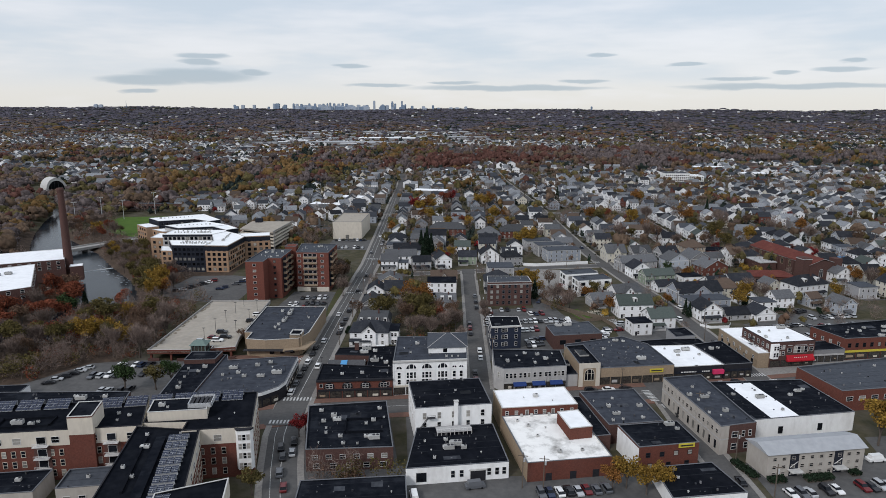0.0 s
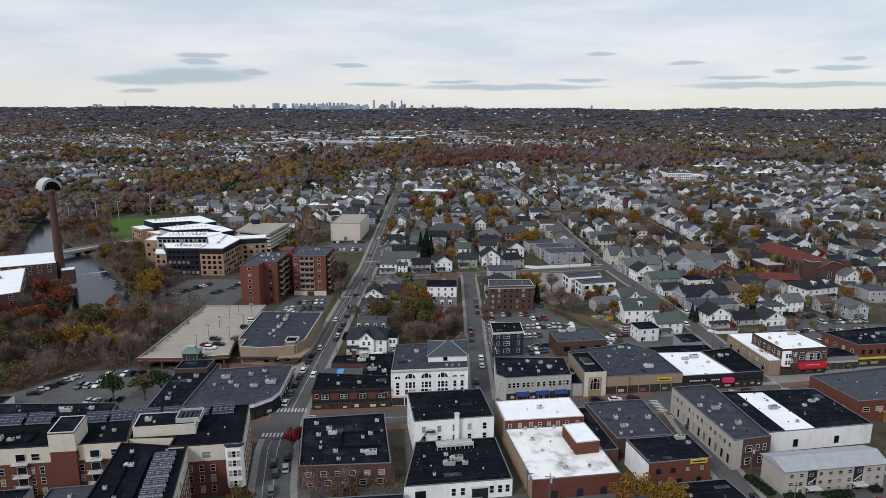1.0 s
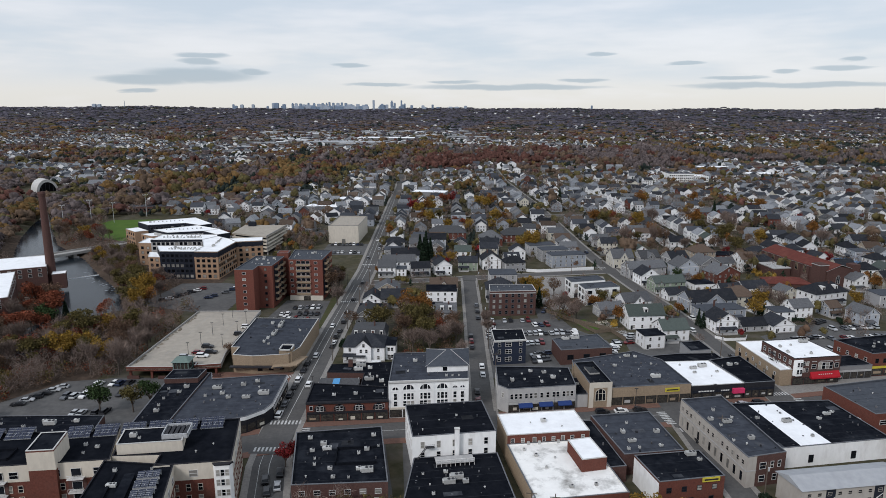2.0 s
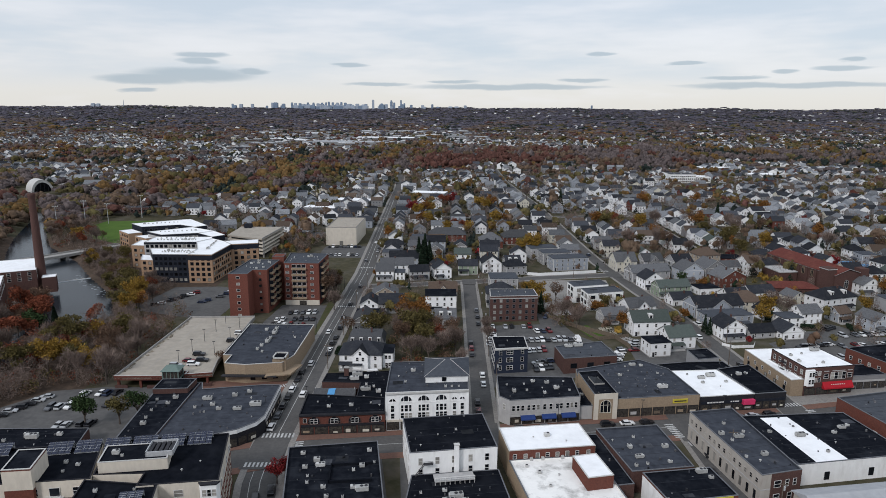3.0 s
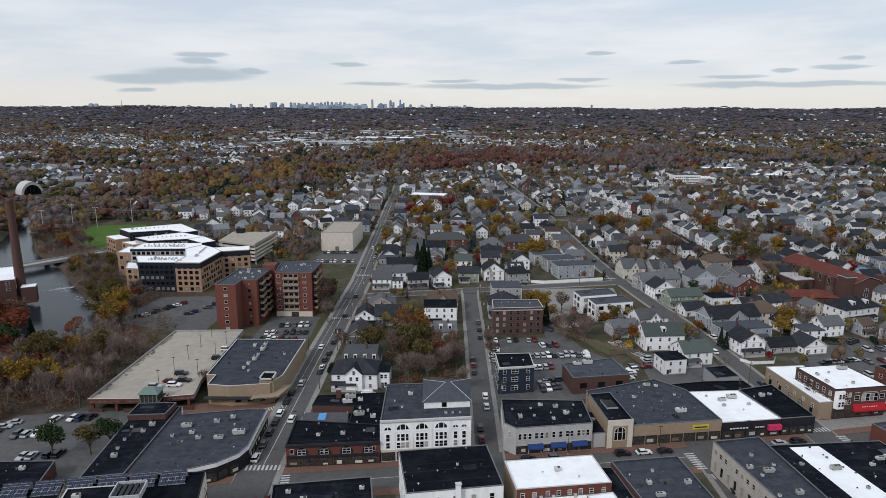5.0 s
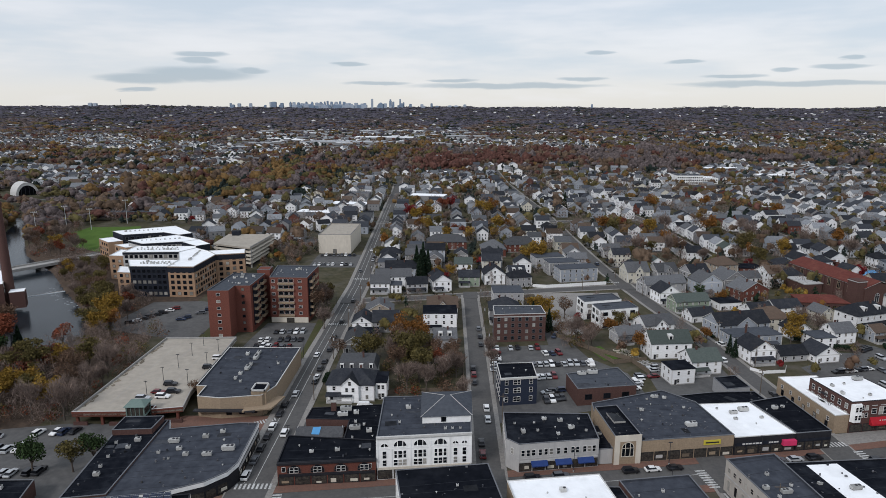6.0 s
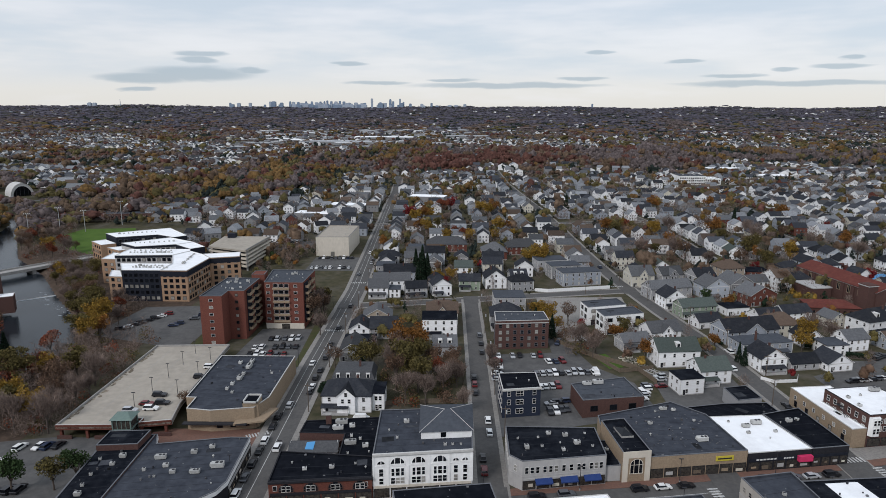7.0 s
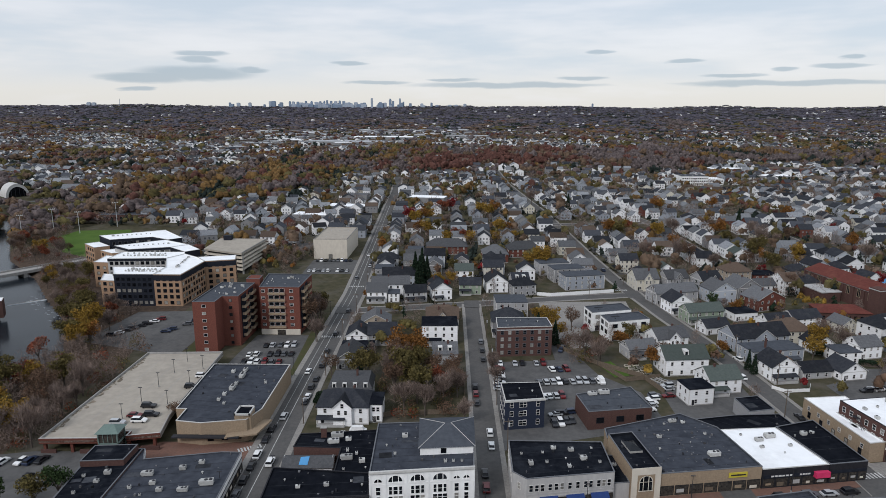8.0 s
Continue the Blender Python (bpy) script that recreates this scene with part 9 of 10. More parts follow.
def wires(pts, z):
    """A sagging wire from pole to pole: one swept tube to each line."""
    run = []
    for (ax, ay), (bx, by) in zip(pts, pts[1:]):
        for i in range(6):
            u = i / 6
            run.append((ax + (bx - ax) * u, ay + (by - ay) * u, z - 2.8 * u * (1 - u)))
    run.append((*pts[-1], z))
    mb = MB()
    for x, y, zz in run:
        mb.v += [(x - 0.02, y, zz), (x + 0.02, y, zz), (x, y, zz + 0.035)]
    for i in range(len(run) - 1):
        for a, b in ((0, 1), (1, 2), (2, 0)):
            mb.f.append((i * 3 + a, i * 3 + b, i * 3 + 3 + b, i * 3 + 3 + a))
            mb.k.append(0)
    tagged(part("overhead_wire", mb, M["dark_metal"]), "thin sagging overhead wire", "wire")


wires([(17.4, 246), (17.4, 276), (17.4, 306), (17.4, 340), (17.2, 372)], 9.9)
wires([(119.8, 290), (117.5, 320), (113, 350), (106, 392), (101, 430)], 9.9)
wires([(-45.8, 262), (-45.6, 300), (-45, 338), (-44.4, 376), (-44.2, 420)], 9.9)
lp2 = lamp_post(-58.8, 222, 0.15, 7)
for x, y in ((-59, 262), (-57.6, 300), (-56.6, 336), (-56.5, 372), (-47, 230), (10, 214.5), (36, 217.6), (64, 221.6), (92, 225.6), (-9, 200), (60, 208), (100, 213.5)):
    copy_thing(lp2, pose(x, y, 0.15))


def fence(pts, h, m, label, step=2.4):
    th = thing("fence", pts[0][0], pts[0][1], 0, 0, label, "fence")
    ox, oy = pts[0]
    for (ax, ay), (bx, by) in zip(pts, pts[1:]):
        ln = math.hypot(bx - ax, by - ay)
        n = max(1, round(ln / step))
        a = math.atan2(by - ay, bx - ax)
        me = MB().box(-ln / n / 2 + 0.07, ln / n / 2 - 0.07, -0.04, 0.04, 0.05, h).mesh("fence_panel", [M[m]])
        mp = MB().box(-0.07, 0.07, -0.07, 0.07, -0.2, h + 0.12).mesh("post", [M[m]])
        for i in range(n):
            u = (i + 0.5) / n
            part("fence_panel", me, None, th, loc=(ax + (bx - ax) * u - ox, ay + (by - ay) * u - oy, 0), rz=a)
            part("post", mp, None, th, loc=(ax + (bx - ax) * i / n - ox, ay + (by - ay) * i / n - oy, 0), rz=a)


fence([(45, 428), (48.5, 408.5), (56, 406.6), (92, 414.8)], 1.9, "fence", "white vinyl fence along the corner garden", 3.6)
fence([(113, 373), (121, 374.6)], 1.7, "fence", "white vinyl garden fence", 3)
fence([(47, 330), (60, 312), (74, 300), (78, 286)], 1.9, "fence_wood", "weathered board fence round the parking lot", 3.6)
fence([(-50 + 28, 266), (-18, 268), (6.5, 270), (6.8, 300)], 1.8, "fence_wood", "weathered board fence behind the gardens", 3.6)
fence([(118.6, 291), (122, 287.6), (131, 288.6), (133.6, 293)], 1.3, "fence", "white picket fence round a small garden", 2.4)
g = flat_area("garden_lawn", [(69.2, 302), (73.8, 301.6), (75.4, 312), (70.4, 311)], "lawn", "small green back garden", "lawn", 0.06)
g = flat_area("garden_lawn", [(-60, 300), (-57.6, 300), (-57, 374), (-62, 374)], "lawn", "strip of autumn lawn beside the street", "lawn", 0.06)
g = flat_area("garden_lawn", [(-108, 313), (-104.5, 321), (-104.5, 352), (-110, 352)], "lawn", "green lawn beside the brick tower", "lawn", 0.06)


def planter(x, y, a):
    th = thing("planter_bed", x, y, 0, a, "raised timber planting bed with pale edges", "planter", "planting beds")
    part("frame", MB().box(-1.1, 1.1, -0.6, -0.5, 0, 0.5).box(-1.1, 1.1, 0.5, 0.6, 0, 0.5).box(-1.1, -1.0, -0.5, 0.5, 0, 0.5).box(1.0, 1.1, -0.5, 0.5, 0, 0.5), M["stone"], th)
    part("soil", MB().box(-1.0, 1.0, -0.5, 0.5, 0, 0.4), M["ground"], th)
    return th


bed = planter(77.6, 298.6, -0.9)
for i in range(1, 8):
    copy_thing(bed, pose(77.6 + (i % 2) * 2.6 + (i // 2) * 1.3, 298.6 + (i % 2) * 0.6 - (i // 2) * 2.3, 0, 0, 0, -50))


def hedge(x, y, w, d, h, a, seed):
    rs = np.random.RandomState(seed)
    th = thing("hedge", x, y, 0, a, "clipped dark green hedge", "hedge")
    n = int(90 * w * d)
    c = np.stack([rs.uniform(-w / 2, w / 2, n), rs.uniform(-d / 2, d / 2, n), h * rs.uniform(0.1, 1, n) ** 0.5], 1)
    part("foliage", mesh_quads("foliage", leaf_quads(rs, c, n, 0.28), LEAF["conifer"]), None, th)
    part("stems", MB().box(-w / 2 + 0.3, w / 2 - 0.3, -d / 2 + 0.3, d / 2 - 0.3, -0.1, h * 0.7), M["bark"], th)


hedge(84, 166, 2.4, 9, 1.5, 0.3, 1)
hedge(90.5, 160.6, 5, 2.2, 1.5, 0.16, 2)
hedge(102.5, 161.8, 8, 2.4, 1.6, 0.16, 3)
hedge(114, 164.6, 3, 2, 1.4, 0.16, 4)
hedge(-48.6 + 4, 280, 2, 8, 1.3, 0, 5)
hedge(118, 330, 1.6, 7, 1.2, 0.1, 6)
hedge(168, 312.6, 8, 2.4, 2.2, -0.3, 7)
hedge(186.5, 313, 1.8, 8, 1.8, -0.3, 8)

# fenced garden yard behind the lot
flat_area("garden_lawn", [(64, 300), (70, 302), (66, 316), (60, 314)], "grass", "small bright green lawn in a fenced yard", "lawn", 0.09)
fence([(59, 315), (67, 296.5), (81, 300)], 1.7, "fence_wood", "weathered board fence round a garden yard")
bed = thing("garden_bed", 71.5, 311, 0.05, 0.25, "pale timber garden bed filled with soil", "garden bed", "garden beds")
part("frame", MB().box(-1.2, 1.2, -0.7, -0.6, 0, 0.5).box(-1.2, 1.2, 0.6, 0.7, 0, 0.5).box(-1.2, -1.1, -0.6, 0.6, 0, 0.5).box(1.1, 1.2, -0.6, 0.6, 0, 0.5), M["stucco_cream"], bed)
part("soil", MB().box(-1.1, 1.1, -0.6, 0.6, 0, 0.42), M["ground"], bed)
for i in range(1, 10):
    copy_thing(bed, pose(71.5 + (i % 2) * 3.4 + (i // 2) * 0.9, 311 - (i // 2) * 2.6 + (i % 2) * 0.9, 0.05, 0, 0, 14))


# ---- the town and woods that stretch to the horizon ----
rs = np.random.RandomState(3)


BELT = [(-340, 607), (-338, 662), (-334, 720), (-274, 712), (-227, 731), (-166, 854), (-133, 1043), (-94, 1205), (-3, 1395), (-58, 1800), (-127, 1632), (-221, 1363), (-297, 1208), (-318, 1046), (-351, 906), (-405, 875), (-398, 850), (-366, 765), (-385, 690)]
EDGE = [(-3, 1040), (64, 1140), (200, 1150), (276, 1072), (366, 1076), (530, 1248), (605, 1192), (706, 1091), (1100, 1150), (3000, 1300)]


def inside(poly, x, y):
    ins = False
    for i in range(len(poly)):
        a, b = poly[i - 1], poly[i]
        if (a[1] > y) != (b[1] > y) and x < (b[0] - a[0]) * (y - a[1]) / (b[1] - a[1]) + a[0]:
            ins = not ins
    return ins


def zone(x, y):
    """What the far land is: the wooded belt, the woods east of it, the flat works, the leafy west, the close suburb or the hills."""
    if inside(BELT, x, y):
        return "belt"
    if -700 < x < 80 and 1480 < y < 2650 and x > -640 + (2000 - y) * 0.3:
        return "works"
    west = x < -166 if y < 854 else x < -166 + (y - 854) * 0.3
    if west and (y > 640 or x < -300):
        return "west" if y < 2300 else "hills"
    lim = np.interp(x, [p[0] for p in EDGE], [p[1] for p in EDGE])
    if y < lim:
        return "suburb"
    return "wood" if y < lim + 420 else "hills"


def patch(x, y, s):
    """A smooth wandering value, about -1 to 1, in patches of s metres."""
    return noise.noise(Vector((x / s, y / s, s * 0.013))) * 1.9


near_cells = {}
DROP = {(round(x, 2), round(y, 2)) for x, y, a in REST if patch(x, y, 55) > 0.52}
for a, b, c in TAKEN:
    if (round(a, 2), round(b, 2)) in DROP:
        continue
    near_cells.setdefault((int(a // 12), int(b // 12)), []).append((a, b, c))


def clear_at(x, y, r):
    i, j = int(x // 12), int(y // 12)
    return all((x - a) ** 2 + (y - b) ** 2 > (r + c) ** 2 for di in (-1, 0, 1) for dj in (-1, 0, 1) for a, b, c in near_cells.get((i + di, j + dj), ()))


def far_house_quads(x, y, z, w, d, h, rise, a, wall, roof):
    ca, sa = math.cos(a), math.sin(a)
    P_ = lambda u, v, q: (x + u * ca - v * sa, y + u * sa + v * ca, z + q)
    c = [(-w, -d), (w, -d), (w, d), (-w, d)]
    for i in range(4):
        j = (i + 1) % 4
        wall.extend([P_(*c[i], -0.5), P_(*c[j], -0.5), P_(*c[j], h), P_(*c[i], h)])
        if y < 1100 and w < 8:
            o = 1.008
            for u in (0.24, 0.5, 0.76):
                for q in (1.0, 3.7):
                    f = lambda t: (c[i][0] + (c[j][0] - c[i][0]) * t, c[i][1] + (c[j][1] - c[i][1]) * t)
                    (ax, ay), (bx, by) = f(u - 0.05), f(u + 0.05)
                    pane_v.extend([P_(ax * o, ay * o, q), P_(bx * o, by * o, q), P_(bx * o, by * o, q + 1.4), P_(ax * o, ay * o, q + 1.4)])
    e = 1.07
    if rise > 0:
        roof.extend([P_(-w * e, -d * e, h - 0.1), P_(w * e, -d * e, h - 0.1), P_(w * e, 0, h + rise), P_(-w * e, 0, h + rise)])
        roof.extend([P_(w * e, d * e, h - 0.1), P_(-w * e, d * e, h - 0.1), P_(-w * e, 0, h + rise), P_(w * e, 0, h + rise)])
        wall.extend([P_(w, -d, h), P_(w, d, h), P_(w, 0, h + rise * 0.95), P_(w, 0, h + rise * 0.95)])
        wall.extend([P_(-w, d, h), P_(-w, -d, h), P_(-w, 0, h + rise * 0.95), P_(-w, 0, h + rise * 0.95)])
    else:
        roof.extend([P_(*c[0], h), P_(*c[1], h), P_(*c[2], h), P_(*c[3], h)])


wall_v = {k: [] for k in ("white", "grey", "blue", "cream", "brick")}
pane_v = []
roof_v = {k: [] for k in ("far_dark_roof", "far_grey_roof", "far_brown_roof", "shingle_grey", "shingle_brown", "roof_clean", "roof_metal")}
for x, y in [(x, y) for x in range(296, 366, 10) for y in range(868, 906, 9)]:
    near_cells.setdefault((x // 12, y // 12), []).append((x, y, 5))
for x, y, w, d, a, k in ((-424, 800, 9, 7, 0.2, "far_grey_roof"), (-394, 816, 8, 6, 1.5, "far_dark_roof"), (-405, 840, 7, 6, 0.2, "far_grey_roof"), (-448, 836, 8, 6, 0.1, "far_brown_roof"), (-378, 800, 6, 5, 0.3, "far_grey_roof"), (-470, 860, 9, 6, 0.1, "far_grey_roof")):
    far_house_quads(x, y, 0, w, d, 7.5, 4.5, a, wall_v["white" if w < 9 else "cream"], roof_v[k])
    near_cells.setdefault((x // 12, y // 12), []).append((x, y, w))
BUILT = [tuple(c) for c in LOTS[:THINGS]]
for x, y, a in REST:
    if patch(x, y, 55) > 0.52 or rs.rand() < 0.08 or (292 < x < 368 and 855 < y < 912):
        continue
    BUILT.append((x, y, a))
    s = rs.uniform(0.9, 1.15)
    kw = rs.choice(["white", "grey", "blue", "cream", "brick"], p=[0.50, 0.22, 0.18, 0.06, 0.04])
    kr = rs.choice(["far_dark_roof", "far_grey_roof", "far_brown_roof"], p=[0.42, 0.44, 0.14])
    far_house_quads(x, y, 0, 5.4 * s, 4.7 * s, rs.uniform(5.4, 6.8), rs.uniform(2.8, 3.8), a + rs.choice([0, math.pi / 2]), wall_v[kw], roof_v[kr])
for y in np.concatenate([np.arange(330, 1000, 15.5), np.arange(1000, 2000, 21), np.arange(2000, 4600, 42)]):
    half = y * 0.72 + 60
    step = 15 if y < 1000 else 20 if y < 2000 else 36
    fx_ = np.arange(-half, half, step)
    for x in fx_:
        jt = 4 if y < 1200 else 9 if y < 2000 else 20
        px, py = x + rs.uniform(-jt, jt), y + rs.uniform(-jt, jt)
        if y < 560 and -200 < px < 340:
            continue
        zn = zone(px, py)
        p = {"belt": 0.0, "works": 0.2, "west": 0.85, "suburb": 0.52, "wood": 0.02, "hills": 0.5}[zn]
        if zn == "suburb" and patch(px, py, 55) > 0.5:
            continue
        if zn in ("west", "hills", "works"):
            p *= max(0.08, min(1.5, 0.55 + 1.8 * patch(px * 0.55, py, 150 if y < 1600 else 230)))
        if px < -300 and y < 720:
            p *= 0.06
        if y > 2300:
            p *= max(0.10, (3300 - y) / 1600)
        if rs.rand() > p:
            continue
        if not clear_at(px, py, 6.5) or float(river_side(px, py)) < 14 or near_road(px, py, 9) or (px < -190 and py < 640 and px > -330) or (abs(px + 484) < 40 and abs(py - 805) < 45):
            continue
        s = rs.uniform(0.8, 1.25) * (1 if y < 2400 else 1.35)
        kw = rs.choice(["white", "grey", "blue", "cream", "brick"], p=[0.50, 0.22, 0.18, 0.06, 0.04] if y < 1150 else [0.58, 0.18, 0.10, 0.10, 0.04] if y < 2000 else [0.52, 0.22, 0.12, 0.10, 0.04])
        kr = rs.choice(["far_dark_roof", "far_grey_roof", "far_brown_roof"], p=[0.38, 0.48, 0.14])
        far_house_quads(px, py, float(land(px, py)), 4.6 * s, 5.4 * s, rs.uniform(5, 7) * (1 if y < 1000 else 1.2), rs.uniform(2.6, 3.8), rs.choice([0, math.pi / 2]) + rs.uniform(-0.3, 0.3), wall_v[kw], roof_v[kr])
        near_cells.setdefault((int(px // 12), int(py // 12)), []).append((px, py, 6))
for i in range(330):
    x, y = rs.uniform(-700, 80), rs.uniform(1490, 2640)
    if zone(x, y) == "works" and clear_at(x, y, 10):
        s = rs.uniform(7, 34)
        far_house_quads(x, y, float(land(x, y)), s, s * rs.uniform(0.3, 0.7), rs.uniform(4, 8), 0, rs.uniform(-0.3, 0.3), wall_v["grey"], roof_v[rs.choice(["roof_metal", "far_grey_roof", "far_dark_roof", "roof_clean"], p=[0.36, 0.22, 0.12, 0.3])])
        near_cells.setdefault((int(x // 12), int(y // 12)), []).append((x, y, 8))
# larger flat roofs: shops and works in the middle distance
for x, y, w, d, h, k in ((-120, 640, 22, 8, 6, "roof_clean"), (-96, 690, 26, 9, 6, "roof_clean"), (-20, 745, 26, 9, 7, "roof_clean"), (-100, 770, 20, 9, 6, "shingle_grey"), (-10, 1010, 30, 10, 6, "roof_clean"), (20, 1150, 30, 22, 6, "shingle_brown"), (-20, 1230, 34, 18, 6, "shingle_brown"), (455, 985, 30, 14, 6, "roof_clean"), (520, 1080, 60, 16, 7, "shingle_brown"), (610, 1090, 40, 14, 7, "roof_metal"), (430, 1075, 40, 12, 7, "roof_clean"), (-260, 1760, 110, 34, 9, "roof_clean"), (-180, 2000, 90, 30, 9, "roof_clean"), (60, 2080, 60, 22, 10, "roof_metal")):
    w, d = w * (0.72 if y < 1400 else 1.05), d * (1 if y < 1400 else 1.1)
    if y > 1400:
        k = "roof_metal" if k == "roof_clean" and (int(x) % 3) else k
    far_house_quads(x, y, float(land(x, y)), w, d, h, 0, -0.12 + 0.1 * math.sin(x), wall_v["grey" if k != "shingle_brown" else "brick"], roof_v[k])
    for i in range(-3, 4):
        near_cells.setdefault((int((x + i * w / 3) // 12), int(y // 12)), []).append((x + i * w / 3, y, max(8, min(d, 20))))
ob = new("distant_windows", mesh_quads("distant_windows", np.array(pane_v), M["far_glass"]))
tagged(ob, "small windows of the far houses, greyed for distance", "distant windows", kind="stuff")
for k, v in list(wall_v.items()) + list(roof_v.items()):
    nm = "distant_roofs" if k in roof_v else "distant_houses"
    ob = new(nm, mesh_quads(nm, np.array(v), M[k]))
    tagged(ob, ("far house roofs among the trees, " if k in roof_v else "far house walls among the trees, ") + M[k].name.replace("_", " "), "distant houses", kind="stuff")

# driveways and garden shrubs round the houses
dv, sv = [], []
for x, y, a in BUILT:
    if y > 800:
        continue
    ca, sa = math.cos(a), math.sin(a)
    P_ = lambda u, v, q: (x + u * ca - v * sa, y + u * sa + v * ca, q)
    e = 6.4 * rs.choice([-1, 1])
    if rs.rand() < 0.8:
        z = 0.03 + 0.01 * rs.rand()
        dv.extend([P_(e - 1.3, -11, z), P_(e + 1.3, -11, z), P_(e + 1.3, 3, z), P_(e - 1.3, 3, z)])
    for _ in range(8):
        u, v = (rs.uniform(-7, 7), rs.choice([-8.2, 8.2])) if rs.rand() < 0.6 else (rs.choice([-7.2, 7.2]), rs.uniform(-8, 8))
        c = np.array(P_(u, v, 0.7)) + rs.normal(size=(14, 3)) * np.array((0.8, 0.8, 0.5))
        sv.append(leaf_quads(rs, c, 14, 0.5))
tagged(new("driveways", mesh_quads("driveways", np.array(dv), M["lot"])), "worn asphalt driveways beside the houses", "driveways", kind="stuff")
tagged(new("garden_shrubs", mesh_quads("garden_shrubs", np.concatenate(sv), LEAF["shrub"])), "dark green and brown garden shrubs", "shrubs", kind="stuff")

# far trees, by kind
tv = {k: [] for k in ("bare", "brown", "rust", "yellow", "orange", "olive", "red", "green", "conifer", "far_mauve", "far_brown", "far_rust", "far_gold", "far_olive", "far_dark", "far_ridge")}
CROWNS, DOMES = {}, {}


def twigs(k, px, py, r_, h_, n, thick=0.075):
    """A leafless sapling: a spray of thin upright twigs."""
    z = float(land(px, py))
    a = rs.uniform(0, 2 * np.pi, n)
    u = rs.uniform(0.15, 1, n)
    rr_ = r_ * np.sqrt(rs.uniform(0, 1, n)) * np.sin(np.pi * np.clip(u, 0.1, 0.95)) ** 0.6
    c = np.stack([px + rr_ * np.cos(a), py + rr_ * np.sin(a), z + h_ * u], 1)
    o = np.stack([np.cos(a) * 0.6, np.sin(a) * 0.6, np.full(n, 0.9)], 1) + rs.normal(size=(n, 3)) * 0.7
    o /= np.linalg.norm(o, axis=1)[:, None]
    s = np.cross(o, rs.normal(size=(n, 3)))
    s = s / np.linalg.norm(s, axis=1)[:, None] * thick
    ln = rs.uniform(0.5, 1.3, n)[:, None]
    tv[k].append(np.stack([c - o * ln - s, c - o * ln + s, c + o * ln + s * 0.4, c + o * ln - s * 0.4], 1).reshape(-1, 3))


def crown(k, px, py, r_, h_, lobes, n, size, wide=1.0):
    """Notes a leafy crown, to be grown with all its like: rounded lobes of leaf clumps, n to a lobe."""
    CROWNS.setdefault((k, lobes, n, size, wide), []).append((px, py, r_, h_))


def domes(k, px, py, r_, h_, lobes, sides, wide=1.0):
    """Notes a far crown of rounded, dented domes that run into one another."""
    DOMES.setdefault((k, lobes, sides, wide), []).append((px, py, r_, h_))


def lobe_places(k, rows, lobes, wide):
    px, py, r_, h_ = np.array(rows).T[:, :, None]
    cnt = len(rows)
    z = land(px, py)
    a = rs.uniform(0, 2 * np.pi, (cnt, lobes))
    out = np.sqrt(rs.uniform(0, 1, (cnt, lobes))) * 0.72
    out[:, 0] *= 0.25
    top = 0.50 + 0.24 * (1 - out) + rs.uniform(-0.10, 0.08, (cnt, lobes))
    lr = r_ * rs.uniform(0.36, 0.60, (cnt, lobes))
    if k in ("conifer", "far_dark"):
        top = np.linspace(0.82, 0.25, lobes)[None] + rs.uniform(-0.04, 0.04, (cnt, lobes))
        out, lr = out * (1.0 - top), r_ * (1.02 - top) * 0.72
    c = np.stack([px + out * r_ * np.cos(a) * wide, py + out * r_ * np.sin(a), z + h_ * top], -1)
    return c, np.stack([lr * wide, lr, np.minimum(lr * 1.25, h_ * 0.40)], -1)


def grow_crowns():
    for (k, lobes, n, size, wide), rows in CROWNS.items():
        lc, lr = lobe_places(k, rows, lobes, wide)
        d = rs.normal(size=(len(rows), lobes, n, 3))
        d[..., 2] += 0.45
        d /= np.linalg.norm(d, axis=-1, keepdims=True)
        c = lc[:, :, None] + d * lr[:, :, None] * rs.uniform(0.82, 1.06, d.shape[:-1] + (1,))
        nn = d + rs.normal(size=d.shape) * 0.25
        s = np.cross(nn, rs.normal(size=d.shape))
        s /= np.linalg.norm(s, axis=-1, keepdims=True)
        t = np.cross(nn, s)
        t /= np.linalg.norm(t, axis=-1, keepdims=True)
        s = s * (size * rs.uniform(0.6, 1.3, s.shape[:-1]))[..., None]
        t = t * (size * rs.uniform(0.5, 1.0, s.shape[:-1]))[..., None]
        tv[k].append(np.stack([c - s, c - t, c + s, c + t], -2).reshape(-1, 3))


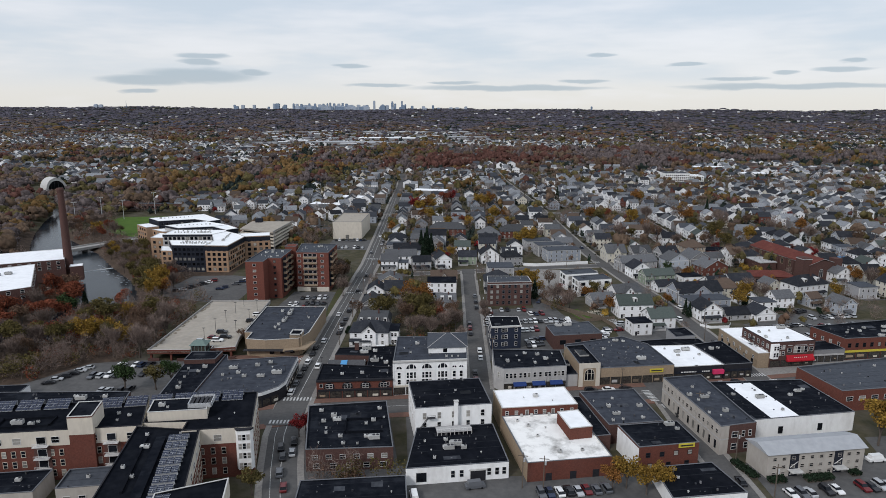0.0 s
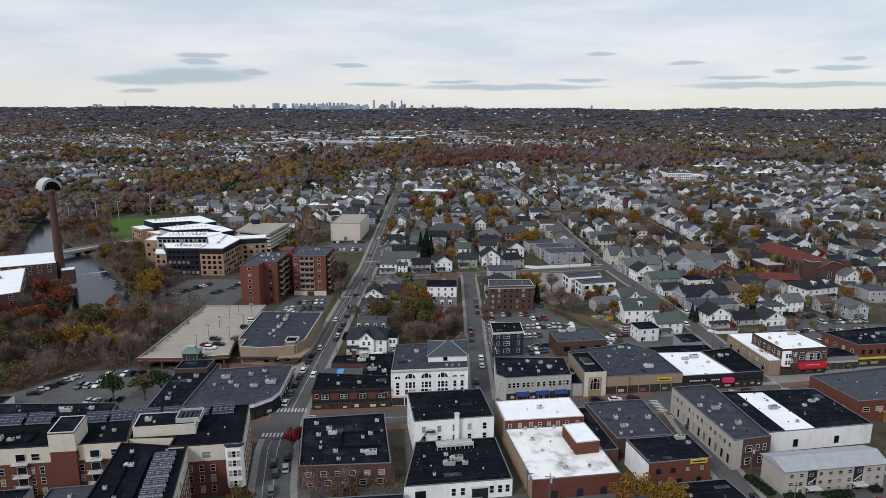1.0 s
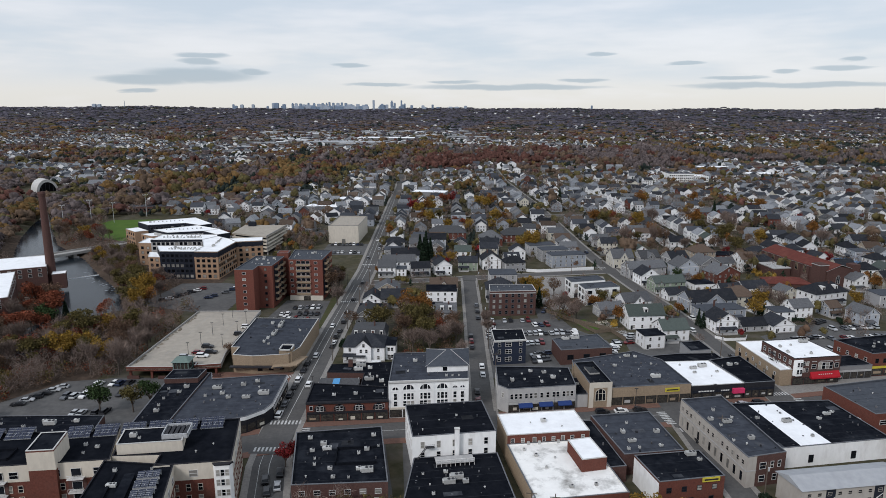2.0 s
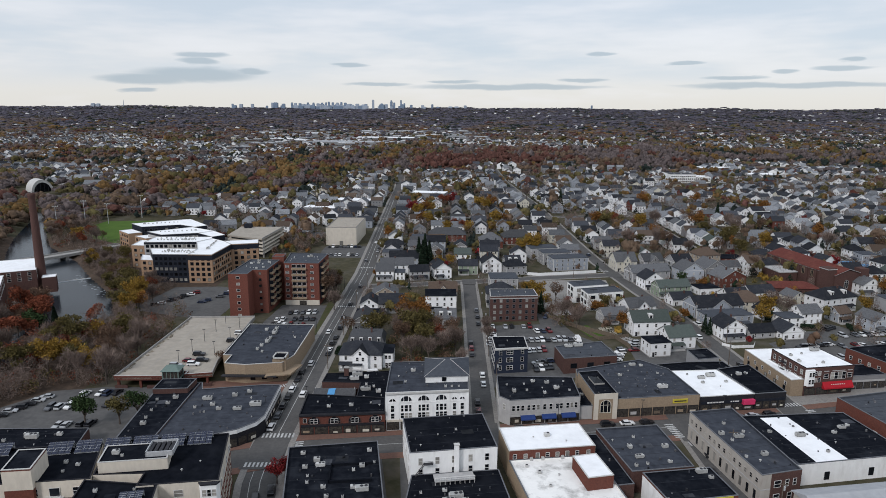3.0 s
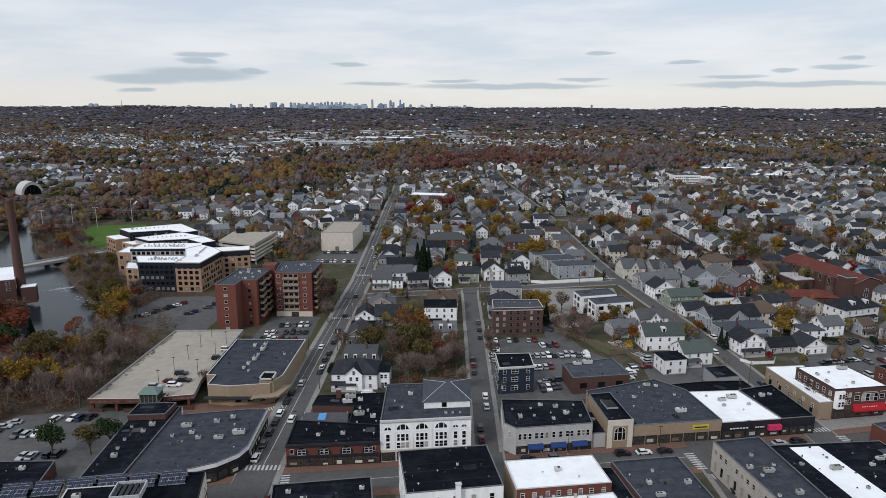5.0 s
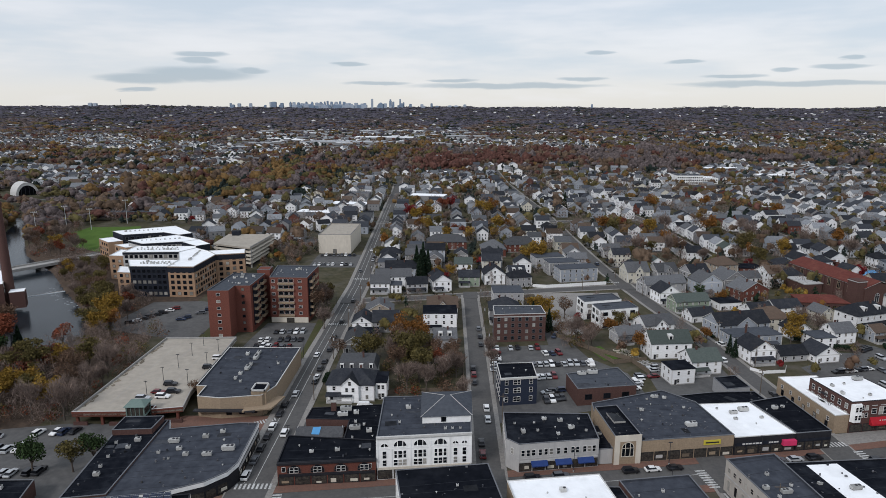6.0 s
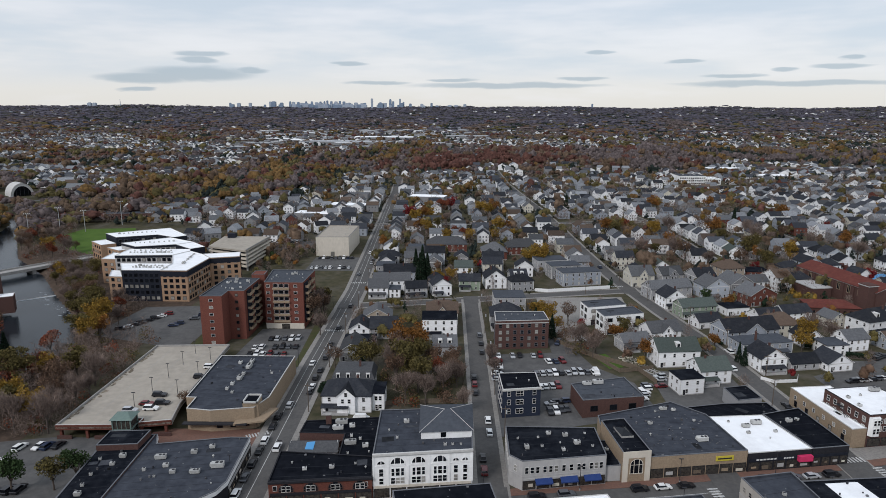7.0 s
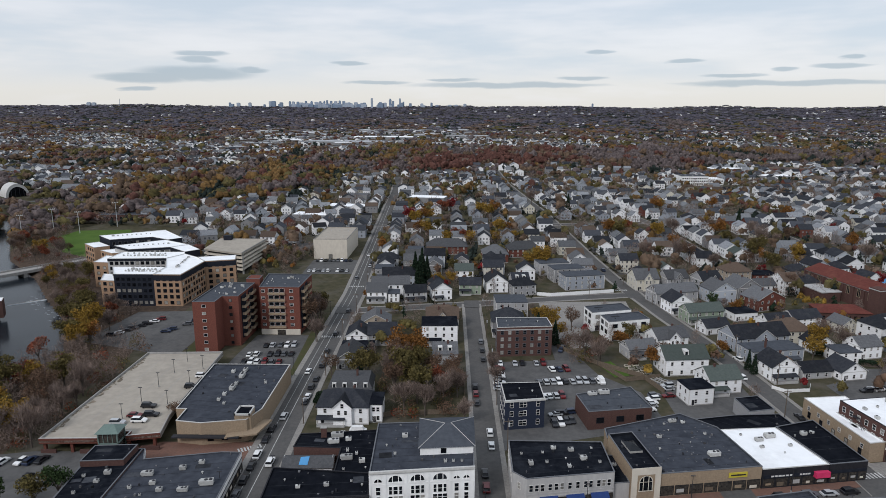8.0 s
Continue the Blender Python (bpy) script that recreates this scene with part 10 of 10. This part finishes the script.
def grow_domes():
    kinds = {}
    for (k, lobes, sides, wide), rows in DOMES.items():
        lc, lr = lobe_places(k, rows, lobes, wide)
        lc, lr = lc.reshape(-1, 1, 3), lr.reshape(-1, 1, 3)
        m = len(lc)
        d = []
        for e, turn in ((-0.45, 0), (0.12, 0.5), (0.72, 0)):
            a = (np.arange(sides) + turn) * 2 * np.pi / sides
            d.append(np.stack([np.cos(a) * math.cos(e), np.sin(a) * math.cos(e), np.full(sides, math.sin(e))], -1))
        d = np.concatenate(d + [np.array([[0, 0, 1.0]])])
        a = rs.uniform(0, 2 * np.pi, (m, 1))
        d = np.stack([d[:, 0] * np.cos(a) - d[:, 1] * np.sin(a), d[:, 0] * np.sin(a) + d[:, 1] * np.cos(a), np.repeat(d[None, :, 2], m, 0)], -1)
        v = lc + d * lr * rs.uniform(0.50, 1.30, (m, d.shape[1], 1))
        i = np.arange(sides)
        n = (i + 1) % sides
        q = np.concatenate([np.stack([i + sides * u, n + sides * u, n + sides * (u + 1), i + sides * (u + 1)], -1) for u in (0, 1)])
        t = np.stack([i + 2 * sides, n + 2 * sides, np.full(sides, 3 * sides)], -1)
        kinds.setdefault(k, []).append((v, q, t))
    for k, groups in kinds.items():
        vs, idx, tot, at = [], [], [], 0
        for v, q, t in groups:
            m, per = v.shape[:2]
            base = at + np.arange(m)[:, None, None] * per
            vs.append(v.reshape(-1, 3))
            idx += [(base + q).ravel(), (base + t).ravel()]
            tot += [np.full(m * len(q), 4), np.full(m * len(t), 3)]
            at += m * per
        vs, idx, tot = np.concatenate(vs), np.concatenate(idx).astype(np.int32), np.concatenate(tot).astype(np.int32)
        me = bpy.data.meshes.new("distant_trees")
        me.vertices.add(len(vs))
        me.vertices.foreach_set("co", vs.astype(np.float32).ravel())
        me.loops.add(len(idx))
        me.loops.foreach_set("vertex_index", idx)
        me.polygons.add(len(tot))
        me.polygons.foreach_set("loop_start", (np.cumsum(tot) - tot).astype(np.int32))
        me.polygons.foreach_set("loop_total", tot)
        me.materials.append(LEAF[k])
        me.update(calc_edges=True)
        tagged(new("distant_trees", me), f"rounded crowns of far trees, {LEAF[k].name.replace('_', ' ')}", "distant trees", kind="stuff")


def far_tree(k, px, py, r_, h_, n, size):
    d = rs.normal(size=(n, 3))
    d /= np.linalg.norm(d, axis=1)[:, None]
    rad = rs.uniform(0.3, 1, n)[:, None] ** 0.45
    z = float(land(px, py))
    c = np.array((px, py, z + h_ * 0.56)) + d * rad * np.array((r_, r_, h_ * 0.44))
    tv[k].append(leaf_quads(rs, c, n, size))


def mixed(**shares):
    return rs.choice(list(shares), p=list(shares.values()))


def kind_at(zn, px, py, y):
    """Which tree grows there: deep patches of one colour, broken up by single trees of another."""
    far = y >= 1000
    loose = rs.normal()
    size = 34 if not far else 46 if y < 1600 else 70 if y < 2600 else 110
    warm = 1.5 * patch(px, py * 0.3, size) + loose * 0.30
    dark = 1.5 * patch(px + 900, py * 0.3, size * 0.8) + rs.normal() * 0.30
    if zn == "belt":
        if y < 715:
            return mixed(far_mauve=0.42, far_brown=0.26, far_olive=0.20, far_dark=0.08, far_rust=0.04)
        b = 1.5 * patch(px + 70, py * 0.4, 26) + loose * 0.25
        if dark > 0.55 or (y < 790 and dark > 0.2):
            return "far_dark" if rs.rand() < 0.7 else "far_olive"
        if px < -270 and y < 900:
            return mixed(far_gold=0.52, far_brown=0.24, far_olive=0.18, far_rust=0.06) if b > -0.5 else mixed(far_brown=0.5, far_mauve=0.3, far_rust=0.2)
        return "far_gold" if b > 0.5 else "far_olive" if b > 0.2 else "far_brown" if b > -0.15 else "far_rust" if b > -0.6 else "far_mauve"
    if zn == "wood":
        if px < 235:
            return "far_rust" if warm > -0.1 else "far_brown" if warm > -0.6 else "far_mauve"
        if px < 470:
            return "far_mauve" if warm < 0.55 else "far_brown" if warm < 0.95 else "far_rust"
        return "far_dark" if dark > 0.6 else "far_gold" if warm > 0.8 else "far_olive" if warm > 0.45 else "far_brown" if warm > 0 else "far_mauve"
    # trees tinted with haze take over as the distance grows
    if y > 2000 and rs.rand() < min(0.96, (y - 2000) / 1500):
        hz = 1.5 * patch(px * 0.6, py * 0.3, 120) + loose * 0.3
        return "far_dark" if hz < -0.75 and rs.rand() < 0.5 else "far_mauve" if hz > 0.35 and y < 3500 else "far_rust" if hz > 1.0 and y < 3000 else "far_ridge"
    if far:
        if dark > (0.85 if px < 0.25 * py else 0.5):
            return "far_dark"
        if px > 0.25 * py and y < 2000 and warm > 0.5:
            return "far_gold" if warm > 0.9 else "far_olive"
        return "far_gold" if warm > 1.2 else "far_rust" if warm > 0.75 else "far_brown" if warm > -0.15 else "far_olive" if warm < -0.95 else "far_mauve"
    if warm > (0.62 if zn != "suburb" else 0.9):
        return mixed(yellow=0.25, orange=0.3, olive=0.3, rust=0.15)
    if dark > 0.8:
        return mixed(conifer=0.7, olive=0.3)
    return mixed(bare=0.68, brown=0.20, olive=0.12)


for y0, y1, step in ((400, 620, 8.5), (620, 1000, 9.5), (1000, 1600, 12.5), (1600, 2400, 18), (2400, 3300, 27), (3300, 4860, 36)):
    for y in np.arange(y0, y1, step if y0 < 2400 else step * 0.8):
        half = y * 0.72 + 60
        x = np.arange(-half, half, step)
        x = x + rs.uniform(-0.48, 0.48, len(x)) * step
        yy = y + rs.uniform(-0.48, 0.48, len(x)) * step
        roll = rs.rand(len(x))
        for px, py, rl in zip(x, yy, roll):
            zn = zone(px, py)
            if rl > {"belt": 1.0, "works": 0.34, "west": 0.80, "suburb": 0.95, "wood": 0.98, "hills": 0.90}[zn]:
                continue
            if zn == "suburb" and rl > 0.58 and patch(px, py, 55) < 0.4:
                continue
            if zn == "west" and y < 720:
                k = mixed(far_mauve=0.44, far_brown=0.28, far_olive=0.12, far_rust=0.12, far_gold=0.04)
            if zn in ("west", "hills") and 720 < y < 2600 and rl > 0.36 and patch(px * 0.55, py, 150 if y < 1600 else 230) > 0.15:
                continue
            if not clear_at(px, py, 0.6 if zn == "suburb" and y < 800 else -1.6) or (y < 1150 and near_road(px, py, 4.5)) or (y < 900 and float(river_side(px, py)) < 3):
                continue
            if -310 < px < -200 and 480 < py < 600 or (y < 470 and -250 < px < 100) or (-94 < px < -56 and py < 540) or (abs(px + 484) < 34 and 735 < py < 815) or (-470 < px < -350 and 706 < py < 748):
                continue
            if zn != "west" or y >= 720:
                k = kind_at(zn, px, py, y)
            big = 1.45 if rs.rand() < 0.12 else 1.0
            r_, h_ = rs.uniform(3.0, 6.2) * big, rs.uniform(7, 12) * (1.2 if zn in ("belt", "wood") else 0.88) * big
            if zn in ("belt", "west") and y < 1000:
                k = dict(bare="far_mauve", brown="far_brown", rust="far_rust", orange="far_gold" if rl < 0.5 else "far_brown", yellow="far_gold", olive="far_olive", conifer="far_dark").get(k, k)
            if y < 1000:
                if k == "bare":
                    twigs(k, px, py, r_, h_ * 1.1, 90 if y < 620 else 55, 0.10 if y < 620 else 0.16)
                elif zn in ("belt", "west"):
                    domes(k, px, py, r_ * 1.25, h_, 6, 6)
                    crown(k, px, py, r_ * 1.25, h_, 7, 5, 0.6)
                else:
                    k = dict(brown="far_brown", rust="far_rust", orange="far_gold", yellow="far_gold", olive="far_olive", conifer="far_dark").get(k, k)
                    domes(k, px, py, r_ * 0.8, h_ * 0.96, 5, 6)
                    crown(k, px, py, r_ * 0.88, h_, 6, 6, 0.42)
            elif y < 1600:
                domes(k, px, py, r_ * 1.35, h_, 4, 5)
            elif y < 2400:
                domes(k, px, py, r_ * 1.9, h_, 3, 5)
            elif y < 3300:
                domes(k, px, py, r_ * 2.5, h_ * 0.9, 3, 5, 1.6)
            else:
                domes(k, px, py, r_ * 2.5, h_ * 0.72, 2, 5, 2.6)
# rust-red crowns beside the mill
RUSTWOOD = [(-262, 232), (-205, 228), (-178, 262), (-188, 300), (-204, 330), (-222, 300), (-250, 262)]
for _ in range(90):
    px, py = rs.uniform(-262, -178), rs.uniform(228, 330)
    if inside(RUSTWOOD, px, py) and float(river_side(px, py)) > 1 and clear_at(px, py, -0.5):
        crown(rs.choice(["rust", "rust", "brown", "bare"]), px, py, rs.uniform(2.8, 4.6), rs.uniform(7, 12), 9, 24, 0.33)
for _ in range(60):
    px, py = rs.uniform(-182, -152), rs.uniform(258, 292)
    if float(river_side(px, py)) > 1 and clear_at(px, py, -0.8):
        crown(rs.choice(["rust", "rust", "brown"]), px, py, rs.uniform(2.8, 4.6), rs.uniform(8, 12), 9, 24, 0.33)
for _ in range(16):
    px, py = rs.uniform(-170, -152), rs.uniform(222, 236)
    if clear_at(px, py, -0.8):
        crown(rs.choice(["olive", "olive", "yellow"]), px, py, rs.uniform(2.0, 3.4), rs.uniform(5, 8), 8, 24, 0.28)
for kinds, x0, x1, y0, y1 in ((("far_rust", "far_rust", "far_brown"), -502, -460, 684, 718), (("far_gold", "far_olive"), -396, -370, 586, 612), (("far_mauve", "far_brown"), -372, -340, 556, 640)):
    for _ in range(26):
        px, py = rs.uniform(x0, x1), rs.uniform(y0, y1)
        if float(river_side(px, py)) > 0:
            k, r_, h_ = rs.choice(kinds), rs.uniform(4, 6.5), rs.uniform(9, 14)
            domes(k, px, py, r_, h_, 6, 6)
            crown(k, px, py, r_, h_, 7, 12, 0.5)
# small garden trees between the houses
YARD_A = [([(-46, 345), (8, 350), (8, 388), (-46, 376)], 22), ([(-46, 300), (-20, 300), (-20, 345), (-46, 345)], 12), ([(18, 336), (110, 345), (108, 400), (18, 390)], 26), ([(108, 275), (215, 300), (235, 425), (108, 410)], 75)]
YARD_B = [([(-46, 400), (95, 415), (95, 470), (-46, 470)], 44), ([(-130, 480), (-92, 480), (-62, 545), (-130, 560)], 24), ([(-118, 440), (-92, 440), (-92, 505), (-116, 505)], 34), ([(-236, 600), (-150, 556), (-120, 560), (-200, 625)], 14), ([(235, 300), (300, 320), (330, 440), (240, 425)], 30), ([(66, 300), (110, 300), (110, 345), (70, 340)], 12)]
for poly, n in YARD_A + YARD_B:
    x0, x1, y0, y1 = min(p[0] for p in poly), max(p[0] for p in poly), min(p[1] for p in poly), max(p[1] for p in poly)
    for _ in range(n * 3):
        px, py = rs.uniform(x0, x1), rs.uniform(y0, y1)
        if n and inside(poly, px, py) and clear_at(px, py, 0.4) and not near_road(px, py, 5.6):
            n -= 1
            k = rs.choice(["bare", "brown", "olive", "yellow", "orange", "conifer", "red", "green"], p=[0.46, 0.17, 0.12, 0.04, 0.06, 0.09, 0.03, 0.03])
            r_, h_ = rs.uniform(1.6, 3.4), rs.uniform(4.5, 9)
            if k == "bare":
                twigs(k, px, py, r_, h_, 150, 0.05)
            else:
                domes(k, px, py, r_ * 0.85, h_ * 0.96, 6, 6)
                crown(k, px, py, r_, h_, 8, 16, 0.26)
            near_cells.setdefault((int(px // 12), int(py // 12)), []).append((px, py, 1.5))
grow_crowns()
grow_domes()
# brush and saplings that close the riverside woods
BRUSH_A = [([(-150, 248), (-121.5, 246), (-121.5, 312), (-124, 332), (-160, 336), (-172, 312), (-172, 282), (-205, 262), (-195, 236)], 420), ([(-290, 215), (-200, 222), (-158, 236), (-196, 300), (-206, 296), (-246, 262), (-300, 290), (-340, 260)], 420), ([(-166, 322), (-150, 336), (-153, 378), (-178, 386), (-200, 416), (-207, 444), (-236, 480), (-254, 464), (-240, 434), (-214, 406), (-184, 362)], 520)]
BRUSH_B = [([(-300, 470), (-262, 476), (-240, 488), (-272, 512), (-300, 580), (-352, 640), (-352, 596), (-318, 535), (-288, 484)], 420), ([(-560, 400), (-330, 400), (-290, 425), (-330, 486), (-350, 530), (-385, 600), (-620, 700)], 900), ([(-176, 222), (-180, 252), (-148, 248), (-124, 252), (-121, 245), (-140, 241), (-153, 223), (-158, 214)], 240), ([(-20, 262), (5, 268), (5, 305), (-20, 318), (-24, 290)], 110)]
BRUSH_C = [([(-37, 157.2), (-12, 159.6), (-12.6, 162.6), (-37, 160.6)], 40), ([(-64, 346), (-58, 346), (-57, 374), (-64, 376)], 26), ([(50, 310), (64, 312), (60, 345), (50, 340)], 40), ([(-13, 168), (-11, 168), (-13.6, 197), (-18, 197)], 4), ([(-232, 470), (-200, 505), (-160, 512), (-95, 545), (-130, 500), (-158, 500), (-196, 508)], 60)]
for poly, n in BRUSH_A + BRUSH_B + BRUSH_C:
    x0, x1, y0, y1 = min(p[0] for p in poly), max(p[0] for p in poly), min(p[1] for p in poly), max(p[1] for p in poly)
    for _ in range(n):
        px, py = rs.uniform(x0, x1), rs.uniform(y0, y1)
        ins = False
        for i in range(len(poly)):
            a, b = poly[i - 1], poly[i]
            if (a[1] > py) != (b[1] > py) and px < (b[0] - a[0]) * (py - a[1]) / (b[1] - a[1]) + a[0]:
                ins = not ins
        if ins and float(river_side(px, py)) > 0.5 and free(px, py, 0.3):
            k = rs.choice(["bare", "brown", "rust", "olive"], p=[0.70, 0.11, 0.09, 0.10] if px < -30 else [0.2, 0.45, 0.05, 0.30])
            if k == "bare":
                twigs(k, px, py, rs.uniform(2, 3.8), rs.uniform(5, 11), 86, 0.05)
            else:
                far_tree(k, px, py, rs.uniform(1.6, 3), rs.uniform(2.5, 7), 80, 0.3)
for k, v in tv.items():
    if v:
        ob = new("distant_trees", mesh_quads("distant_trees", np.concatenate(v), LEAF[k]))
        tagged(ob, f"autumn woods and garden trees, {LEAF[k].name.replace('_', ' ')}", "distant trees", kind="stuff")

# ---- the city skyline on the horizon ----
# both tower colours hold the blue of the distance haze
M["tower_glass"] = mat("blue_grey_tower_haze", (0.20, 0.255, 0.335), (0.16, 0.21, 0.285), 0.02, 0.5)
M["tower_haze_pale"] = mat("pale_blue_tower_haze", (0.34, 0.385, 0.45), (0.28, 0.325, 0.39), 0.02, 0.7)


def skyscraper(x, w, top, pale=False, step=False):
    y = 4780.0
    z = float(land(x, y)) - 2
    th = thing("skyscraper", x, y, z, 0, "pale far-off city tower" if pale else "blue-grey far-off city tower", "skyscraper", "city skyline")
    h = top - z
    m = M["tower_haze_pale" if pale else "tower_glass"]
    if step:
        part("shaft", MB().box(-w / 2, w / 2, -w / 2, w / 2, 0, h * 0.86), m, th)
        part("crown", MB().box(-w * 0.32, w * 0.32, -w * 0.32, w * 0.32, h * 0.86, h), m, th)
    else:
        part("shaft", MB().box(-w / 2, w / 2, -w / 2, w / 2, 0, h).box(-w * 0.3, w * 0.3, -w * 0.3, w * 0.3, h, h + 2), m, th)


SKY = lambda px: (px - 784) / 1151.0 * 4780 * 0.977 - 6
SKYLINE_A = [(481, 134, 44, 0, 0), (475, 132, 18, 1, 0), (510, 138, 20, 0, 1), (516, 130, 26, 1, 0), (524, 128, 24, 0, 0), (538, 136, 18, 0, 0), (548, 138, 22, 0, 1), (556, 126, 30, 1, 0), (563, 134, 20, 0, 0), (570, 142, 18, 0, 1), (575, 146, 18, 0, 0), (582, 138, 22, 0, 0), (590, 136, 28, 1, 0)]
SKYLINE_B = [(597, 142, 20, 0, 0), (604, 136, 26, 0, 0), (613, 122, 30, 1, 0), (625, 124, 34, 1, 0), (640, 120, 30, 0, 0), (653, 156, 20, 1, 0), (668, 128, 24, 0, 0), (685, 154, 24, 0, 1), (690, 140, 20, 0, 0), (702, 155, 15, 0, 0), (708, 132, 16, 0, 0), (757, 122, 22, 0, 0), (440, 116, 26, 1, 0)]
SKYLINE_C = [(420, 114, 30, 1, 0), (405, 116, 18, 0, 0), (495, 120, 30, 0, 0), (530, 118, 34, 1, 0), (676, 120, 30, 1, 0), (720, 114, 26, 0, 0), (740, 112, 30, 1, 0), (158, 118, 34, 1, 1), (167, 112, 30, 1, 0), (815, 110, 30, 1, 0), (1037, 118, 16, 0, 0)]
for px, top, w, pale, st in SKYLINE_A + SKYLINE_B + SKYLINE_C:
    skyscraper(SKY(px), w * 0.72, 100 + (top - 100) * (0.76 if top > 150 else 0.60), bool(pale), bool(st))
sk = random.Random(9)
for i in range(70):
    px = sk.gauss(585, 48) if i < 52 else sk.uniform(400, 840)
    skyscraper(SKY(px), sk.uniform(9, 40), sk.triangular(96, 115 if i < 52 else 102, 102), sk.random() < 0.55, sk.random() < 0.3)
w = thing("radio_mast", SKY(212), 4780, 60, 0, "thin far-off mast on the ridge", "mast")
part("pole", MB().tube((0, 0, 0), (0, 0, 76), 3, 1.2, 5), M["tower_glass"], w)
